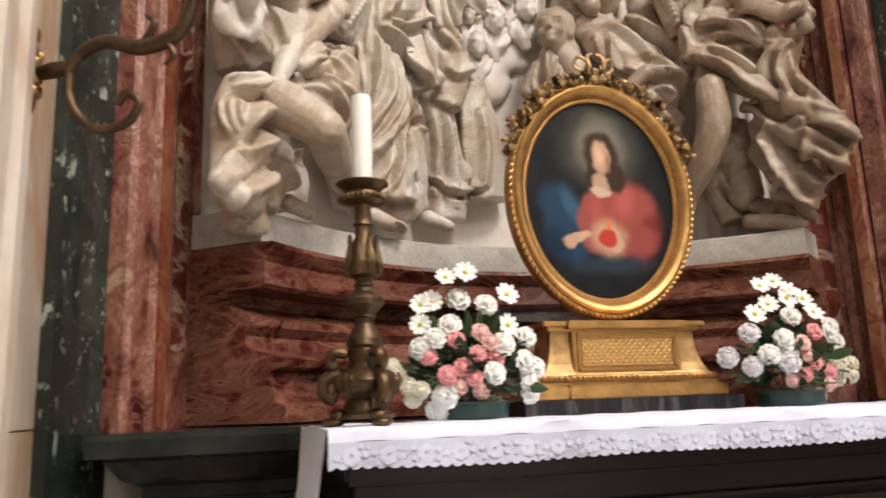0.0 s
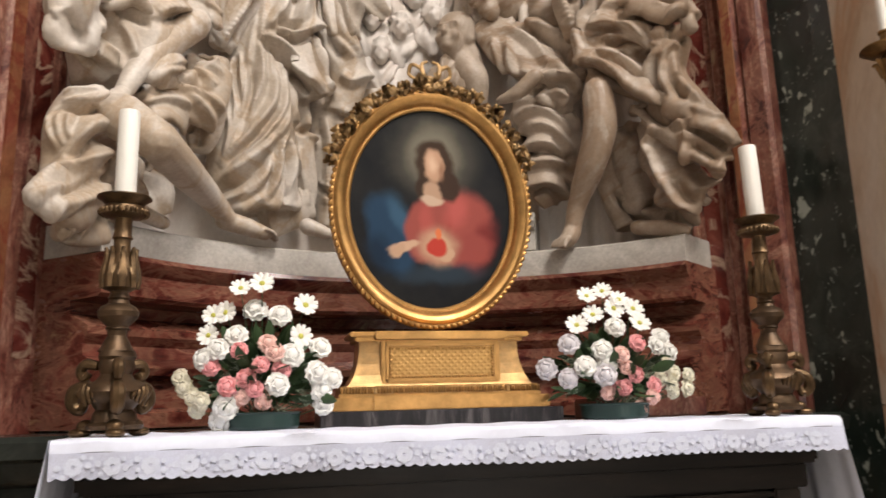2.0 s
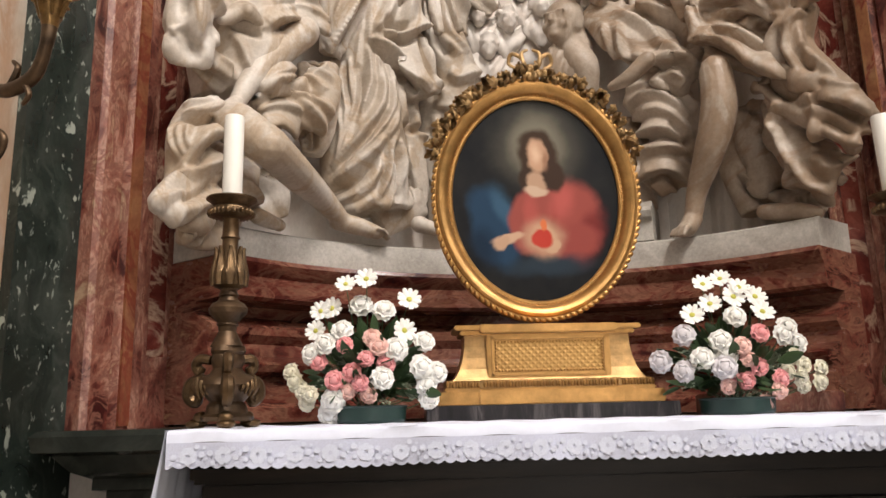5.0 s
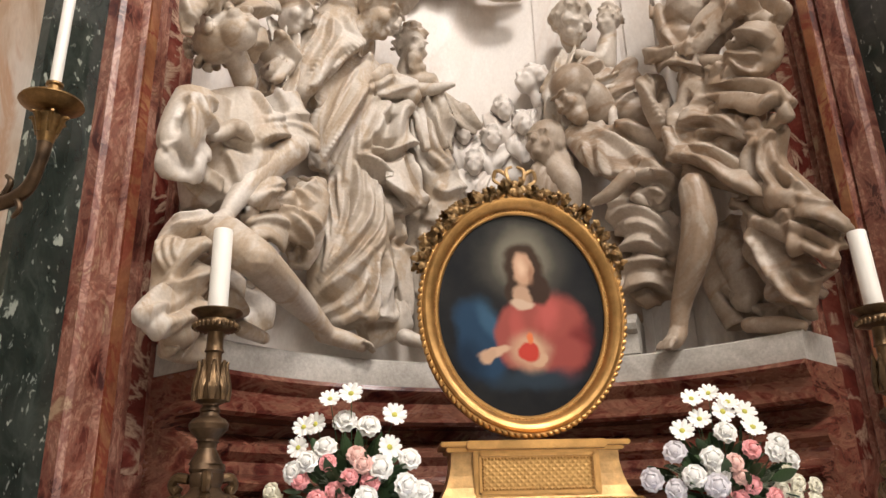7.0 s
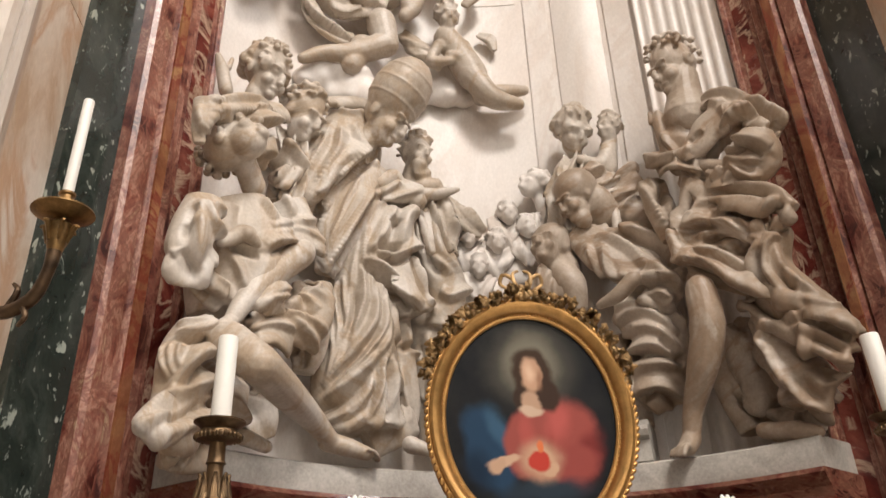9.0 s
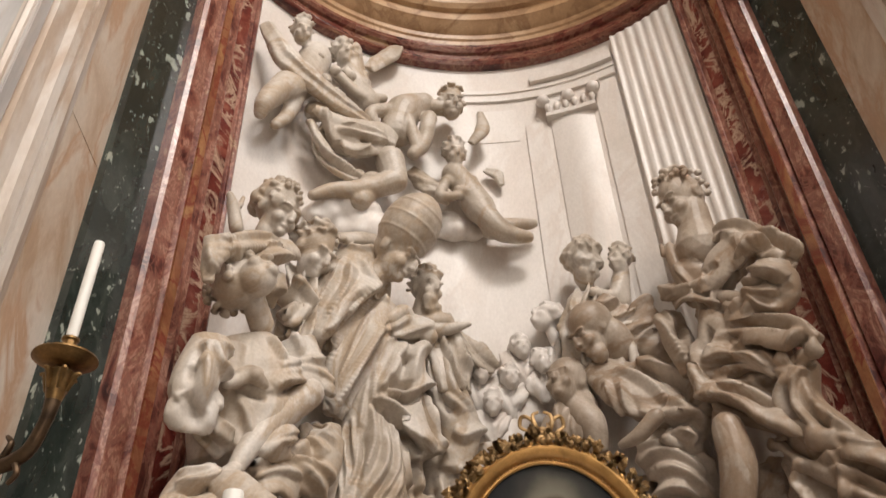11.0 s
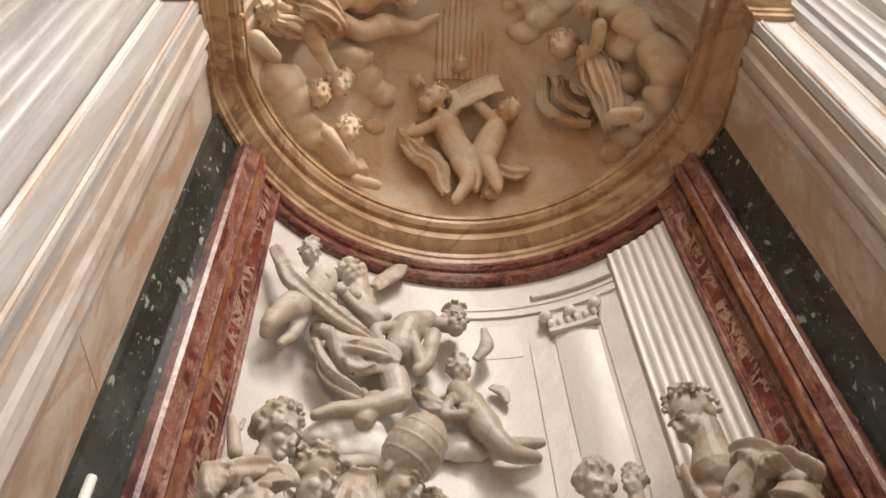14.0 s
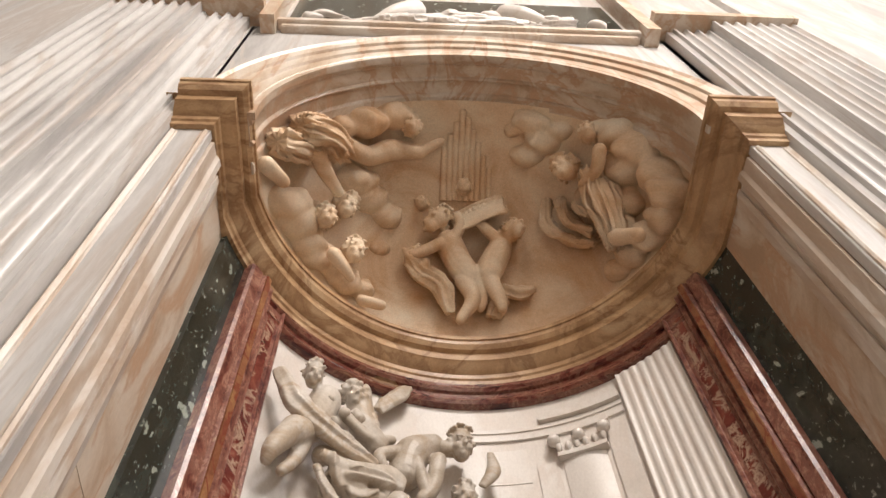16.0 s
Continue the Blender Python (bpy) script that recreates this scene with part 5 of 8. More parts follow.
fold("striding", "e", 0.058, 0.062, (1.361, 3.335, 4.313), (1.444, 3.282, 4.178), (1.505, 3.314, 4.035))
fold("striding", "r", 0.046, 0.052, (1.387, 3.302, 4.211), (1.324, 3.423, 4.136), (1.274, 3.521, 4.096))
fold("striding", "e", 0.0696, 0.0744, (1.255, 3.534, 4.061), (1.278, 3.334, 3.985), (1.379, 3.29, 3.913))
fold("striding", "r", 0.046, 0.052, (1.195, 3.443, 3.962), (1.266, 3.365, 3.896), (1.337, 3.32, 3.886))
fold("striding", "r", 0.046, 0.052, (1.211, 3.42, 3.919), (1.279, 3.4, 3.837), (1.358, 3.376, 3.815))
fold("striding", "r", 0.0368, 0.0416, (1.188, 3.45, 3.922), (1.158, 3.522, 3.875))
fold("striding", "r", 0.0368, 0.0416, (1.229, 3.419, 3.877), (1.198, 3.484, 3.817))
fold("striding", "g", 0.0576, 0.099, (1.124, 3.555, 3.974), (1.225, 3.543, 4.074), (1.255, 3.488, 4.128))
fold("striding", "r", 0.0322, 0.0364, (1.028, 3.715, 4.33), (1.05, 3.664, 4.157), (1.067, 3.637, 4.057))
fold("striding", "g", 0.032, 0.055, (1.1, 3.575, 4.133), (1.163, 3.502, 4.174))
fold("striding", "g", 0.0384, 0.066, (1.29, 3.518, 4.101), (1.272, 3.34, 3.954), (1.357, 3.302, 3.901))
fold("striding", "r", 0.0414, 0.0468, (0.899, 3.775, 4.225), (0.966, 3.718, 4.14), (1.063, 3.638, 4.123), (1.114, 3.588, 4.066))
fold("striding", "r", 0.0414, 0.0468, (0.953, 3.786, 4.108), (1.035, 3.661, 4.085), (1.172, 3.547, 4.039))
fold("striding", "e", 0.0522, 0.0558, (0.961, 3.81, 4.102), (1.038, 3.68, 4.054), (1.134, 3.529, 3.936))
fold("striding", "g", 0.032, 0.055, (0.956, 3.813, 4.111), (0.992, 3.72, 4.087), (1.046, 3.648, 4.09))
fold("striding", "g", 0.0288, 0.0495, (1.058, 3.637, 4.087), (1.123, 3.591, 4.011))
fold("striding", "r", 0.0506, 0.0572, (0.905, 3.855, 4.063), (0.939, 3.812, 3.921), (0.988, 3.711, 3.594), (1.024, 3.732, 3.434))
fold("striding", "g", 0.0512, 0.088, (0.977, 3.791, 3.873), (1.004, 3.786, 3.949), (1.067, 3.776, 4.016))
fold("striding", "r", 0.046, 0.052, (1.067, 3.753, 4.027), (1.024, 3.783, 3.912), (0.999, 3.704, 3.691), (1.015, 3.678, 3.544))
fold("striding", "r", 0.0368, 0.0416, (0.931, 3.825, 4.089), (0.97, 3.794, 3.954), (0.98, 3.791, 3.845))
fold("striding", "r", 0.0506, 0.0572, (1.134, 3.564, 3.842), (1.236, 3.435, 3.786), (1.354, 3.318, 3.693), (1.405, 3.259, 3.564))
fold("striding", "g", 0.032, 0.055, (1.152, 3.544, 3.81), (1.231, 3.436, 3.754), (1.335, 3.32, 3.658))
fold("striding", "r", 0.0414, 0.0468, (1.093, 3.596, 3.782), (1.214, 3.471, 3.736), (1.352, 3.306, 3.603))
fold("striding", "e", 0.0696, 0.0744, (1.127, 3.558, 3.704), (1.231, 3.463, 3.682), (1.318, 3.365, 3.6), (1.366, 3.292, 3.62))
fold("striding", "e", 0.058, 0.062, (1.276, 3.424, 3.615), (1.362, 3.339, 3.517), (1.435, 3.278, 3.52))
fold("striding", "g", 0.0448, 0.077, (1.078, 3.614, 3.845), (1.046, 3.65, 3.78), (1.026, 3.686, 3.716))
fold("striding", "e", 0.0638, 0.0682, (1.027, 3.679, 3.671), (1.103, 3.59, 3.656), (1.183, 3.516, 3.602), (1.279, 3.484, 3.521))
fold("striding", "r", 0.0506, 0.0572, (1.075, 3.636, 3.595), (1.164, 3.547, 3.587), (1.254, 3.505, 3.526), (1.284, 3.395, 3.455))
fold("striding", "r", 0.046, 0.052, (1.225, 3.467, 3.626), (1.278, 3.431, 3.524), (1.307, 3.369, 3.527))
fold("striding", "r", 0.0368, 0.0416, (1.038, 3.671, 3.667), (1.067, 3.623, 3.741))
fold("striding", "g", 0.0448, 0.077, (1.085, 3.619, 3.559), (1.18, 3.563, 3.55), (1.289, 3.528, 3.494))
fold("striding", "e", 0.0986, 0.105, (0.982, 3.752, 3.529), (1.081, 3.621, 3.425), (1.182, 3.549, 3.284), (1.271, 3.453, 3.169), (1.341, 3.326, 3.038))
fold("striding", "r", 0.0506, 0.0572, (1.015, 3.679, 3.538), (1.108, 3.588, 3.498), (1.202, 3.51, 3.371), (1.257, 3.463, 3.275))
fold("striding", "g", 0.0416, 0.0715, (1.033, 3.662, 3.497), (1.132, 3.565, 3.423), (1.217, 3.5, 3.313))
fold("striding", "e", 0.0522, 0.0558, (0.998, 3.812, 3.389), (1.077, 3.723, 3.365), (1.158, 3.73, 3.279))
fold("striding", "g", 0.0448, 0.077, (1.133, 3.718, 3.305), (1.207, 3.77, 3.217), (1.254, 3.729, 3.09))
fold("striding", "r", 0.0506, 0.0572, (1.387, 3.337, 3.507), (1.297, 3.386, 3.425), (1.272, 3.412, 3.287), (1.338, 3.338, 3.135))
fold("striding", "r", 0.0506, 0.0572, (1.32, 3.372, 3.433), (1.321, 3.366, 3.294), (1.359, 3.318, 3.183), (1.417, 3.254, 3.07))
fold("striding", "r", 0.0506, 0.0572, (1.281, 3.398, 3.462), (1.246, 3.459, 3.34), (1.278, 3.452, 3.216), (1.35, 3.334, 3.059))
fold("striding", "g", 0.0448, 0.077, (1.317, 3.365, 3.279), (1.328, 3.345, 3.19), (1.358, 3.314, 3.161))
fold("striding", "r", 0.046, 0.052, (1.35, 3.325, 3.115), (1.423, 3.243, 3.026), (1.472, 3.214, 3.011))
fold("striding", "r", 0.0414, 0.0468, (1.294, 3.406, 3.189), (1.38, 3.304, 3.046), (1.438, 3.225, 2.993))
fold("striding", "g", 0.0384, 0.066, (1.267, 3.416, 3.41), (1.257, 3.437, 3.299), (1.287, 3.417, 3.2))
fold("striding", "r", 0.0506, 0.0572, (1.285, 3.444, 3.165), (1.316, 3.338, 3.015), (1.33, 3.323, 2.904), (1.339, 3.418, 2.801))
fold("striding", "e", 0.0638, 0.0682, (1.301, 3.364, 3.037), (1.403, 3.267, 2.992), (1.486, 3.174, 2.868))
fold("striding", "g", 0.0448, 0.077, (1.322, 3.328, 2.928), (1.378, 3.269, 2.862), (1.428, 3.23, 2.802))
fold("striding", "r", 0.0506, 0.0572, (1.336, 3.316, 2.896), (1.41, 3.252, 2.808), (1.463, 3.214, 2.768))
fold("striding", "e", 0.0696, 0.0744, (1.336, 3.42, 2.78), (1.393, 3.397, 2.694), (1.519, 3.414, 2.767), (1.458, 3.228, 2.757))
fold("striding", "e", 0.0696, 0.0744, (1.275, 3.484, 2.79), (1.336, 3.45, 2.67), (1.411, 3.399, 2.644), (1.462, 3.265, 2.749))
fold("striding", "e", 0.0696, 0.0744, (1.274, 3.535, 2.724), (1.444, 3.63, 2.628), (1.434, 3.411, 2.594), (1.477, 3.268, 2.71))
fold("striding", "r", 0.046, 0.052, (1.254, 3.522, 2.966), (1.254, 3.517, 2.863), (1.282, 3.488, 2.742), (1.381, 3.691, 2.656))
fold("striding", "r", 0.046, 0.052, (1.194, 3.542, 3.196), (1.235, 3.742, 3.126), (1.245, 3.729, 2.999))
fold("striding", "e", 0.058, 0.062, (1.202, 3.842, 2.831), (1.268, 3.767, 2.713), (1.336, 3.734, 2.657))
fold("striding", "r", 0.046, 0.052, (1.242, 3.458, 3.071), (1.24, 3.544, 2.989), (1.254, 3.518, 2.892))
fold("striding", "r", 0.046, 0.052, (1.197, 3.746, 3.254), (1.253, 3.729, 3.084), (1.242, 3.593, 2.861))
fold("striding", "g", 0.0384, 0.066, (1.222, 3.59, 3.096), (1.228, 3.584, 2.974), (1.255, 3.521, 2.809))
form("bending", 0.62, (0.568, 4.134, 3.895, 0.088), (0.709, 4.081, 3.751, 0.154), (0.841, 4.019, 3.613, 0.145), (0.967, 3.947, 3.517, 0.11))
form("bending", 0.62, (0.853, 3.922, 3.429, 0.095), (0.952, 3.861, 3.428, 0.108), (0.898, 3.896, 3.35, 0.094))
form("bending", 0.62, (0.783, 4.07, 3.393, 0.13), (0.909, 4.005, 3.264, 0.16), (0.928, 3.994, 3.063, 0.145), (0.865, 4.029, 2.916, 0.125), (0.794, 4.065, 2.839, 0.106))
form("bending", 0.7, (0.725, 4.204, 3.241, 0.131), (0.744, 4.197, 2.969, 0.141), (0.749, 4.195, 2.727, 0.139))
form("bending", 0.7, (0.859, 4.044, 3.861, 0.081), (0.966, 3.983, 3.667, 0.086), (1.06, 3.924, 3.482, 0.052))
form("bending", 0.7, (0.714, 4.166, 4.297, 0.122), (0.84, 4.109, 4.145, 0.12), (0.98, 4.033, 4.217, 0.099))
form("bending", 0.7, (0.884, 4.11, 4.069, 0.105), (1.01, 4.038, 3.879, 0.103), (1.08, 3.99, 3.673, 0.08))
fold("bending", "r", 0.0506, 0.0572, (0.643, 3.991, 3.828), (0.793, 3.93, 3.715), (0.895, 3.825, 3.518), (1, 3.807, 3.37))
fold("bending", "e", 0.0696, 0.0744, (0.762, 3.993, 3.871), (0.9, 3.944, 3.771), (1.034, 3.909, 3.644), (1.033, 3.803, 3.402))
fold("bending", "r", 0.0414, 0.0468, (0.672, 3.978, 3.732), (0.695, 4.01, 3.607), (0.762, 3.996, 3.49))
fold("bending", "r", 0.046, 0.052, (0.747, 3.994, 3.558), (0.809, 3.868, 3.464), (0.891, 3.81, 3.477))
fold("bending", "e", 0.0638, 0.0682, (0.752, 3.99, 3.47), (0.833, 3.854, 3.44), (0.948, 3.788, 3.427), (1.001, 3.812, 3.363))
fold("bending", "r", 0.0414, 0.0468, (0.875, 3.83, 3.387), (0.941, 3.827, 3.337), (0.909, 3.857, 3.294))
fold("bending", "g", 0.0384, 0.066, (0.693, 4.067, 3.564), (0.749, 3.986, 3.451))
fold("bending", "r", 0.0368, 0.0416, (0.596, 4.028, 3.757), (0.654, 4.044, 3.624), (0.727, 4.047, 3.538))
fold("bending", "r", 0.0506, 0.0572, (0.696, 4.035, 3.356), (0.808, 3.903, 3.353), (0.999, 3.883, 3.247), (1.038, 3.895, 3.181))
fold("bending", "r", 0.0506, 0.0572, (0.719, 4.047, 3.294), (0.835, 3.913, 3.292), (0.992, 3.884, 3.144))
fold("bending", "r", 0.0506, 0.0572, (0.743, 4.101, 3.228), (0.855, 3.914, 3.194), (0.99, 3.896, 3.053))
fold("bending", "e", 0.0638, 0.0682, (0.728, 4.096, 3.1), (0.848, 3.927, 3.096), (0.989, 3.902, 3.024))
fold("bending", "r", 0.046, 0.052, (0.733, 4.093, 3.001), (0.867, 3.926, 3.007), (0.965, 3.916, 2.972))
fold("bending", "e", 0.0638, 0.0682, (0.715, 4.034, 2.848), (0.862, 3.953, 2.891), (0.999, 4.007, 2.814))
fold("bending", "r", 0.046, 0.052, (0.926, 3.926, 2.944), (1.003, 3.997, 2.874), (0.903, 4.023, 2.788))
fold("bending", "g", 0.0416, 0.0715, (0.876, 3.908, 3.128), (0.953, 3.897, 3.044), (1.015, 3.915, 3.003))
fold("bending", "r", 0.046, 0.052, (0.661, 4.124, 3.143), (0.671, 4.117, 2.944), (0.63, 4.168, 2.705))
fold("bending", "r", 0.046, 0.052, (0.725, 4.096, 3.067), (0.715, 4.033, 2.854), (0.693, 4.131, 2.664))
fold("bending", "g", 0.032, 0.055, (0.696, 4.105, 3.07), (0.687, 4.11, 2.815))
fold("bending", "r", 0.0414, 0.0468, (0.578, 4.16, 4.362), (0.695, 4.072, 4.354), (0.76, 4.05, 4.293))
fold("bending", "e", 0.0522, 0.0558, (0.58, 4.184, 4.326), (0.688, 4.073, 4.268), (0.794, 4.064, 4.319))
fold("bending", "r", 0.0368, 0.0416, (0.705, 4.01, 3.913), (0.857, 4.034, 4.023), (0.998, 4.014, 4.128))
fold("bending", "r", 0.0368, 0.0416, (0.754, 4.196, 4.079), (0.817, 4.049, 4.089), (0.943, 4.006, 4.122))
fold("bending", "r", 0.0368, 0.0416, (0.805, 4.024, 4.207), (0.904, 3.99, 4.265), (1.035, 3.971, 4.275))
fold("bending", "r", 0.0414, 0.0468, (1.007, 4.049, 4.112), (1.034, 3.952, 3.904), (1.082, 3.928, 3.711))
fold("bending", "g", 0.0384, 0.066, (0.993, 3.965, 3.947), (1.047, 3.939, 3.788), (1.096, 3.956, 3.62))
form("listener", 0.6, (-1.34, 3.423, 4.281, 0.084), (-1.29, 3.491, 4.152, 0.155), (-1.25, 3.533, 3.971, 0.158))
form("listener", 0.62, (-1.42, 3.228, 4.109, 0.057), (-1.42, 3.232, 3.961, 0.05), (-1.42, 3.235, 3.85, 0.027))
form("listener", 0.62, (-1.14, 3.762, 4.18, 0.107), (-1.07, 3.825, 4.092, 0.069), (-1.14, 3.763, 3.981, 0.061))
form("listener", 0.7, (-1.4, 3.261, 4.06, 0.051), (-1.29, 3.423, 4.219, 0.077), (-1.12, 3.616, 4.331, 0.062))
fold("listener", "r", 0.046, 0.052, (-1.383, 3.199, 4.08), (-1.28, 3.336, 4.213), (-1.159, 3.481, 4.302))
fold("listener", "r", 0.046, 0.052, (-1.395, 3.196, 4.01), (-1.275, 3.354, 4.145), (-1.107, 3.555, 4.292))
fold("listener", "e", 0.0754, 0.0806, (-1.416, 3.2, 3.928), (-1.328, 3.407, 4.051), (-1.171, 3.425, 4.122), (-1.009, 3.662, 4.289))
fold("listener", "r", 0.046, 0.052, (-1.146, 3.565, 4.244), (-1.034, 3.752, 4.173), (-0.987, 3.841, 4.084))
fold("listener", "r", 0.0368, 0.0416, (-1.243, 3.415, 4.017), (-1.188, 3.439, 3.985), (-1.161, 3.47, 3.946))
fold("listener", "r", 0.046, 0.052, (-1.061, 3.765, 4.108), (-1.136, 3.724, 3.974), (-1.194, 3.58, 3.843))
fold("listener", "r", 0.0368, 0.0416, (-1.017, 3.794, 4.091), (-1.081, 3.762, 3.973), (-1.166, 3.751, 3.939))
fold("listener", "r", 0.0414, 0.0468, (-1.44, 3.189, 4.051), (-1.401, 3.205, 3.925), (-1.43, 3.497, 4.032))
fold("listener", "g", 0.0384, 0.066, (-1.377, 3.22, 3.936), (-1.298, 3.411, 4.02), (-1.169, 3.432, 4.084))
# ---- end of folds ----

statue("seated_youth", "marble seated youth in a heavy draped robe, gazing upwards",
       cloth=FORMS["youth"],
       skin=[([(-1.21, 3.55, 3.81), (-1.26, 3.46, 3.93)], [0.062, 0.06]),
             ([(-0.969, 3.672, 3.508), (-1.089, 3.565, 3.331), (-1.181, 3.467, 3.159), (-1.229, 3.408, 3.023)], [0.075, 0.069, 0.053, 0.036]),
             ([(-1.223, 3.382, 3.013), (-1.264, 3.326, 2.960), (-1.307, 3.261, 2.924)], [0.039, 0.035, 0.017]),
             ([(-1.292, 3.339, 3.393), (-1.260, 3.383, 3.429), (-1.222, 3.433, 3.486), (-1.186, 3.477, 3.499)], [0.029, 0.038, 0.044, 0.039]),
             ([(-1.191, 3.408, 3.467), (-1.153, 3.454, 3.442), (-1.133, 3.475, 3.415)], [0.038, 0.027, 0.014]),
             ([(-1.21, 3.34, 2.9), (-1.06, 3.26, 2.78)], [0.1, 0.085]),
             ([(-1.06, 3.26, 2.78), (-0.98, 3.5, 2.74), (-0.89, 3.73, 2.69), (-0.8, 3.86, 2.61)], [0.085, 0.078, 0.06, 0.042]),
             ([(-0.82, 3.87, 2.61), (-0.72, 3.89, 2.585), (-0.63, 3.92, 2.56)], [0.048, 0.045, 0.034]),
             ([(-1.16, 3.61, 2.57), (-1.07, 3.67, 2.54)], [0.04, 0.03])] + toes((-0.8, 3.88, 2.6), (-0.585, 3.925, 2.55), 0.085),
       heads=[((-1.29, 3.4, 3.97), 1.43, 55, 50, 'curls')],
       balls=[],
       seed=3, fig="youth", voxel=0.0072)
statue("robed_pontiff", "marble bowed old man in a tiara and long cope",
       cloth=FORMS["pontiff"],
       skin=[([(-0.357, 4.149, 4.146), (-0.228, 4.172, 4.171), (-0.111, 4.185, 4.212)], [0.048, 0.038, 0.017]),
             ([(-0.588, 4.027, 4.141), (-0.507, 4.056, 4.218), (-0.458, 4.071, 4.190)], [0.050, 0.044, 0.027]),
             ([(-0.42, 4.04, 2.63), (-0.32, 4.02, 2.59)], [0.045, 0.03]),
             ([(-0.59, 3.98, 4.54), (-0.66, 4.0, 4.42)], [0.07, 0.07])],
       heads=[((-0.55, 3.96, 4.57), 1.47, 70, -35, 'tiara')],
       balls=[],
       seed=7, fig="pontiff", voxel=0.0072)
statue("listening_woman", "marble bust of a draped woman with bound hair looking down",
       cloth=FORMS["listener"],
       skin=[([(-1.41, 3.56, 4.43), (-1.44, 3.53, 4.56), (-1.46, 3.5, 4.62)], [0.04, 0.035, 0.02]),
             ([(-1.41, 3.55, 4.58), (-1.4, 3.57, 4.66)], [0.018, 0.012]),
             ([(-1.28, 3.68, 4.49), (-1.26, 3.68, 4.56)], [0.06, 0.06])],
       heads=[((-1.23, 3.68, 4.65), 1.34, 60, -25, 'cap')],
       balls=[],
       seed=11, fig="listener", voxel=0.0072)
statue("listening_man", "marble bust of a man with curled hair looking down",
       cloth=[([(-1.08, 3.94, 4.42), (-1.05, 3.91, 4.11), (-1.09, 3.86, 3.87)], [0.11, 0.14, 0.12], 8, 0.16, 0.7)],
       skin=[([(-1.06, 3.91, 4.38), (-1.04, 3.87, 4.47)], [0.055, 0.055])],
       heads=[((-1.03, 3.85, 4.49), 1.34, 60, -30, 'curls')],
       balls=[],
       seed=12)
statue("bearded_attendant", "marble half figure of a bearded old man among drapery",
       cloth=[([(-0.31, 4.29, 4.27), (-0.26, 4.26, 4.02), (-0.23, 4.26, 3.78)], [0.1, 0.13, 0.11], 8, 0.16, 0.7),
              ([(-0.21, 4.33, 4.26), (-0.08, 4.32, 4.09), (0.05, 4.36, 4.0)], [0.06, 0.07, 0.03], 6, 0.2, 0.5),
              ([(-0.55, 4.21, 4.22), (-0.49, 4.17, 4.08), (-0.32, 4.19, 4.13)], [0.06, 0.06, 0.05], 5, 0.2, 0.8)],
       skin=[([(-0.42, 4.25, 4.25), (-0.38, 4.24, 4.4)], [0.055, 0.055]),
             ([(-0.4, 4.25, 4.25), (-0.25, 4.24, 4.26)], [0.07, 0.06])],
       heads=[((-0.36, 4.22, 4.49), 1.09, 35, -10, 'beard')],
       balls=[],
       seed=13)
statue("winged_cherub", "small white marble cherub head with wings in relief",
       cloth=[([(-0.14, 4.44, 4.0), (-0.06, 4.42, 3.86), (-0.02, 4.44, 3.75)], [0.03, 0.07, 0.03], 6, 0.2, 0.5),
              ([(0.08, 4.45, 4.01), (0.0, 4.42, 3.87), (-0.04, 4.44, 3.79)], [0.03, 0.06, 0.03], 6, 0.2, 0.5)],
       skin=[],
       heads=[((-0.03, 4.4, 4.0), 0.72, -13, 5, 'putto')],
       balls=[],
       seed=14, mat='relief', crumple=0.01)
statue("winged_cherub", "small white marble cherub head with wings in relief",
       cloth=[([(0.04, 4.45, 3.97), (0.11, 4.42, 3.82), (0.15, 4.44, 3.71)], [0.03, 0.07, 0.03], 6, 0.2, 0.5),
              ([(0.26, 4.44, 3.96), (0.17, 4.41, 3.83), (0.14, 4.44, 3.75)], [0.03, 0.06, 0.03], 6, 0.2, 0.5)],
       skin=[],
       heads=[((0.14, 4.4, 3.96), 0.72, 4, 5, 'putto')],
       balls=[],
       seed=15, mat='relief', crumple=0.01)
statue("winged_cherub", "small white marble cherub head with wings in relief",
       cloth=[([(0.24, 4.44, 4.07), (0.3, 4.4, 3.91), (0.34, 4.41, 3.8)], [0.03, 0.07, 0.03], 6, 0.2, 0.5),
              ([(0.45, 4.4, 4.05), (0.36, 4.39, 3.92), (0.33, 4.42, 3.84)], [0.03, 0.06, 0.03], 6, 0.2, 0.5)],
       skin=[],
       heads=[((0.33, 4.37, 4.05), 0.72, 21, 5, 'putto')],
       balls=[],
       seed=16, mat='relief', crumple=0.01)
statue("winged_cherub", "small white marble cherub head with wings in relief",
       cloth=[([(-0.08, 4.45, 3.79), (-0.01, 4.42, 3.65), (0.03, 4.44, 3.54)], [0.03, 0.07, 0.03], 6, 0.2, 0.5),
              ([(0.13, 4.45, 3.79), (0.05, 4.42, 3.66), (0.02, 4.44, 3.58)], [0.03, 0.06, 0.03], 6, 0.2, 0.5)],
       skin=[],
       heads=[((0.02, 4.4, 3.79), 0.72, -7, 5, 'putto')],
       balls=[],
       seed=17, mat='relief', crumple=0.01)
statue("winged_cherub", "small white marble cherub head with wings in relief",
       cloth=[([(0.12, 4.45, 4.17), (0.18, 4.41, 4.02), (0.23, 4.43, 3.9)], [0.03, 0.07, 0.03], 6, 0.2, 0.5),
              ([(0.33, 4.43, 4.16), (0.25, 4.41, 4.03), (0.21, 4.43, 3.94)], [0.03, 0.06, 0.03], 6, 0.2, 0.5)],
       skin=[],
       heads=[((0.22, 4.39, 4.16), 0.72, 10, 5, 'putto')],
       balls=[],
       seed=18, mat='relief', crumple=0.01)
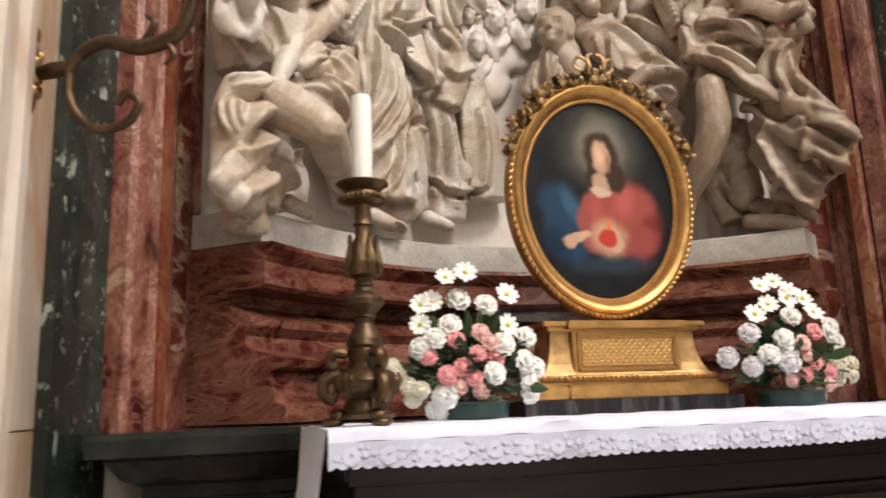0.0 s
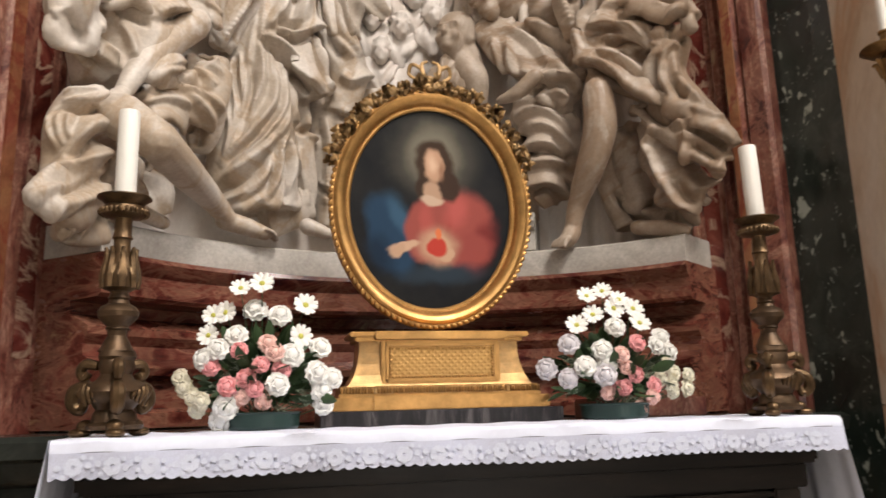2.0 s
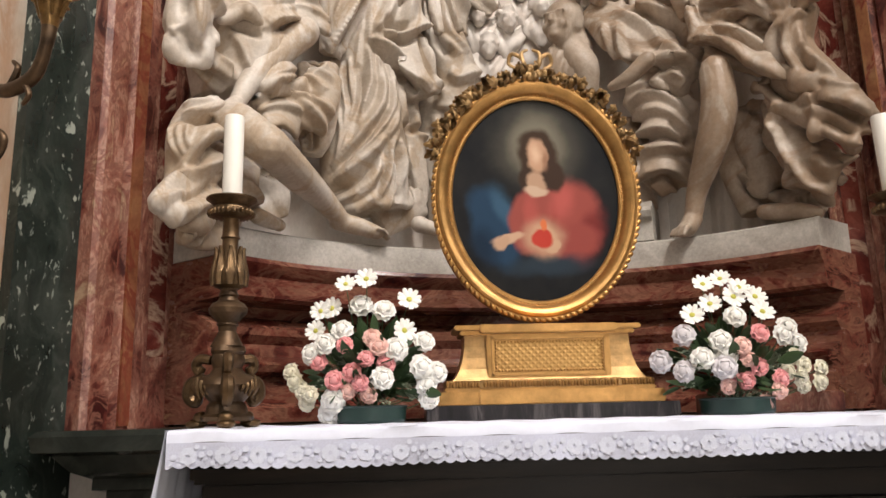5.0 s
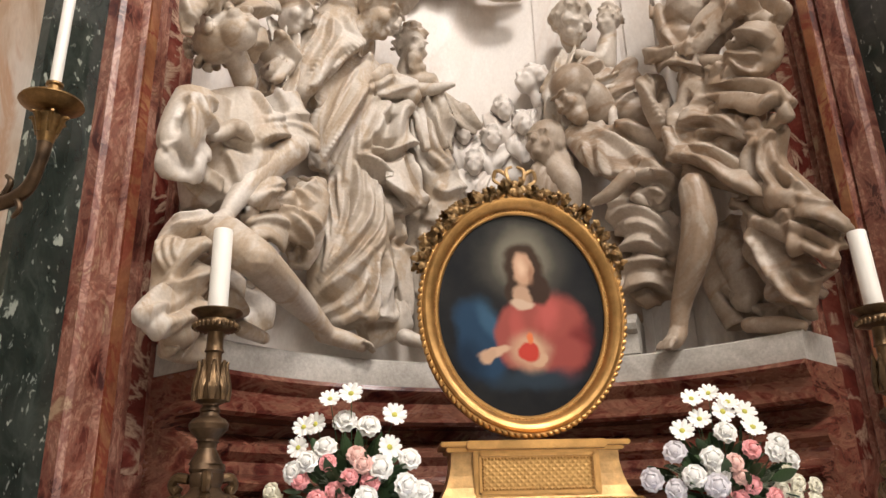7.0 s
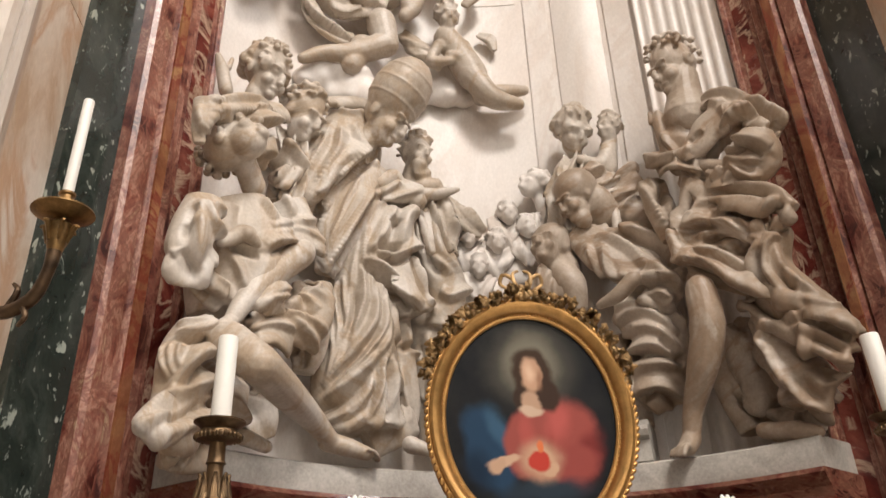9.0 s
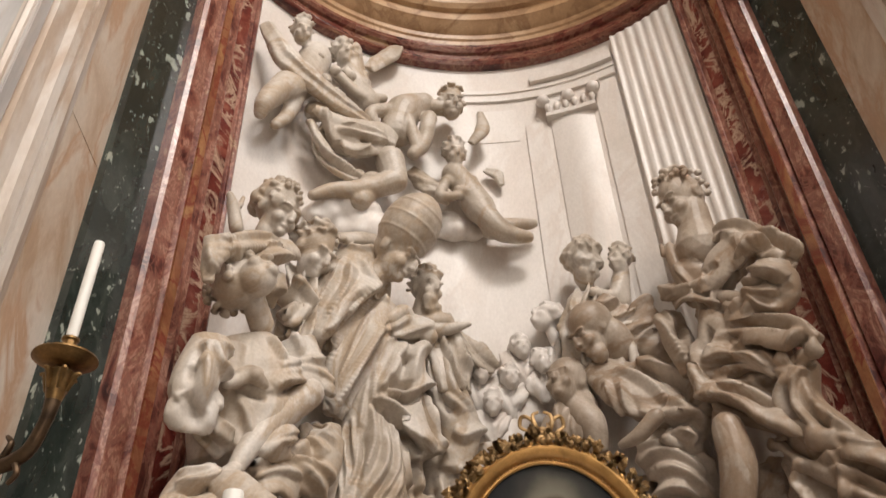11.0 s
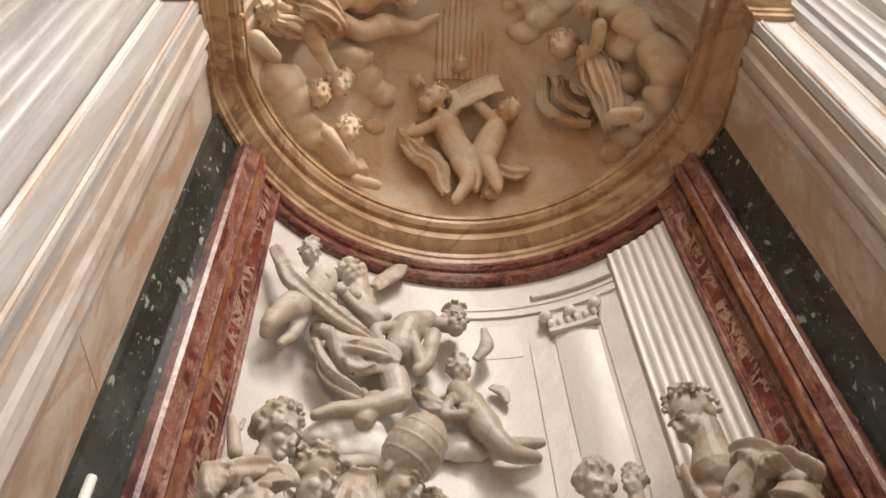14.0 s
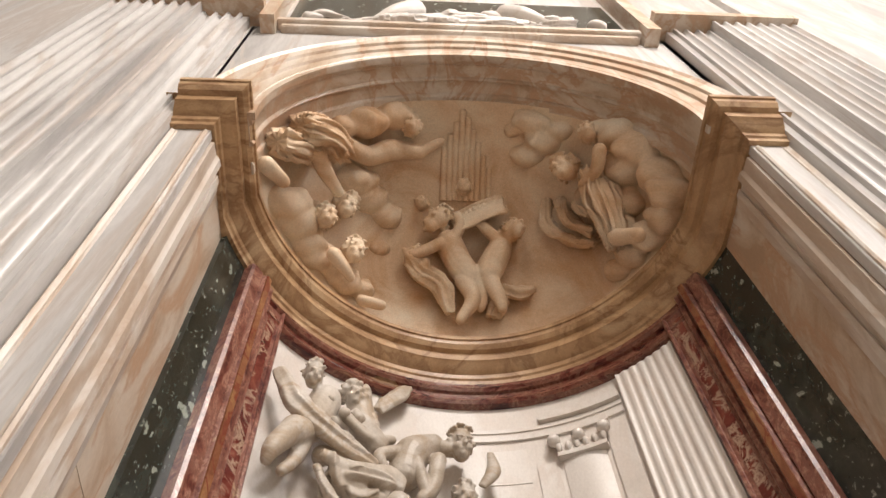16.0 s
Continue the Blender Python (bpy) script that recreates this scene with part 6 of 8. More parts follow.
statue("cloud_bank", "low white marble clouds behind the cherub heads",
       cloth=[],
       balls=[((-0.05, 4.5, 3.55), (0.16, 0.07, 0.13)), ((0.1, 4.5, 3.6), (0.15, 0.08, 0.13)), ((0.02, 4.51, 3.75), (0.17, 0.08, 0.14)),
              ((0.2, 4.5, 3.78), (0.17, 0.08, 0.14)), ((0.1, 4.51, 3.92), (0.17, 0.07, 0.13)), ((0.3, 4.48, 3.92), (0.16, 0.08, 0.13)),
              ((-0.08, 4.5, 3.9), (0.13, 0.07, 0.11)), ((0.2, 4.5, 4.06), (0.14, 0.06, 0.1)), ((0.37, 4.46, 4.05), (0.12, 0.06, 0.1))],
       seed=19, mat="relief", category="relief cloud")
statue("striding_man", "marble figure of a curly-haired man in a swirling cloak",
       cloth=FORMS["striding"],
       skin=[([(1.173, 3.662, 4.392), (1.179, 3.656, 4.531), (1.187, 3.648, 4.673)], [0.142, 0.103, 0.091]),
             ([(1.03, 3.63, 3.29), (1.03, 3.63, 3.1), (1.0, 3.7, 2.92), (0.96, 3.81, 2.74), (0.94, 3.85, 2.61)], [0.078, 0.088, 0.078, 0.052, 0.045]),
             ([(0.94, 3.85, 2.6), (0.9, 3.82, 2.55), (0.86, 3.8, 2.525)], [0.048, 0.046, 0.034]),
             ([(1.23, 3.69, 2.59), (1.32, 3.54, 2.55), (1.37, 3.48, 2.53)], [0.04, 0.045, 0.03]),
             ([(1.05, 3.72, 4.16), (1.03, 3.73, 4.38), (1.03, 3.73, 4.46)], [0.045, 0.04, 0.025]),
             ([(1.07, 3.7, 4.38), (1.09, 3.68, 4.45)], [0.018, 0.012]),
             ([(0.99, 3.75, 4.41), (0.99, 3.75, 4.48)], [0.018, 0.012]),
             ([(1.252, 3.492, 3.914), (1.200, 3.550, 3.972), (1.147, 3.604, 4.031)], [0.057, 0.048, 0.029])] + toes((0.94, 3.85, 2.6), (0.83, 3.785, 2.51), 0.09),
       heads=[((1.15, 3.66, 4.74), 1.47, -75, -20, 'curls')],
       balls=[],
       seed=21, mat='statue_brown', fig="striding", voxel=0.0072)
statue("mother_with_child", "marble group of a mother holding a small child",
       cloth=[([(0.64, 4.22, 4.43), (0.59, 4.19, 4.17), (0.61, 4.18, 3.9)], [0.11, 0.14, 0.13], 8, 0.17, 0.7),
              ([(0.83, 4.16, 4.35), (0.8, 4.13, 4.1), (0.8, 4.13, 3.88)], [0.07, 0.09, 0.08], 7, 0.18, 0.7),
              ([(0.54, 4.18, 4.29), (0.7, 4.08, 4.15), (0.86, 4.03, 4.19)], [0.04, 0.05, 0.04], 5, 0.2, 0.8)],
       skin=[([(0.65, 4.21, 4.51), (0.66, 4.19, 4.6)], [0.05, 0.05]),
             ([(0.85, 4.13, 4.5), (0.78, 4.11, 4.36), (0.65, 4.13, 4.41)], [0.06, 0.05, 0.03]),
             ([(0.86, 4.12, 4.56), (0.82, 4.14, 4.34)], [0.05, 0.07]),
             ([(0.74, 4.09, 4.15), (0.79, 4.04, 3.97), (0.79, 4.04, 3.83)], [0.035, 0.032, 0.028])],
       heads=[((0.64, 4.17, 4.64), 1.22, 20, -30, 'cap'), ((0.86, 4.1, 4.63), 0.82, -60, -5, 'putto')],
       balls=[],
       seed=23)
statue("upturned_woman", "small marble bust of a woman with upturned face",
       cloth=[([(0.43, 4.36, 4.15), (0.45, 4.33, 3.99), (0.47, 4.33, 3.84)], [0.06, 0.08, 0.07], 6, 0.16, 0.7)],
       skin=[([(0.44, 4.36, 4.19), (0.41, 4.35, 4.31)], [0.04, 0.04])],
       heads=[((0.4, 4.34, 4.34), 0.96, -60, 30, 'cap')],
       balls=[],
       seed=24, mat='relief')
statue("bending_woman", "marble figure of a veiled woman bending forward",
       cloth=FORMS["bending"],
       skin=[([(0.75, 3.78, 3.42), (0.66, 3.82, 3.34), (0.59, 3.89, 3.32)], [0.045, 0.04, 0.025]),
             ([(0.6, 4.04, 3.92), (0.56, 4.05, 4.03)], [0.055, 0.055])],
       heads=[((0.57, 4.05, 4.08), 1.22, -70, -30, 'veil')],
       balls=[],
       seed=25, mat='statue_brown', fig="bending", voxel=0.0072)
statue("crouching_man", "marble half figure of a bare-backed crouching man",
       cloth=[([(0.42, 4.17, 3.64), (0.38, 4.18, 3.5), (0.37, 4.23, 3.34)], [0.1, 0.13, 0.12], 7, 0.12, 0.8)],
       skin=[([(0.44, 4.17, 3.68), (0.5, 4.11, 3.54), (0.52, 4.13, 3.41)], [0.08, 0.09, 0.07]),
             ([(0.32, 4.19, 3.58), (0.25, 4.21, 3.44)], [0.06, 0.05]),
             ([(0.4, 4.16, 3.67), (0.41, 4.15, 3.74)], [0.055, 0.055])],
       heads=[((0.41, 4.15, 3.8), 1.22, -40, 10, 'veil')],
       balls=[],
       seed=26, mat='statue_brown')
statue("palm_bearing_putti", "pair of white marble putti carrying a long palm branch and wreath",
       cloth=[([(-1.46, 3.69, 6.37), (-1.3, 3.72, 6.05), (-1.07, 3.87, 5.91), (-0.8, 4.07, 5.84), (-0.7, 4.14, 5.79)], [0.05, 0.09, 0.085, 0.07, 0.03], 7, 0.2, 0.55),
              ([(-1.37, 3.7, 6.27), (-1.18, 3.78, 6.0), (-0.91, 3.95, 5.92)], [0.03, 0.035, 0.03], 4, 0.2, 0.8),
              ([(-0.76, 4.26, 6.59), (-0.6, 4.32, 6.84), (-0.51, 4.35, 6.99)], [0.06, 0.09, 0.05], 5, 0.12, 0.4)],
       skin=[([(-1.14, 3.99, 6.38), (-1.2, 3.92, 6.05), (-1.28, 3.79, 5.81)], [0.125, 0.125, 0.094]),
             ([(-1.29, 3.79, 5.86), (-1.38, 3.69, 5.58), (-1.41, 3.7, 5.48)], [0.094, 0.069, 0.044]),
             ([(-1.22, 3.9, 5.91), (-1.27, 3.86, 5.63), (-1.33, 3.81, 5.49)], [0.069, 0.05, 0.037]),
             ([(-0.9, 4.12, 6.55), (-0.85, 4.13, 6.24), (-0.76, 4.17, 6.1)], [0.1, 0.112, 0.1]),
             ([(-0.97, 4.01, 6.22), (-0.8, 4.09, 6.09), (-0.64, 4.18, 6.17)], [0.044, 0.044, 0.037]),
             ([(-1.11, 3.99, 5.81), (-0.99, 4.02, 5.84)], [0.075, 0.062])],
       heads=[((-1.23, 3.82, 6.46), 0.93, 25, -25, 'putto'), ((-0.93, 4.06, 6.51), 1.02, 15, -10, 'wreath')],
       balls=[((-1.09, 3.89, 6.27), 0.045),
              ((-0.99, 3.97, 6.23), 0.045),
              ((-0.87, 4.04, 6.23), 0.045),
              ((-0.79, 4.08, 6.31), 0.045),
              ((-1.04, 3.93, 6.09), 0.045),
              ((-0.77, 4.09, 6.23), 0.045),
              ((-0.91, 4.02, 6.29), 0.045)],
       seed=31, crumple=0.008)
statue("flying_angel", "white marble flying angel with drapery and crossed hands",
       cloth=FORMS["angel"],
       skin=[([(-0.55, 4.23, 5.87), (-0.49, 4.23, 6.07), (-0.34, 4.27, 6.21)], [0.125, 0.138, 0.094]),
             ([(-0.32, 4.27, 6.19), (-0.17, 4.27, 6.17)], [0.062, 0.062]),
             ([(-0.56, 4.17, 6.04), (-0.72, 4.1, 5.93), (-0.68, 4.12, 5.81)], [0.056, 0.05, 0.037]),
             ([(-0.3, 4.23, 6.02), (-0.35, 4.2, 5.73), (-0.42, 4.19, 5.62)], [0.062, 0.056, 0.05]),
             ([(-0.39, 4.19, 5.66), (-0.45, 4.16, 5.91), (-0.47, 4.15, 6.01)], [0.05, 0.04, 0.025]),
             ([(-0.59, 4.17, 5.53), (-0.55, 4.17, 5.34)], [0.106, 0.088]),
             ([(-0.55, 4.17, 5.34), (-0.78, 4.12, 5.21), (-0.96, 4.07, 5.16), (-1.08, 4.04, 5.09)], [0.088, 0.073, 0.053, 0.037]),
             ([(-0.71, 4.17, 5.31), (-0.78, 4.14, 5.13)], [0.088, 0.075])],
       heads=[((-0.13, 4.27, 6.21), 1.18, 15, -15, 'curls')],
       balls=[],
       seed=32, fig="angel", voxel=0.0075)
statue("reclining_putto", "white marble reclining putto with small wings",
       cloth=[([(-0.45, 4.32, 5.56), (-0.32, 4.29, 5.4), (-0.16, 4.31, 5.29)], [0.05, 0.07, 0.05], 6, 0.2, 0.7),
              ([(0.12, 4.46, 5.72), (0.2, 4.45, 5.66), (0.23, 4.45, 5.55)], [0.03, 0.06, 0.03], 5, 0.15, 0.4)],
       skin=[([(-0.13, 4.33, 5.55), (-0.05, 4.34, 5.42), (0.04, 4.34, 5.24)], [0.094, 0.106, 0.112]),
             ([(-0.19, 4.29, 5.45), (-0.24, 4.26, 5.29), (-0.11, 4.26, 5.29)], [0.044, 0.037, 0.031]),
             ([(-0.01, 4.3, 5.47), (0.02, 4.28, 5.34), (-0.12, 4.25, 5.34)], [0.044, 0.037, 0.031]),
             ([(0.03, 4.32, 5.22), (0.17, 4.31, 5.02), (0.34, 4.31, 4.97)], [0.094, 0.075, 0.044]),
             ([(0.11, 4.38, 5.09), (0.26, 4.36, 5.11), (0.4, 4.36, 5.13)], [0.075, 0.056, 0.037])],
       heads=[((-0.12, 4.29, 5.71), 0.97, 10, -15, 'putto')],
       balls=[],
       seed=33, crumple=0.01)
statue("cloud_bank", "soft white marble clouds carved under the angels",
       cloth=[],
       skin=[],
       heads=[],
       balls=[((-1.03, 4.16, 5.05), (0.13, 0.06999999999999999, 0.1)),
              ((-0.89, 4.2, 5.13), (0.169, 0.091, 0.13)),
              ((-0.74, 4.25, 5.0), (0.195, 0.105, 0.15)),
              ((-0.59, 4.35, 5.06), (0.13, 0.06999999999999999, 0.1)),
              ((-0.31, 4.44, 5.16), (0.13, 0.06999999999999999, 0.1)),
              ((-0.16, 4.45, 5.15), (0.14300000000000002, 0.077, 0.11)),
              ((0.0, 4.48, 5.15), (0.10400000000000001, 0.055999999999999994, 0.08)),
              ((-0.92, 4.24, 4.97), (0.11699999999999999, 0.063, 0.09)),
              ((-0.39, 4.45, 5.04), (0.11699999999999999, 0.063, 0.09))],
       seed=34, mat='relief', category='relief cloud')
statue("music_putti", "pair of ochre stucco putti holding up a music board",
       cloth=[([(-0.51, 3.87, 8.53), (-0.4, 4.03, 8.36), (-0.2, 4.14, 8.23), (-0.13, 4.27, 7.98)], [0.09, 0.12, 0.1, 0.05], 7, 0.3, 0.6),
              ([(0.41, 4.16, 8.28), (0.56, 4.13, 8.19), (0.7, 4.1, 8.2)], [0.06, 0.11, 0.05], 6, 0.3, 0.5),
              ([(-0.09, 3.75, 8.85), (0.2, 3.61, 8.92), (0.43, 3.55, 8.94)], [0.2, 0.24, 0.2], 2, 0.02, 0.15),
              ([(-0.45, 3.89, 8.5), (-0.32, 4.06, 8.31), (-0.15, 4.18, 8.1)], [0.04, 0.05, 0.04], 5, 0.2, 0.7),
              ([(0.25, 4.14, 8.36), (0.35, 4.22, 8.17), (0.28, 4.31, 8.0)], [0.07, 0.11, 0.07], 6, 0.3, 0.6)],
       skin=[([(-0.12, 3.88, 8.67), (-0.03, 4.0, 8.49), (0.07, 4.07, 8.34)], [0.14, 0.14, 0.133]),
             ([(-0.2, 3.84, 8.6), (-0.4, 3.88, 8.48), (-0.51, 3.89, 8.44)], [0.063, 0.056, 0.042]),
             ([(-0.09, 3.84, 8.65), (-0.01, 3.72, 8.74), (-0.04, 3.63, 8.81)], [0.063, 0.056, 0.042]),
             ([(0.02, 4.08, 8.3), (0.09, 4.16, 8.07), (-0.03, 4.26, 7.87)], [0.098, 0.077, 0.049]),
             ([(0.13, 4.05, 8.35), (0.18, 4.2, 8.13), (0.17, 4.23, 8.03)], [0.098, 0.07, 0.042]),
             ([(0.39, 3.89, 8.6), (0.3, 4.0, 8.45), (0.26, 4.04, 8.34)], [0.126, 0.14, 0.126]),
             ([(0.36, 3.82, 8.63), (0.22, 3.71, 8.73), (0.16, 3.68, 8.77)], [0.063, 0.056, 0.042]),
             ([(0.25, 4.05, 8.31), (0.33, 4.12, 8.11), (0.37, 4.18, 7.96)], [0.098, 0.077, 0.049])],
       heads=[((-0.25, 3.67, 8.76), 1.23, -120, 20, 'putto'), ((0.51, 3.71, 8.65), 1.23, 30, 10, 'putto'), ((0.03, 3.45, 9.09), 0.99, 0, 0, 'putto'), ((-0.4, 3.59, 8.97), 0.83, 0, 0, 'putto')],
       balls=[],
       seed=41, mat='stucco', crumple=0.02, voxel=0.0105)
statue("cloud_angel", "ochre stucco angel seated among clouds with hanging legs",
       cloth=[([(-1.49, 2.54, 8.24), (-1.32, 2.69, 8.43), (-1.19, 2.91, 8.58)], [0.15, 0.21, 0.16], 8, 0.32, 0.7),
              ([(-1.64, 2.55, 7.91), (-1.53, 2.69, 8.15), (-1.37, 2.86, 8.37)], [0.11, 0.13, 0.09], 7, 0.32, 0.8)],
       skin=[([(-1.36, 2.8, 8.29), (-1.27, 3.02, 8.31), (-1.18, 3.21, 8.37)], [0.084, 0.07, 0.049]),
             ([(-1.63, 2.51, 7.32), (-1.55, 2.76, 7.58)], [0.07, 0.056]),
             ([(-1.15, 2.91, 8.81), (-0.94, 3.06, 8.9), (-0.73, 3.04, 9.02), (-0.44, 3.1, 9.12)], [0.084, 0.098, 0.112, 0.07]),
             ([(-0.44, 3.1, 9.12), (-0.22, 3.01, 9.21)], [0.063, 0.042])],
       heads=[((-0.52, 2.84, 9.14), 1.16, 0, -10, 'putto'), ((-1.13, 3.41, 8.48), 1.3, 40, -20, 'curls')],
       balls=[((-1.0, 2.77, 9.05), (0.22999999999999998, 0.16000000000000003, 0.18000000000000002)),
              ((-0.73, 2.76, 9.2), (0.207, 0.144, 0.162)),
              ((-1.21, 2.78, 8.9), (0.184, 0.128, 0.14400000000000002)),
              ((-1.11, 3.31, 8.86), (0.22999999999999998, 0.16000000000000003, 0.18000000000000002)),
              ((-0.94, 3.5, 8.88), (0.207, 0.144, 0.162)),
              ((-0.77, 3.68, 8.86), (0.184, 0.128, 0.14400000000000002))],
       seed=42, mat='stucco', crumple=0.036, fold_size=0.08, voxel=0.0105)
statue("cherub_cloud", "ochre stucco cherubs leaning out of clouds",
       cloth=[],
       skin=[([(-1.19, 3.58, 7.86), (-1.11, 3.65, 7.79), (-1.04, 3.76, 7.77)], [0.07, 0.056, 0.042]),
             ([(-0.95, 4.06, 7.87), (-0.77, 4.13, 7.9)], [0.056, 0.049])],
       heads=[((-1.28, 3.33, 8.09), 1.16, 30, -10, 'putto'), ((-1.03, 3.66, 8.06), 1.19, 40, -20, 'putto')],
       balls=[((-1.65, 3.21, 8.1), (0.22999999999999998, 0.16000000000000003, 0.18000000000000002)),
              ((-1.56, 3.37, 8.09), (0.22999999999999998, 0.16000000000000003, 0.18000000000000002)),
              ((-1.43, 3.42, 8.3), (0.161, 0.11200000000000002, 0.12600000000000003)),
              ((-1.46, 3.57, 8.04), (0.184, 0.128, 0.14400000000000002)),
              ((-1.36, 3.7, 8.02), (0.1725, 0.12, 0.135)),
              ((-1.22, 3.83, 8.09), (0.1725, 0.12, 0.135)),
              ((-1.11, 3.96, 8.01), (0.161, 0.11200000000000002, 0.12600000000000003)),
              ((-0.96, 4.08, 8.06), (0.13799999999999998, 0.096, 0.108)),
              ((-0.82, 3.92, 8.6), (0.11499999999999999, 0.08000000000000002, 0.09000000000000001))],
       seed=43, mat='stucco', crumple=0.01)
statue("winged_angel", "ochre stucco winged angel beside heavy clouds",
       cloth=[([(1.17, 3.04, 8.65), (1.25, 3.18, 8.44), (1.35, 3.38, 8.13), (1.36, 3.53, 7.98)], [0.11, 0.15, 0.15, 0.09], 8, 0.32, 0.8),
              ([(1.16, 3.24, 8.58), (1.11, 3.35, 8.55), (1.18, 3.41, 8.43)], [0.05, 0.07, 0.04], 6, 0.2, 0.7),
              ([(0.85, 3.46, 8.9), (0.87, 3.68, 8.7), (1.06, 3.71, 8.48), (1.26, 3.65, 8.31)], [0.05, 0.09, 0.09, 0.05], 9, 0.16, 0.35),
              ([(0.95, 3.43, 8.83), (1.06, 3.56, 8.6), (1.24, 3.56, 8.37)], [0.05, 0.1, 0.06], 9, 0.16, 0.35)],
       skin=[([(1.22, 2.79, 8.53), (1.2, 2.96, 8.47), (1.1, 3.14, 8.53)], [0.07, 0.063, 0.042]),
             ([(1.34, 3.41, 7.98), (1.46, 3.26, 7.75)], [0.084, 0.07])],
       heads=[((0.97, 3.08, 8.75), 1.45, -60, -10, 'curls'), ((1.14, 2.7, 8.75), 1.01, -30, 0, 'curls')],
       balls=[((1.46, 2.7, 8.69), (0.22999999999999998, 0.16000000000000003, 0.18000000000000002)),
              ((1.58, 2.77, 8.52), (0.253, 0.17600000000000002, 0.198)),
              ((1.33, 2.7, 8.84), (0.161, 0.11200000000000002, 0.12600000000000003)),
              ((1.52, 2.98, 8.55), (0.22999999999999998, 0.16000000000000003, 0.18000000000000002)),
              ((1.72, 2.88, 8.19), (0.22999999999999998, 0.16000000000000003, 0.18000000000000002)),
              ((1.77, 2.95, 7.98), (0.22999999999999998, 0.16000000000000003, 0.18000000000000002)),
              ((1.52, 3.25, 8.37), (0.184, 0.128, 0.14400000000000002)),
              ((1.63, 3.37, 7.92), (0.184, 0.128, 0.14400000000000002)),
              ((1.73, 3.17, 7.86), (0.184, 0.128, 0.14400000000000002)),
              ((1.52, 3.58, 7.97), (0.161, 0.11200000000000002, 0.12600000000000003)),
              ((1.4, 3.77, 7.98), (0.13799999999999998, 0.096, 0.108)),
              ((0.68, 2.78, 9.23), (0.184, 0.128, 0.14400000000000002)),
              ((0.8, 2.96, 9.15), (0.184, 0.128, 0.14400000000000002)),
              ((0.65, 3.12, 9.18), (0.1725, 0.12, 0.135)),
              ((0.52, 2.89, 9.28), (0.11499999999999999, 0.08000000000000002, 0.09000000000000001)),
              ((0.95, 2.82, 9.12), (0.13799999999999998, 0.096, 0.108))],
       seed=44, mat='stucco', crumple=0.036, fold_size=0.08, voxel=0.0105)

# ---- carved architecture on the niche wall ----
def arc_slab(bm, p0, p1, d, z0, z1, n=6):
    """A slab on the niche wall between two angles, d thick."""
    prism(bm, [on_arc(p0 + (p1 - p0) * i / n, RN - d) for i in range(n + 1)] + [on_arc(p1 - (p1 - p0) * i / n, RN + 0.02) for i in range(n + 1)], z0, z1)


relief_temple = thing("carved_temple_front", "white marble carved temple front with column and fluted pilaster", "relief", 0, 0, 0)
bm = bmesh.new()
out = [on_arc(18.2 + 9.2 * i / 16, RN - 0.012 - 0.034 * math.sin(math.pi * i / 16)) for i in range(17)] + [on_arc(27.4, RN + 0.02), on_arc(18.2, RN + 0.02)]
prism(bm, out, 2.5, 6.2)
part("column_shaft", bm, "relief", relief_temple, smooth=True, angle=50)
bm = bmesh.new()
arc_slab(bm, 12.6, 17.2, 0.014, 2.5, 6.2), arc_slab(bm, 28.6, 33.6, 0.014, 2.5, 6.45)
part("pier", bm, "relief", relief_temple)
bm = bmesh.new()
arc_slab(bm, 16.4, 30.0, 0.085, 6.42, 6.48), arc_slab(bm, 17.4, 28.4, 0.075, 6.20, 6.24), arc_slab(bm, 17.8, 28.0, 0.06, 6.24, 6.42)
for p in (17.2, 22.8, 28.6):
    for r in (0.055, 0.035, 0.018):
        x_, y_ = on_arc(p, RN - 0.08)
        bmesh.ops.create_uvsphere(bm, u_segments=10, v_segments=6, radius=r, matrix=Matrix.Translation((x_, y_ - (0.055 - r) * 0.6, 6.36)))
for p in range(18, 29, 2):
    x_, y_ = on_arc(p, RN - 0.07)
    ball(bm, (x_, y_, 6.29), (0.03, 0.03, 0.05), sub=1)
part("capital", bm, "relief", relief_temple, smooth=True)
bm = bmesh.new()
arc_slab(bm, -2, 33.8, 0.022, 6.50, 6.56, 12), arc_slab(bm, -2, 33.8, 0.012, 6.60, 6.64, 12), arc_slab(bm, 15, 33.8, 0.045, 6.66, 6.74, 8), arc_slab(bm, 2, 11, 0.006, 6.05, 6.40)
part("entablature", bm, "relief", relief_temple)
for k in range(7):
    bm = bmesh.new()
    a, w = 34.6 + k * 2.15, 2.15
    prism(bm, [on_arc(a, RN - 0.05), on_arc(a + 0.35, RN - 0.05)] + [on_arc(a + 0.35 + 1.45 * j / 6, RN - 0.05 + 0.012 * math.sin(math.pi * j / 6)) for j in range(1, 6)] + [on_arc(a + 1.8, RN - 0.05), on_arc(a + w, RN - 0.05), on_arc(a + w, RN + 0.02), on_arc(a, RN + 0.02)], 2.5, 6.88)
    part("flute", bm, "relief", relief_temple, smooth=True, angle=40)

# deep red inlay panels of the frame
for s in (-1, 1):
    bm = bmesh.new()
    arc_slab(bm, s * 54.6, s * 52.2, 0.074, 1.95, 7.0)
    structure(part("frame_inlay", bm, "red_deep"), "deep red marble inlay strip in the frame", "inlay")
    bm = bmesh.new()
    arc_slab(bm, s * 59.9, s * 58.4, 0.152, 1.66, 7.19)
    structure(part("frame_roll", bm, "red_gold"), "ochre veined marble roll of the frame", "moulding")

# organ pipes modelled on the half dome
organ = thing("carved_organ", "ochre stucco organ pipes in low relief on the half dome", "relief", 0, 0, 0)


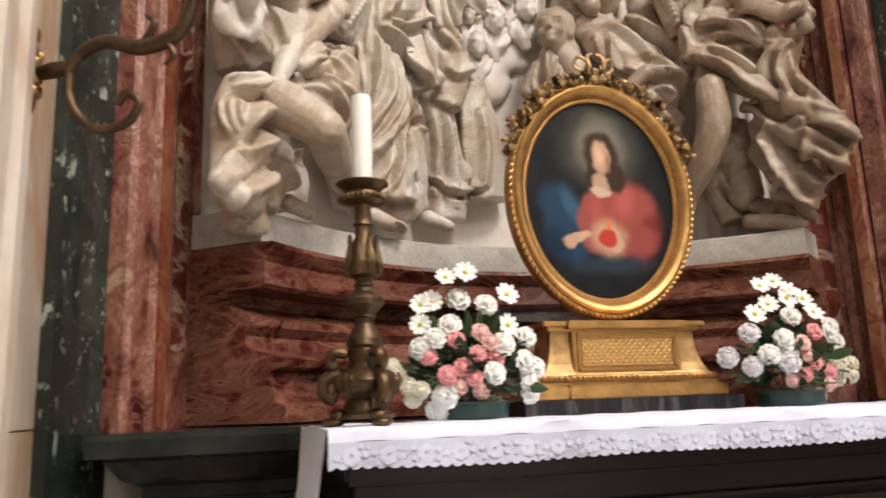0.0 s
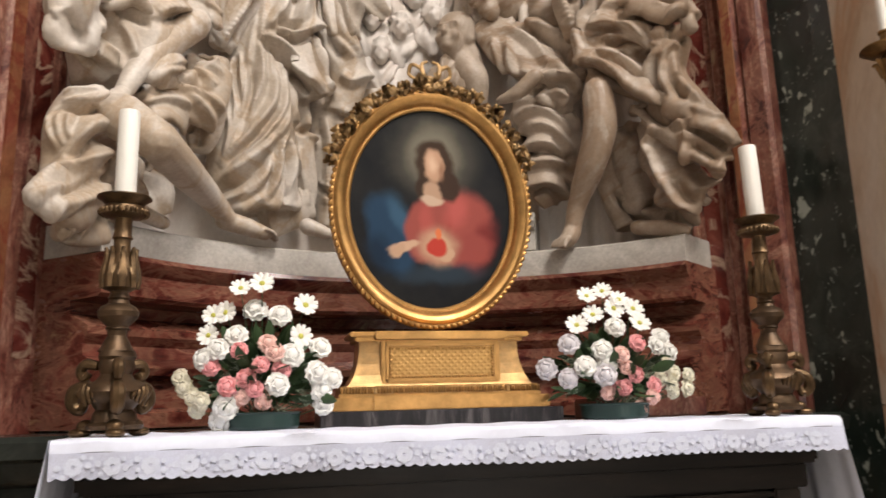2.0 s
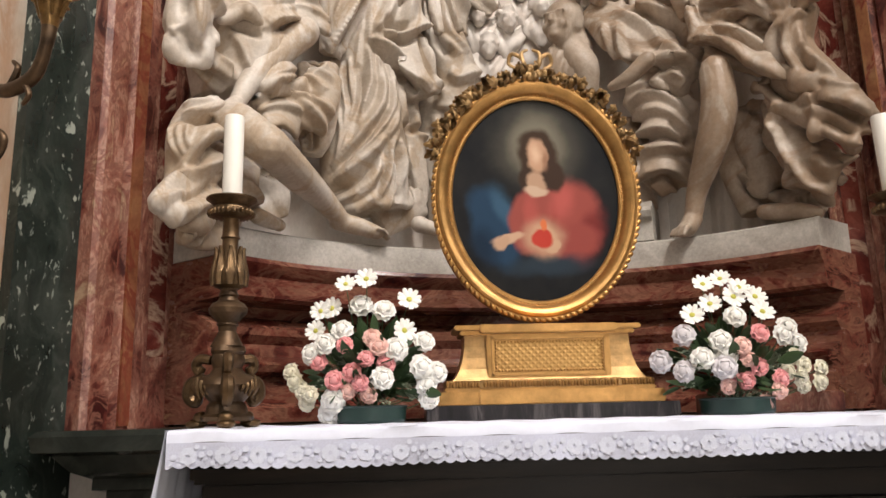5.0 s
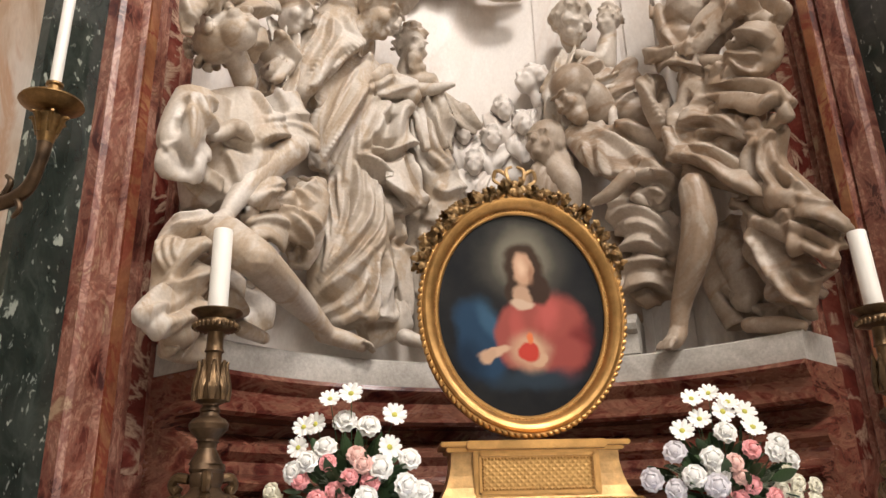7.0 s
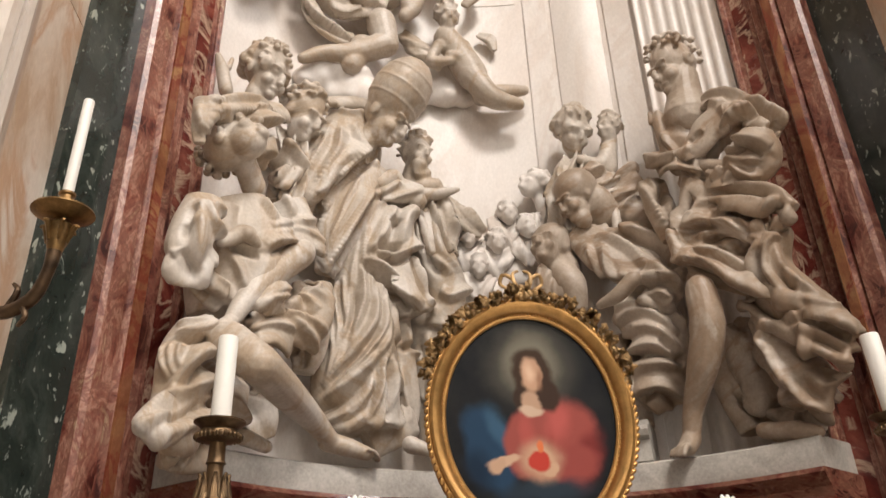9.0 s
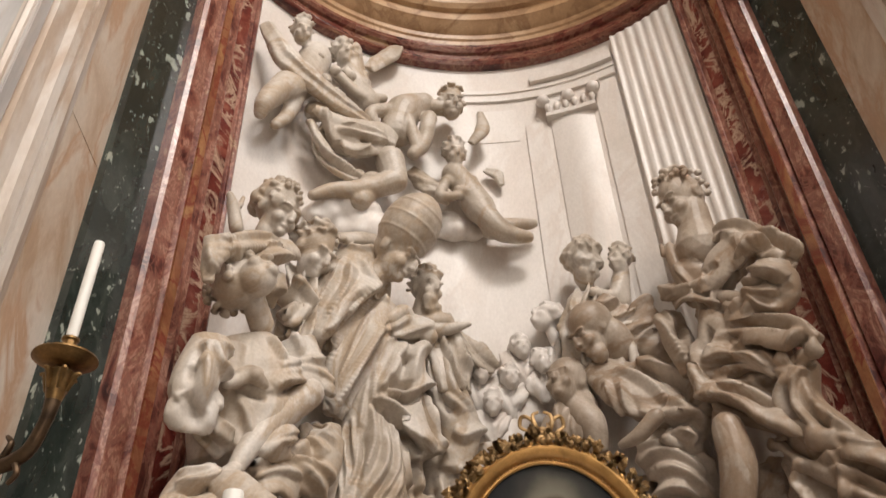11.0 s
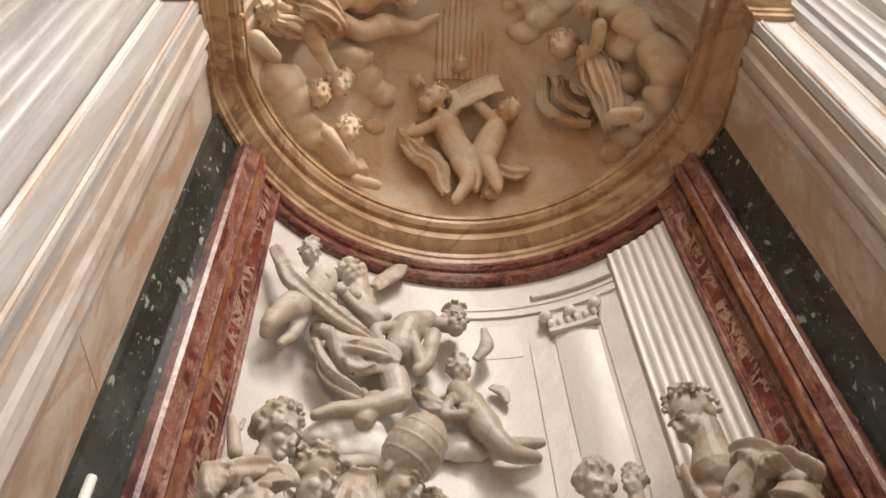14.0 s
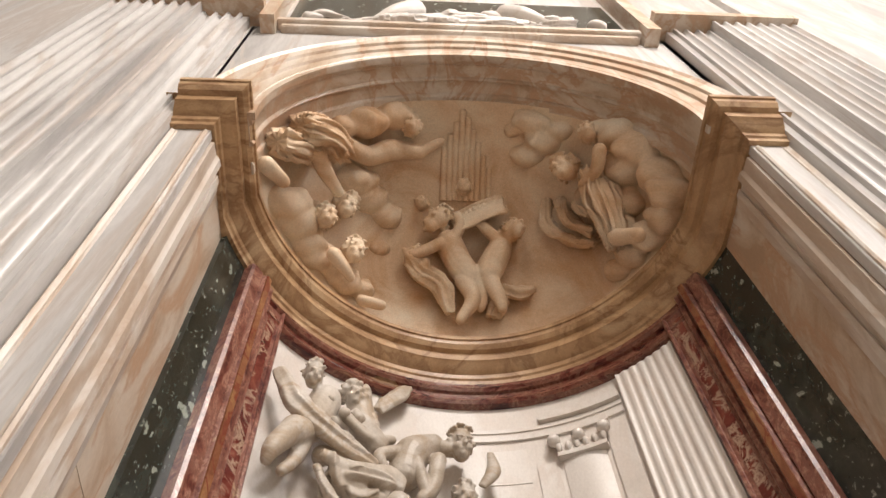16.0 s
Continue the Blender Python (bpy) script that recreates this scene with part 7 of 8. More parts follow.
def on_dome(x, el, d):
    k = math.sqrt(max(0.0, 1 - (x / DOME_R) ** 2))
    t = radians(el)
    return Vector((CX + x, DOME_Y + (1.85 * k - d) * math.cos(t), 7.55 + ((DOME_R - 0.1) * k - d) * math.sin(t)))


PIPE_X, PIPE_STEP, PIPE_LO, PIPE_HI = -0.2, 0.058, 58, 88
for k in range(9):
    x = PIPE_X + k * PIPE_STEP
    hi_el = PIPE_HI - abs(k - 3.2) * 4.0
    bm = bmesh.new()
    tube(bm, [on_dome(x, PIPE_LO + (hi_el - PIPE_LO) * j / 5, 0.012) for j in range(6)], [0.036, 0.034, 0.033, 0.032, 0.031, 0.030], 14, 10)
    part("organ_pipe", bm, "stucco", organ, smooth=True)

# upper relief over the arch: trophies in dull white marble
statue("upper_relief_garland", "white marble garland and drapery of the upper relief",
       cloth=[([(-1.4, 2.16, 10.42), (-0.6, 2.1, 10.40), (0.3, 2.1, 10.46), (1.2, 2.16, 10.42)], [0.05, 0.09, 0.08, 0.05], 5, 0.2, 0.8),
              ([(-0.25, 2.14, 10.65), (-0.1, 2.1, 10.48), (0.2, 2.12, 10.6), (0.45, 2.1, 10.5)], [0.07, 0.1, 0.09, 0.05], 5, 0.2, 0.8),
              ([(0.75, 2.14, 10.6), (1.0, 2.1, 10.5), (1.3, 2.12, 10.62)], [0.06, 0.1, 0.06], 5, 0.2, 0.8),
              ([(-1.75, 2.16, 10.45), (-1.5, 2.1, 10.55), (-1.2, 2.14, 10.45)], [0.04, 0.07, 0.04], 4, 0.2, 0.8)],
       skin=[([(-0.9, 2.12, 10.45), (-0.7, 2.06, 10.62), (-0.5, 2.1, 10.9)], [0.07, 0.1, 0.14]), ([(0.55, 2.1, 10.85), (0.72, 2.04, 10.6), (1.0, 2.1, 10.5)], [0.14, 0.1, 0.05])],
       balls=[((0.05, 2.1, 10.55), (0.14, 0.08, 0.1)), ((0.35, 2.1, 10.75), (0.12, 0.08, 0.08)), ((-0.1, 2.1, 10.75), (0.1, 0.08, 0.1)), ((1.5, 2.1, 10.48), (0.12, 0.08, 0.07)), ((-1.6, 2.1, 10.42), (0.1, 0.08, 0.06))],
       seed=51, mat="relief", category="relief")

# ---- altar cloth ----
CL, CR, CF, CB = AL - 0.012, AR + 0.012, AF - 0.012, 2.98
cloth = thing("altar_cloth", "white linen altar cloth with a lace border on the altar", "altar cloth", 0.03, 2.7, AT)
rows = []
prof = [(CB, 0.0), (2.85, 0.0), (2.7, 0.0), (2.55, 0.0), (CF + 0.02, 0.0), (CF + 0.004, -0.003), (CF - 0.002, -0.012), (CF - 0.003, -0.036)]
bm = bmesh.new()
for i in range(121):
    x = CL + (CR - CL) * i / 120
    wave = 0.006 * math.sin(x * 9) + 0.004 * math.sin(x * 23 + 1)
    rows.append([(x - 0.03, y + (wave if dz < -0.01 else 0) - 2.7, 0.006 + dz + 0.002 * math.sin(x * 31 + y * 9)) for y, dz in prof])
grid_faces(bm, rows, flip=True)
part("linen_top", bm, "cloth", cloth, smooth=True, angle=80)
bm = bmesh.new()
rows = []
for i in range(481):
    x = CL + (CR - CL) * i / 480
    wave = 0.006 * math.sin(x * 9) + 0.004 * math.sin(x * 23 + 1)
    sc = 0.008 * abs(math.sin(x * math.pi / 0.034)) + 0.004 * math.sin(x * 7)
    rows.append([(x - 0.03, CF - 0.0045 + wave * (1 + k) - 2.7, -0.030 - k * (0.066 + sc)) for k in (0, 0.25, 0.5, 0.75, 1)])
grid_faces(bm, rows, flip=True)
lace = part("lace_border", bm, "lace", cloth, "translucent white floral lace border", smooth=True)
for s, xe in ((-1, CL), (1, CR)):
    bm = bmesh.new()
    rows = []
    for i in range(41):
        y = CF + (CB - CF) * i / 40
        u = i / 40
        drop = 0.50 - 0.05 * u
        rows.append([(xe - 0.03 + s * (0.004 + k * 0.09 * (1 - 0.6 * u) + k * (0.016 * math.sin(y * 38) + 0.01 * math.sin(y * 71))), y - 2.7 - k * 0.03 * (1 - u), 0.005 - 0.01 * min(1, k * 20) - k * drop) for k in (0, 0.03, 0.1, 0.25, 0.45, 0.7, 1)])
    grid_faces(bm, rows, flip=(s < 0))
    part("side_drop", bm, "cloth", cloth, smooth=True)
motif = bpy.data.meshes.new("lace_flower")
bm = bmesh.new()
for k in range(7):
    a = k * math.tau / 7
    bmesh.ops.create_circle(bm, cap_ends=True, segments=8, radius=0.0105, matrix=Matrix.Translation((0.015 * math.cos(a), -0.0004 * k, 0.015 * math.sin(a))) @ pose(0, 0, 0, 90, 0, 0))
for dx, dz, r in ((-0.034, 0.006, 0.009), (-0.026, -0.014, 0.007), (0.034, -0.004, 0.009), (0.027, 0.014, 0.007), (0.045, 0.008, 0.005), (-0.045, -0.006, 0.005)):
    bmesh.ops.create_circle(bm, cap_ends=True, segments=7, radius=r, matrix=Matrix.Translation((dx * 1.08, -0.0035 - dx * 0.01, dz * 1.3)) @ pose(0, 0, 0, 90, 0, 0))
bm.to_mesh(motif)
bm.free()
motif.materials.append(M["lace_thread"])
x, k = CL + 0.06, 0
while x < CR - 0.04:
    ob = new("lace_flower", motif)
    ob.parent = cloth
    wave = 0.006 * math.sin(x * 9) + 0.004 * math.sin(x * 23 + 1)
    ob.location = (x - 0.03, CF - 0.0062 + wave * 1.5 - 2.7, -0.066)
    ob.rotation_euler = (0, (k % 3 - 1) * 0.25, math.atan(0.054 * math.cos(x * 9) + 0.09 * math.cos(x * 23 + 1)))
    x, k = x + 0.098, k + 1

# ---- gilded stand and oval picture ----
bm = bmesh.new()
box(bm, -0.44, 0.44, 2.865, 3.14, AT + 0.004, 1.706, 0.003)
tagged(part("marble_foot_slab", bm, "striated"), "striated dark grey marble slab on the altar cloth", "slab")
stand = thing("gilded_stand", "gilded wooden stand with a lattice panel on a marble slab", "picture stand", 0, 3.0, 1.707)


def st(name, x0, x1, y0, y1, z0, z1, mat="gold", bev=0.004, label=""):
    b_ = bmesh.new()
    box(b_, x0, x1, y0 - 3.0, y1 - 3.0, z0 - 1.707, z1 - 1.707, bev)
    return part(name, b_, mat, stand, label)


st("base_board", -0.405, 0.405, 2.905, 3.1, 1.707, 1.752)
st("base_step", -0.375, 0.375, 2.915, 3.1, 1.752, 1.766)
st("base_step", -0.255, 0.255, 2.895, 2.96, 1.707, 1.756)
bm = bmesh.new()
prof = [(0.345, 1.79), (0.335, 1.80), (0.318, 1.83), (0.305, 1.87), (0.298, 1.91), (0.298, 1.95)]
loops = []
for hw, z in prof:
    dy = (hw - 0.298) * 0.6
    loops.append([(-hw, 2.945 - dy - 3.0, z - 1.707), (hw, 2.945 - dy - 3.0, z - 1.707), (hw, 0.09, z - 1.707), (-hw, 0.09, z - 1.707)])
vs = grid_faces(bm, loops, close_v=True)
bm.faces.new(vs[-1])
part("body", bm, "gold_dull", stand, "worn dull gilding")
st("centre_block", -0.222, 0.222, 2.922, 2.96, 1.79, 1.95, "gold")
st("top_cornice", -0.315, 0.315, 2.925, 3.1, 1.950, 1.966, "gold")
st("top_cornice", -0.335, 0.335, 2.91, 3.11, 1.966, 1.984, "gold")
st("top_cornice", -0.245, 0.245, 2.895, 2.94, 1.955, 1.985, "gold")
for x0, x1, z0, z1 in ((-0.205, 0.205, 1.932, 1.942), (-0.205, 0.205, 1.806, 1.816), (-0.205, -0.195, 1.806, 1.942), (0.195, 0.205, 1.806, 1.942)):
    st("panel_rim", x0, x1, 2.914, 2.926, z0, z1, "gold", 0.002)
st("lattice_panel", -0.19, 0.19, 2.9185, 2.93, 1.818, 1.93, "lattice", 0.0)
bead = bpy.data.meshes.new("bead")
bm = bmesh.new()
bmesh.ops.create_icosphere(bm, subdivisions=1, radius=0.0045)
bm.to_mesh(bead)
bm.free()
bead.materials.append(M["gold"])


def place_bead(x, y, z, parent, name="bead"):
    ob = new(name, bead)
    ob.parent = parent
    ob.location = (x, y, z)


for k in range(34):
    x = -0.19 + 0.38 * k / 33
    place_bead(x, 2.913 - 3.0, 1.925 - 1.707, stand), place_bead(x, 2.913 - 3.0, 1.823 - 1.707, stand)
for k in range(1, 9):
    z = 1.823 + 0.102 * k / 9
    place_bead(-0.19, 2.913 - 3.0, z - 1.707, stand), place_bead(0.19, 2.913 - 3.0, z - 1.707, stand)
leaf_mesh = bpy.data.meshes.new("carved_leaf")
bm = bmesh.new()
ball(bm, (-0.004, 0, 0), (0.007, 0.006, 0.013), (0, 0, 0), 1), ball(bm, (0.007, 0, 0), (0.004, 0.006, 0.013), (0, 0, 0), 1)
bm.to_mesh(leaf_mesh)
bm.free()
leaf_mesh.materials.append(M["gold"])
for k in range(34):
    x = -0.36 + 0.72 * k / 33
    ob = new("carved_leaf", leaf_mesh)
    ob.parent = stand
    ob.location = (x, (2.915 if abs(x) > 0.25 else 2.902) - 3.0, 1.777 - 1.707)
st("carved_strip", -0.368, 0.368, 2.922, 3.1, 1.764, 1.792, "gold_dull", 0.003)
st("carved_strip", -0.25, 0.25, 2.908, 2.95, 1.764, 1.792, "gold_dull", 0.003)

OZ, OY, OA, OB = 2.483, 3.03, 0.333, 0.412
picture = thing("oval_picture", "oval painting of a robed figure in a carved gilded frame", "framed picture", 0, OY, OZ)


def oval_sweep(bm, prof, n=96):
    rows = []
    for i in range(n):
        a = math.tau * i / n
        c, s_ = math.cos(a), math.sin(a)
        nx, nz = c * OB, s_ * OA
        ln = math.hypot(nx, nz)
        rows.append([(OA * c + nx / ln * d, y, OB * s_ + nz / ln * d) for d, y in prof])
    grid_faces(bm, rows, True, True)
    bmesh.ops.recalc_face_normals(bm, faces=bm.faces)


bm = bmesh.new()
oval_sweep(bm, [(-0.012, 0.012), (-0.012, -0.004), (-0.006, -0.010), (0.004, -0.010), (0.008, -0.020), (0.016, -0.032), (0.028, -0.040), (0.040, -0.043), (0.049, -0.038), (0.053, -0.030), (0.058, -0.030), (0.064, -0.022), (0.066, -0.010), (0.066, 0.03), (-0.012, 0.03)])
frame_ob = part("frame_moulding_oval", bm, "gold", picture, "burnished gilded oval moulding", smooth=True, angle=30)
bm = bmesh.new()
bmesh.ops.create_circle(bm, cap_ends=True, segments=96, radius=1.0, matrix=pose(0, 0.004, 0, 90, 0, 0) @ Matrix.Diagonal((OA, OB, 1, 1)))
part("canvas", bm, "painting", picture, "dark varnished painted canvas")
rope = bpy.data.meshes.new("rope_twist")
bm = bmesh.new()
ball(bm, (0, 0, 0), (0.009, 0.009, 0.015), (0, 28, 0), 2)
bm.to_mesh(rope)
bm.free()
rope.materials.append(M["gold"])
for k in range(108):
    a = math.tau * k / 108
    nx, nz = math.cos(a) * OB, math.sin(a) * OA
    ln = math.hypot(nx, nz)
    ob = new("rope_twist", rope)
    ob.parent = picture
    ob.location = (OA * math.cos(a) + nx / ln * 0.062, -0.024, OB * math.sin(a) + nz / ln * 0.062)
    ob.rotation_euler = (0, -math.atan2(nz, nx), 0)
for k in range(150):
    a = math.tau * k / 150
    nx, nz = math.cos(a) * OB, math.sin(a) * OA
    ln = math.hypot(nx, nz)
    place_bead(OA * math.cos(a) + nx / ln * 0.003, -0.013, OB * math.sin(a) + nz / ln * 0.003, picture)
# laurel garland along the top and ribbon bow
vine = bpy.data.meshes.new("garland_leaf")
bm = bmesh.new()
rows = []
for i in range(7):
    u = i / 6
    w = 0.017 * math.sin(math.pi * min(1, u * 0.92 + 0.06)) * (1 + 0.25 * math.cos(u * 14))
    rows.append([(v * w, -0.012 * math.sin(math.pi * u) + 0.006 * abs(v) + 0.004, u * 0.05) for v in (-1, -0.5, 0, 0.5, 1)])
grid_faces(bm, rows)
bmesh.ops.solidify(bm, geom=list(bm.faces), thickness=0.003)
bm.to_mesh(vine)
bm.free()
vine.materials.append(M["garland"])
rg = random.Random(5)
for k in range(210):
    a = radians(20 + 140 * (k + 0.5) / 210)
    lay = k % 3
    nx, nz = math.cos(a) * OB, math.sin(a) * OA
    ln = math.hypot(nx, nz)
    d = 0.052 + 0.016 * lay + rg.uniform(-0.006, 0.006)
    ob = new("garland_leaf", vine)
    ob.parent = picture
    ob.location = (OA * math.cos(a) + nx / ln * d, -0.03 + rg.uniform(-0.02, 0.012), OB * math.sin(a) + nz / ln * d)
    ob.rotation_euler = (rg.uniform(-0.7, 0.5), math.atan2(nx, nz) + rg.uniform(-1.2, 1.2), rg.uniform(-0.8, 0.8))
    q = rg.uniform(0.65, 1.1)
    ob.scale = (q, q, q)
for s in (-1, 1):
    for ps in ([(0, -0.02, 0.50), (s * 0.04, -0.04, 0.56), (s * 0.075, -0.03, 0.58), (s * 0.085, -0.02, 0.545), (s * 0.06, -0.03, 0.52), (s * 0.02, -0.02, 0.50)],
               [(0, -0.02, 0.50), (s * 0.03, -0.05, 0.53), (s * 0.035, -0.04, 0.58), (s * 0.01, -0.03, 0.60)]):
        bm = bmesh.new()
        tube(bm, ps, [0.006, 0.009, 0.008, 0.007, 0.006], 28, 10, 0.4)
        part("ribbon_loop", bm, "garland", picture, smooth=True)
bm = bmesh.new()
for k in range(14):
    a = k * 0.9
    ball(bm, (0.025 * math.cos(a) * (0.4 + 0.6 * (k % 2)), -0.035, 0.50 + 0.022 * math.sin(a)), (0.014, 0.012, 0.016), (0, 20 * k, 0), 2)
part("ribbon_knot", bm, "garland", picture, smooth=True)


# ---- candlesticks and candles ----
def candlestick(x, y, turn):
    cs = thing("candlestick", "tall tarnished bronze altar candlestick with scrolled tripod base", "candlestick", 0, 0, 0, "altar candlesticks")
    b_ = bmesh.new()
    lathe(b_, [(0.0, 0.0), (0.075, 0.0), (0.078, 0.012), (0.062, 0.022), (0.058, 0.045), (0.05, 0.055), (0.062, 0.07), (0.085, 0.085), (0.092, 0.105), (0.082, 0.125), (0.052, 0.14), (0.042, 0.155), (0.046, 0.165), (0.050, 0.18), (0.046, 0.195), (0.052, 0.205), (0.048, 0.222), (0, 0.222)], 36, (0, 0, 0.02), 3, 0.10)
    part("tripod_base", b_, "bronze", cs, smooth=True)
    for k in range(3):
        a = radians(120 * k + 30)
        c, s_ = math.cos(a), math.sin(a)
        b_ = bmesh.new()
        tube(b_, [(c * 0.05, s_ * 0.05, 0.20), (c * 0.085, s_ * 0.085, 0.205), (c * 0.10, s_ * 0.10, 0.185), (c * 0.088, s_ * 0.088, 0.165), (c * 0.075, s_ * 0.075, 0.18)], [0.014, 0.016, 0.015, 0.012, 0.010], 22, 8)
        tube(b_, [(c * 0.07, s_ * 0.07, 0.15), (c * 0.112, s_ * 0.112, 0.13), (c * 0.118, s_ * 0.118, 0.095), (c * 0.095, s_ * 0.095, 0.075), (c * 0.08, s_ * 0.08, 0.10)], [0.015, 0.02, 0.02, 0.016, 0.012], 22, 8)
        part("scroll", b_, "old_brass", cs, smooth=True)
        b_ = bmesh.new()
        ball(b_, (c * 0.092, s_ * 0.092, 0.012), (0.034, 0.028, 0.014), (0, 0, math.degrees(a)), 2)
        ball(b_, (c * 0.075, s_ * 0.075, 0.03), (0.026, 0.024, 0.02), (0, 0, math.degrees(a)), 2)
        part("foot", b_, "old_brass", cs, smooth=True)
        for j in range(7):
            b_ = bmesh.new()
            t = a + radians(60) + (j - 3) * 0.17
            r = 0.094 - abs(j - 3) * 0.002
            tube(b_, [(r * math.cos(t), r * math.sin(t), 0.145 - abs(j - 3) * 0.008), (r * 1.03 * math.cos(t), r * 1.03 * math.sin(t), 0.12), (r * 0.9 * math.cos(t), r * 0.9 * math.sin(t), 0.085 + abs(j - 3) * 0.006)], [0.006, 0.008, 0.004], 9, 6)
            part("shell_lobe", b_, "old_brass", cs, smooth=True)
    b_ = bmesh.new()
    lathe(b_, [(0.050, 0.24), (0.044, 0.25), (0.034, 0.27), (0.026, 0.285), (0.028, 0.30), (0.034, 0.305), (0.030, 0.312), (0.042, 0.325), (0.056, 0.34), (0.058, 0.355), (0.048, 0.37), (0.032, 0.378), (0.026, 0.39), (0.031, 0.395), (0.024, 0.41), (0.030, 0.42)], 28)
    part("baluster", b_, "bronze", cs, smooth=True, angle=30)
    b_ = bmesh.new()
    lathe(b_, [(0.030, 0.415), (0.046, 0.425), (0.048, 0.44), (0.040, 0.49), (0.030, 0.525), (0.024, 0.54), (0.024, 0.57), (0.030, 0.575), (0.026, 0.585), (0.024, 0.63), (0.030, 0.645)], 28)
    part("stem", b_, "old_brass", cs, smooth=True, angle=30)
    for k in range(8):
        a = math.tau * k / 8
        b_ = bmesh.new()
        for o, z1, w in ((-0.2, 0.505, 0.006), (-0.1, 0.53, 0.008), (0, 0.545, 0.009), (0.1, 0.53, 0.008), (0.2, 0.505, 0.006)):
            t = a + o
            tube(b_, [(0.047 * math.cos(a + o * 0.5), 0.047 * math.sin(a + o * 0.5), 0.425), (0.050 * math.cos(t), 0.050 * math.sin(t), 0.46), (0.040 * math.cos(t), 0.040 * math.sin(t), z1 - 0.02), (0.044 * math.cos(t), 0.044 * math.sin(t), z1)], [w, w, w * 0.8, w * 0.5], 10, 6)
        part("acanthus_leaf", b_, "old_brass", cs, smooth=True)
    b_ = bmesh.new()
    lathe(b_, [(0.03, 0.635), (0.050, 0.640), (0.066, 0.648), (0.060, 0.668), (0.052, 0.675), (0.066, 0.69), (0.078, 0.697), (0.078, 0.701), (0.060, 0.696), (0.03, 0.694)], 36)
    part("drip_pan", b_, "old_brass", cs, smooth=True, angle=30)
    b_ = bmesh.new()
    for k in range(28):
        a = math.tau * k / 28
        ball(b_, (0.067 * math.cos(a), 0.067 * math.sin(a), 0.653), (0.008, 0.008, 0.011), (0, 0, 0), 1)
    part("gadroon_ring", b_, "old_brass", cs, smooth=True)
    return cs


first = candlestick(0, 0, 0)
first.matrix_basis = pose(-1.05, 2.565, AT + 0.006, 0, 0, 15)
copy_thing(first, pose(1.105, 2.56, AT + 0.006, 0, 0, 75))


def candle(x, y, z, r, h, name, label, lean=0.0):
    b_ = bmesh.new()
    lathe(b_, [(0, 0), (r, 0), (r, h - 0.006), (r * 0.93, h), (r * 0.5, h - 0.006), (0, h - 0.008)], 28)
    tube(b_, [(0, 0, h - 0.01), (0.001, 0, h), (0.003, 0, h + 0.008)], [0.0012, 0.0012, 0.001], 5, 6)
    ob = tagged(part(name, b_, "wax", smooth=True, angle=30), label, "candle")
    ob.matrix_basis = pose(x, y, z, 0, lean, 0)
    return ob


candle(-1.05, 2.565, AT + 0.699, 0.031, 0.283, "altar_candle", "thick white altar candle on a bronze candlestick")
candle(1.105, 2.56, AT + 0.699, 0.031, 0.283, "altar_candle", "thick white altar candle on a bronze candlestick", -1.5)


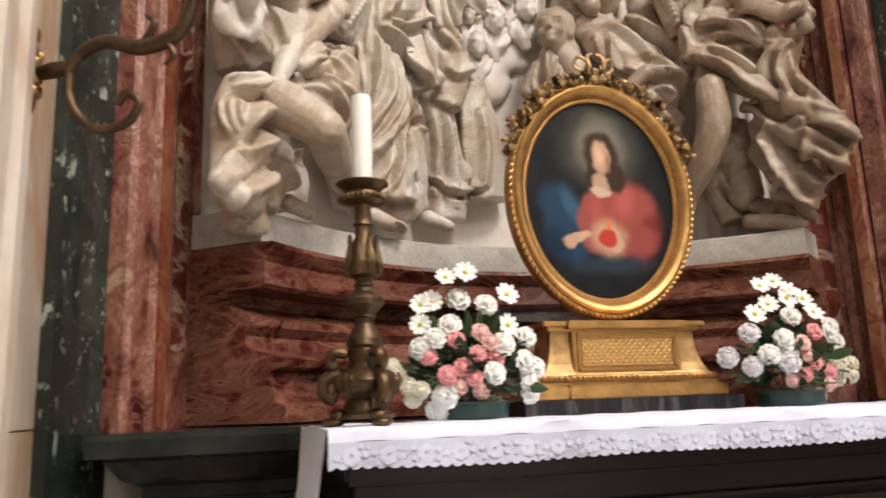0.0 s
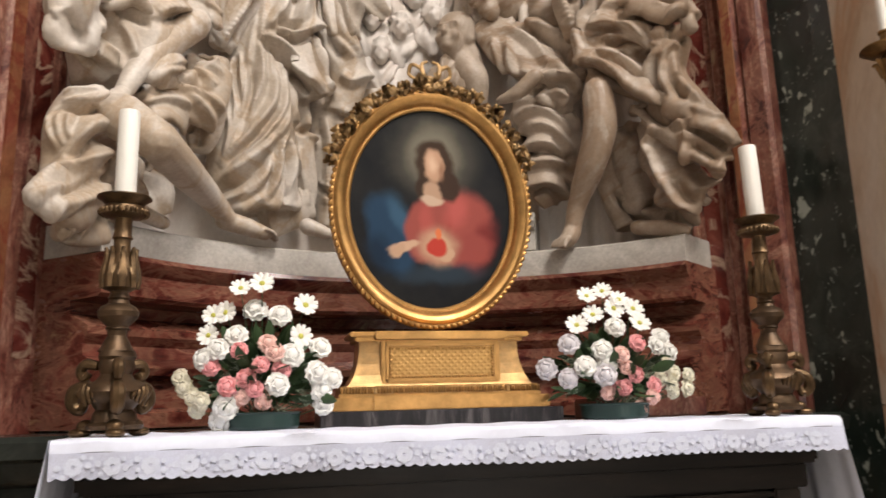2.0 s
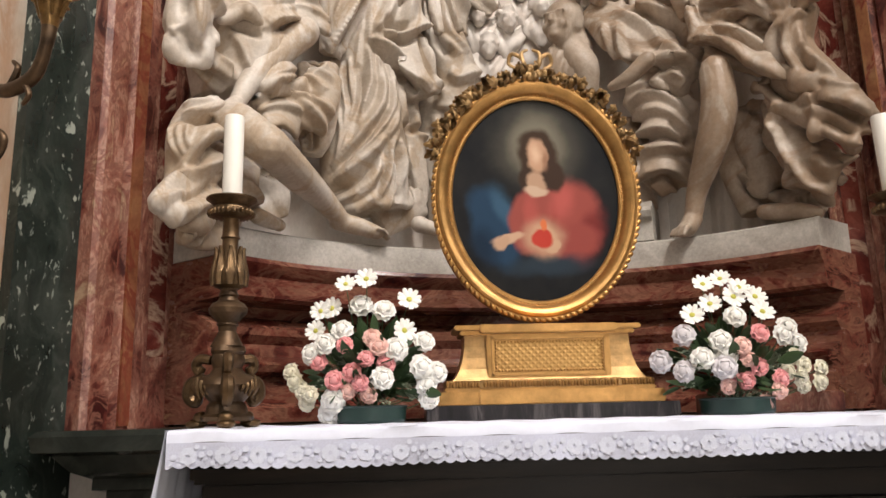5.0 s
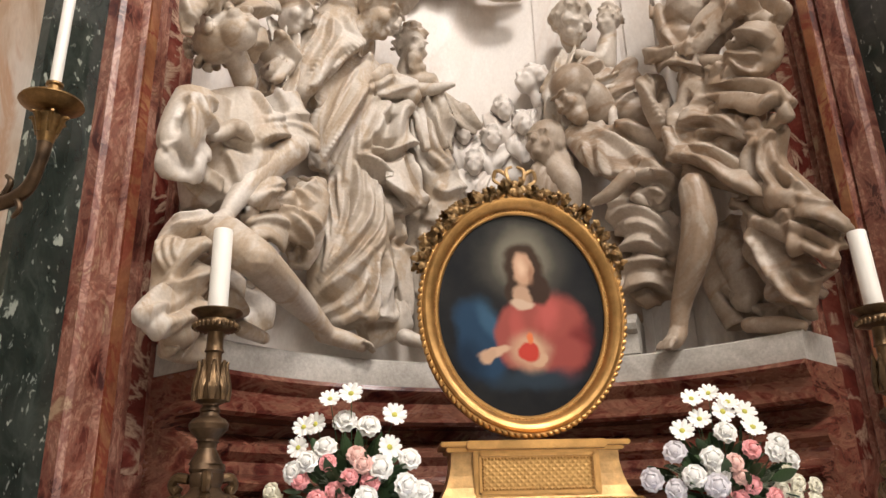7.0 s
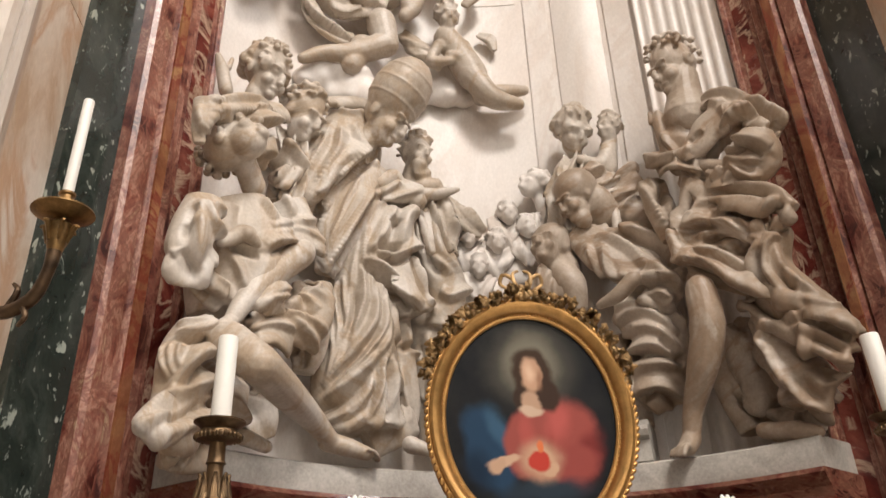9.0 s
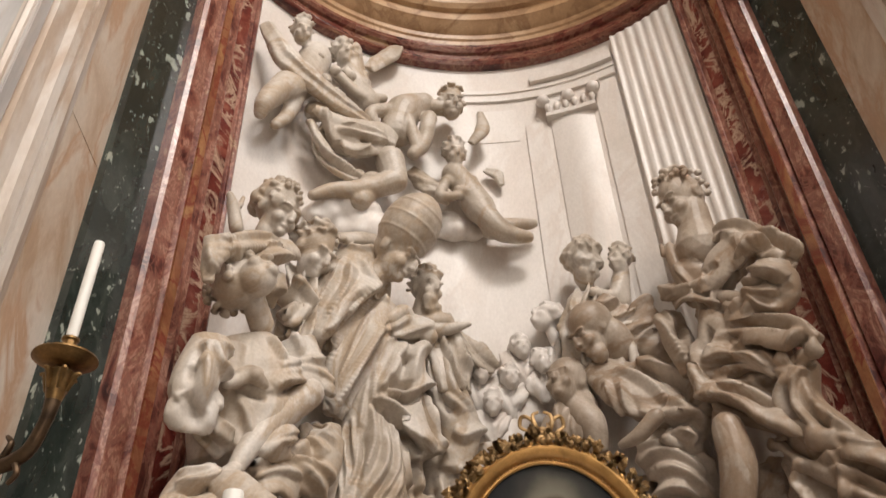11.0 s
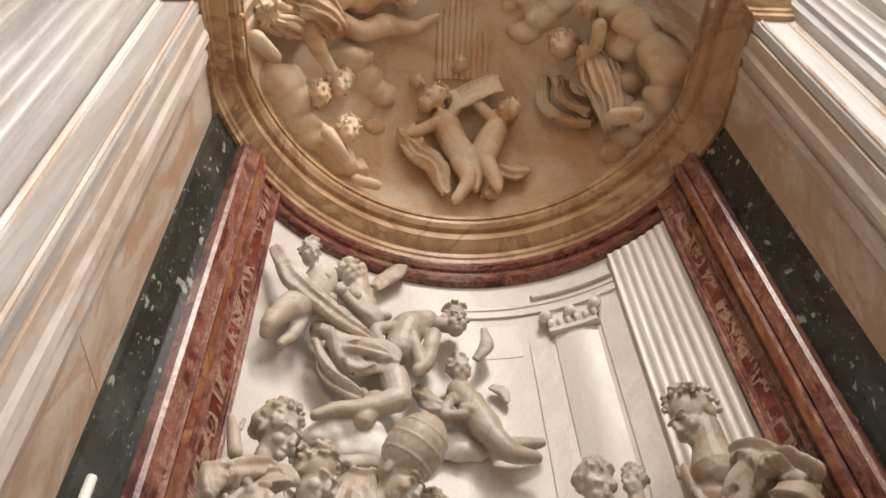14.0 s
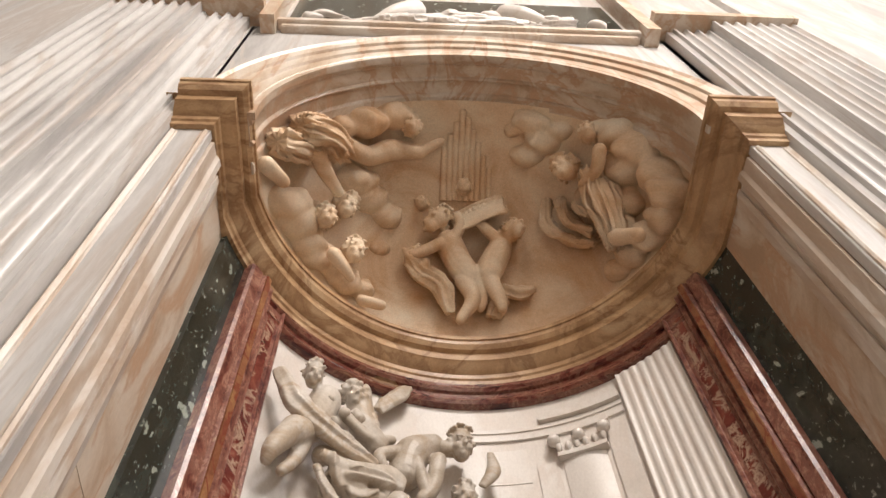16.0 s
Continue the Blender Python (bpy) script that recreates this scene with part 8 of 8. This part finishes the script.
# ---- wall sconces ----
def sconce(s):
    sc = thing("wall_sconce", "curling gilt bronze wall sconce on the marble jamb", "wall sconce", s * 1.95, 2.52, 2.6, "wall sconces")

    def q(x, y, z):
        return (-s * (x + 1.95), y - 2.52, z - 2.6)
    b_ = bmesh.new()
    ball(b_, q(-1.945, 2.52, 2.63), (0.022, 0.045, 0.08), (0, 0, 0), 3), ball(b_, q(-1.945, 2.52, 2.54), (0.02, 0.03, 0.06), (0, 0, 0), 3), ball(b_, q(-1.94, 2.52, 2.71), (0.016, 0.018, 0.03), (0, 0, 0), 2)
    for j in range(8):
        ball(b_, q(-1.93, 2.52 + 0.03 * math.cos(j), 2.6 + 0.06 * math.sin(j * 1.7)), (0.014, 0.012, 0.02), (0, 0, 0), 1)
    part("back_plate", b_, "aged_brass", sc, smooth=True)
    b_ = bmesh.new()
    tube(b_, [q(-1.93, 2.52, 2.6), q(-1.88, 2.48, 2.6), q(-1.84, 2.45, 2.6)], [0.018, 0.022, 0.016], 10, 12)
    tube(b_, [q(-1.84, 2.45, 2.58), q(-1.815, 2.44, 2.63), q(-1.75, 2.40, 2.655), q(-1.66, 2.36, 2.63), q(-1.57, 2.32, 2.66), q(-1.535, 2.30, 2.74), q(-1.53, 2.30, 2.80)], [0.013, 0.016, 0.018, 0.021, 0.020, 0.018, 0.022], 40, 12)
    part("arm", b_, "bronze", sc, smooth=True)
    b_ = bmesh.new()
    tube(b_, [q(-1.84, 2.45, 2.60), q(-1.83, 2.445, 2.50), q(-1.77, 2.42, 2.425), q(-1.69, 2.38, 2.43), q(-1.66, 2.365, 2.48), q(-1.69, 2.375, 2.51), q(-1.715, 2.39, 2.485)], [0.012, 0.013, 0.013, 0.013, 0.012, 0.012, 0.014], 40, 10)
    tube(b_, [q(-1.66, 2.36, 2.63), q(-1.63, 2.345, 2.69), q(-1.65, 2.355, 2.72)], [0.012, 0.010, 0.006], 12, 8)
    tube(b_, [q(-1.60, 2.33, 2.64), q(-1.58, 2.32, 2.60), q(-1.60, 2.33, 2.575)], [0.010, 0.009, 0.006], 12, 8)
    part("curl", b_, "bronze", sc, smooth=True)
    b_ = bmesh.new()
    x_, y_, z_ = q(-1.53, 2.30, 2.79)
    lathe(b_, [(0.018, 0), (0.024, 0.02), (0.032, 0.06), (0.036, 0.10), (0.024, 0.112), (0.02, 0.12)], 20, (x_, y_, z_))
    part("cup", b_, "aged_brass", sc, smooth=True)
    for k in range(6):
        a = math.tau * k / 6
        b_ = bmesh.new()
        tube(b_, [(x_ + 0.028 * math.cos(a), y_ + 0.028 * math.sin(a), z_ + 0.04), (x_ + 0.042 * math.cos(a), y_ + 0.042 * math.sin(a), z_ + 0.09), (x_ + 0.058 * math.cos(a), y_ + 0.058 * math.sin(a), z_ + 0.095)], [0.006, 0.010, 0.004], 9, 6)
        part("cup_leaf", b_, "aged_brass", sc, smooth=True)
    b_ = bmesh.new()
    lathe(b_, [(0.02, 0.118), (0.06, 0.122), (0.086, 0.140), (0.092, 0.142), (0.09, 0.148), (0.06, 0.134), (0.02, 0.132), (0.02, 0.20), (0.025, 0.205), (0.025, 0.212), (0.0, 0.212)], 32, (x_, y_, z_))
    part("drip_pan", b_, "aged_brass", sc, smooth=True, angle=30)
    candle(s * 1.53, 2.30, 3.0, 0.017, 0.36, "sconce_candle", "slim white candle in a bronze wall sconce", s * -1.0 if s > 0 else 0.5)


sconce(-1)
sconce(1)

# ---- flower arrangements ----
def petal_grid(bm, w, h, cup, tip, m):
    rows_ = []
    for i in range(5):
        u = i / 4
        ww = w * (0.35 + 0.65 * math.sin(math.pi * min(1, 0.2 + u * 0.62))) * (1 - 0.25 * u * u)
        rows_.append([m @ Vector((v * ww, -cup * (u * u * tip) + cup * 0.6 * v * v, u * h)) for v in (-1, -0.5, 0, 0.5, 1)])
    grid_faces(bm, rows_)


def rose_mesh(name, mat, seed):
    """A full round flower of cupped petals that faces -y; unit radius about 1."""
    r = random.Random(seed)
    b_ = bmesh.new()
    for lay, (n_, ang, h, w, off) in enumerate(((6, 74, 0.88, 0.66, 0.12), (6, 54, 0.84, 0.62, 0.10), (5, 34, 0.74, 0.52, 0.08), (4, 16, 0.62, 0.40, 0.05))):
        for k in range(n_):
            a = math.tau * (k + lay * 0.37) / n_ + r.uniform(-0.12, 0.12)
            m = Matrix.Rotation(a, 4, "Y") @ Matrix.Translation((0, 0.30 - lay * 0.03, off)) @ Matrix.Rotation(radians(90 - ang + r.uniform(-7, 7)), 4, "X")
            petal_grid(b_, w, h, 0.30 - lay * 0.05, -0.45 if lay < 2 else 0.3, m)
    ball(b_, (0, -0.10, 0), (0.50, 0.34, 0.50), (0, 0, 0), 2)
    ball(b_, (0, 0.12, 0), (0.80, 0.34, 0.80), (0, 0, 0), 2)
    me = bpy.data.meshes.new(name)
    for f in b_.faces:
        f.smooth = True
    b_.to_mesh(me)
    b_.free()
    me.materials.append(M[mat])
    return me


def daisy_mesh():
    b_ = bmesh.new()
    for k in range(11):
        m = Matrix.Rotation(math.tau * k / 11, 4, "Y") @ Matrix.Translation((0, 0, 0.16)) @ Matrix.Rotation(radians(12 if k % 2 else 3), 4, "X")
        petal_grid(b_, 0.27, 0.84, 0.12, 1.0, m)
    me = bpy.data.meshes.new("daisy")
    for f in b_.faces:
        f.smooth = True
    b_.to_mesh(me)
    b_.free()
    me.materials.append(M["petal"])
    return me


def eye_mesh():
    b_ = bmesh.new()
    ball(b_, (0, -0.04, 0), (0.23, 0.1, 0.23), (0, 0, 0), 2)
    me = bpy.data.meshes.new("flower_eye")
    b_.to_mesh(me)
    b_.free()
    me.materials.append(M["yellow"])
    return me


def leaf_blade():
    b_ = bmesh.new()
    rows_ = []
    for i in range(6):
        u = i / 5
        w = 0.22 * math.sin(math.pi * (0.05 + 0.93 * u)) ** 0.8
        rows_.append([(v * w, -0.18 * u * u + 0.06 * abs(v), u) for v in (-1, 0, 1)])
    grid_faces(b_, rows_)
    me = bpy.data.meshes.new("leaf")
    for f in b_.faces:
        f.smooth = True
    b_.to_mesh(me)
    b_.free()
    me.materials.append(M["leaf"])
    return me


def sprig_mesh():
    b_ = bmesh.new()
    r = random.Random(4)
    for k in range(16):
        p = Vector((r.uniform(-0.5, 0.5), r.uniform(-0.3, 0.1), r.uniform(0.3, 1.0)))
        tube(b_, [(0, 0, 0), p * 0.6, p], [0.012, 0.01, 0.008], 5, 4)
        ball(b_, p, 0.05, (0, 0, 0), 1)
    me = bpy.data.meshes.new("sprig")
    b_.to_mesh(me)
    b_.free()
    me.materials.append(M["sprig"])
    return me


ROSE = {"w": rose_mesh("white_rose", "petal", 1), "g": rose_mesh("grey_rose", "petal_grey", 2), "c": rose_mesh("cream_rose", "petal_cream", 3), "p": rose_mesh("pink_carnation", "pink", 4), "s": rose_mesh("salmon_carnation", "salmon", 5), "d": daisy_mesh()}
EYE_M, LEAF_M, SPRIG_M = eye_mesh(), leaf_blade(), sprig_mesh()
FLOWER = {"w": ("white_rose", 0.040), "g": ("white_rose", 0.038), "c": ("cream_rose", 0.032), "p": ("pink_carnation", 0.031), "s": ("pink_carnation", 0.030), "d": ("daisy", 0.041)}


def bouquet(x, y, z, label, spec, scale, seed):
    r = random.Random(seed)
    bq = thing("flower_arrangement", label, "flower arrangement", x, y, z, "altar flowers")
    b_ = bmesh.new()
    lathe(b_, [(0, 0), (0.115, 0), (0.122, 0.01), (0.125, 0.05), (0.13, 0.056), (0.12, 0.058), (0.11, 0.05), (0, 0.05)], 32)
    part("pot", b_, "pot", bq, "dark green plastic pot", smooth=True, angle=30)
    core = Vector((0, 0.03, 0.13))
    for item in spec.split():
        kind, cx, cz = item[0], *[float(k) for k in item[1:].split(",")]
        px, pz = cx / scale, cz / scale
        rad = math.hypot(px / 0.26, (pz - 0.17) / 0.24)
        py = -0.13 * math.sqrt(max(0, 1.05 - min(1, rad) ** 2)) + r.uniform(-0.015, 0.015) + 0.02
        name, size = FLOWER[kind]
        size *= r.uniform(0.9, 1.08)
        face = (Vector((px, py, pz)) - core).normalized() * 0.75 + Vector((-0.12, -1.1, -0.02)) + Vector([r.uniform(-0.25, 0.25) for _ in range(3)])
        ob = new(name, ROSE[kind])
        ob.parent = bq
        ob.matrix_basis = Matrix.Translation((px, py, pz)) @ face.to_track_quat("-Y", "Z").to_matrix().to_4x4() @ Matrix.Rotation(r.uniform(0, 6.28), 4, "Y") @ Matrix.Scale(size, 4)
        if kind == "d":
            e = new("flower_eye", EYE_M)
            e.parent = ob
        b_ = bmesh.new()
        tip = Vector((px, py, pz)) - face.normalized() * size * 0.3
        tube(b_, [(px * 0.15, 0.0, 0.05), (px * 0.6, py * 0.5 + 0.02, pz * 0.6), tip], [0.0022, 0.002, 0.0018], 8, 5)
        part("stalk", b_, "leaf", bq)
    for k in range(190):
        a, e = r.uniform(0, math.tau), r.uniform(-0.3, 1.4)
        d = Vector((math.cos(a) * math.cos(e) * 1.15, math.sin(a) * math.cos(e) * 0.7 - 0.15, math.sin(e)))
        ob = new("leaf", LEAF_M)
        ob.parent = bq
        p = core + d * r.uniform(0.04, 0.17)
        ob.matrix_basis = Matrix.Translation(p) @ d.to_track_quat("Z", "Y").to_matrix().to_4x4() @ Matrix.Rotation(r.uniform(0, 6.28), 4, "Z") @ Matrix.Scale(r.uniform(0.05, 0.10), 4)
    for k in range(16):
        a = r.uniform(-3.0, 0.0)
        d = Vector((math.cos(a) * 1.1, math.sin(a) * 0.6, r.uniform(-0.4, 0.7)))
        ob = new("sprig", SPRIG_M)
        ob.parent = bq
        ob.matrix_basis = Matrix.Translation(core + d * 0.12) @ d.to_track_quat("Z", "Y").to_matrix().to_4x4() @ Matrix.Scale(r.uniform(0.05, 0.08), 4)
    return bq


bouquet(-0.633, 2.87, AT + 0.006, "white and pink silk flowers in a dark green pot",
        "d-13,707 d-185,565 d-258,448 d175,440 d-240,550 d200,600 d-115,682 w-43,588 w77,550 w-130,448 w-213,380 w132,350 w-280,335 w272,390 w260,265 w285,180 w335,240 w295,110 w70,210 "
        "w-172,100 w-190,40 c-390,255 c-368,205 c-325,160 c-280,140 c-305,100 p-115,372 s20,405 s50,360 p-12,305 p-242,300 p-82,240 p-162,203 p-40,190 s-100,150 s0,128 p85,280", 1441, 21)
bouquet(0.633, 2.85, AT + 0.006, "white, greyish and pink silk flowers in a dark green pot",
        "d-22,645 d-115,618 d60,600 d-100,518 d-193,465 d125,470 d15,550 d125,550 w-5,455 w-105,335 w-200,260 w210,360 w250,400 w315,325 w-80,270 g-250,375 g-355,250 g-275,200 g-110,210 "
        "c215,190 c290,160 c340,125 c330,220 c265,260 c430,210 c420,145 p88,370 s-15,310 s10,250 p65,215 p-75,170 s-90,125 p0,150 p172,155 s160,105 s82,45", 1357, 22)

# low red block behind the second arrangement
bm = bmesh.new()
box(bm, 0.62, 1.12, 3.02, 3.2, AT + 0.005, 1.73, 0.006), box(bm, 0.7, 1.05, 3.05, 3.2, 1.73, 1.83, 0.006)
tagged(part("marble_block", bm, "red"), "small stepped red marble block on the altar", "block")
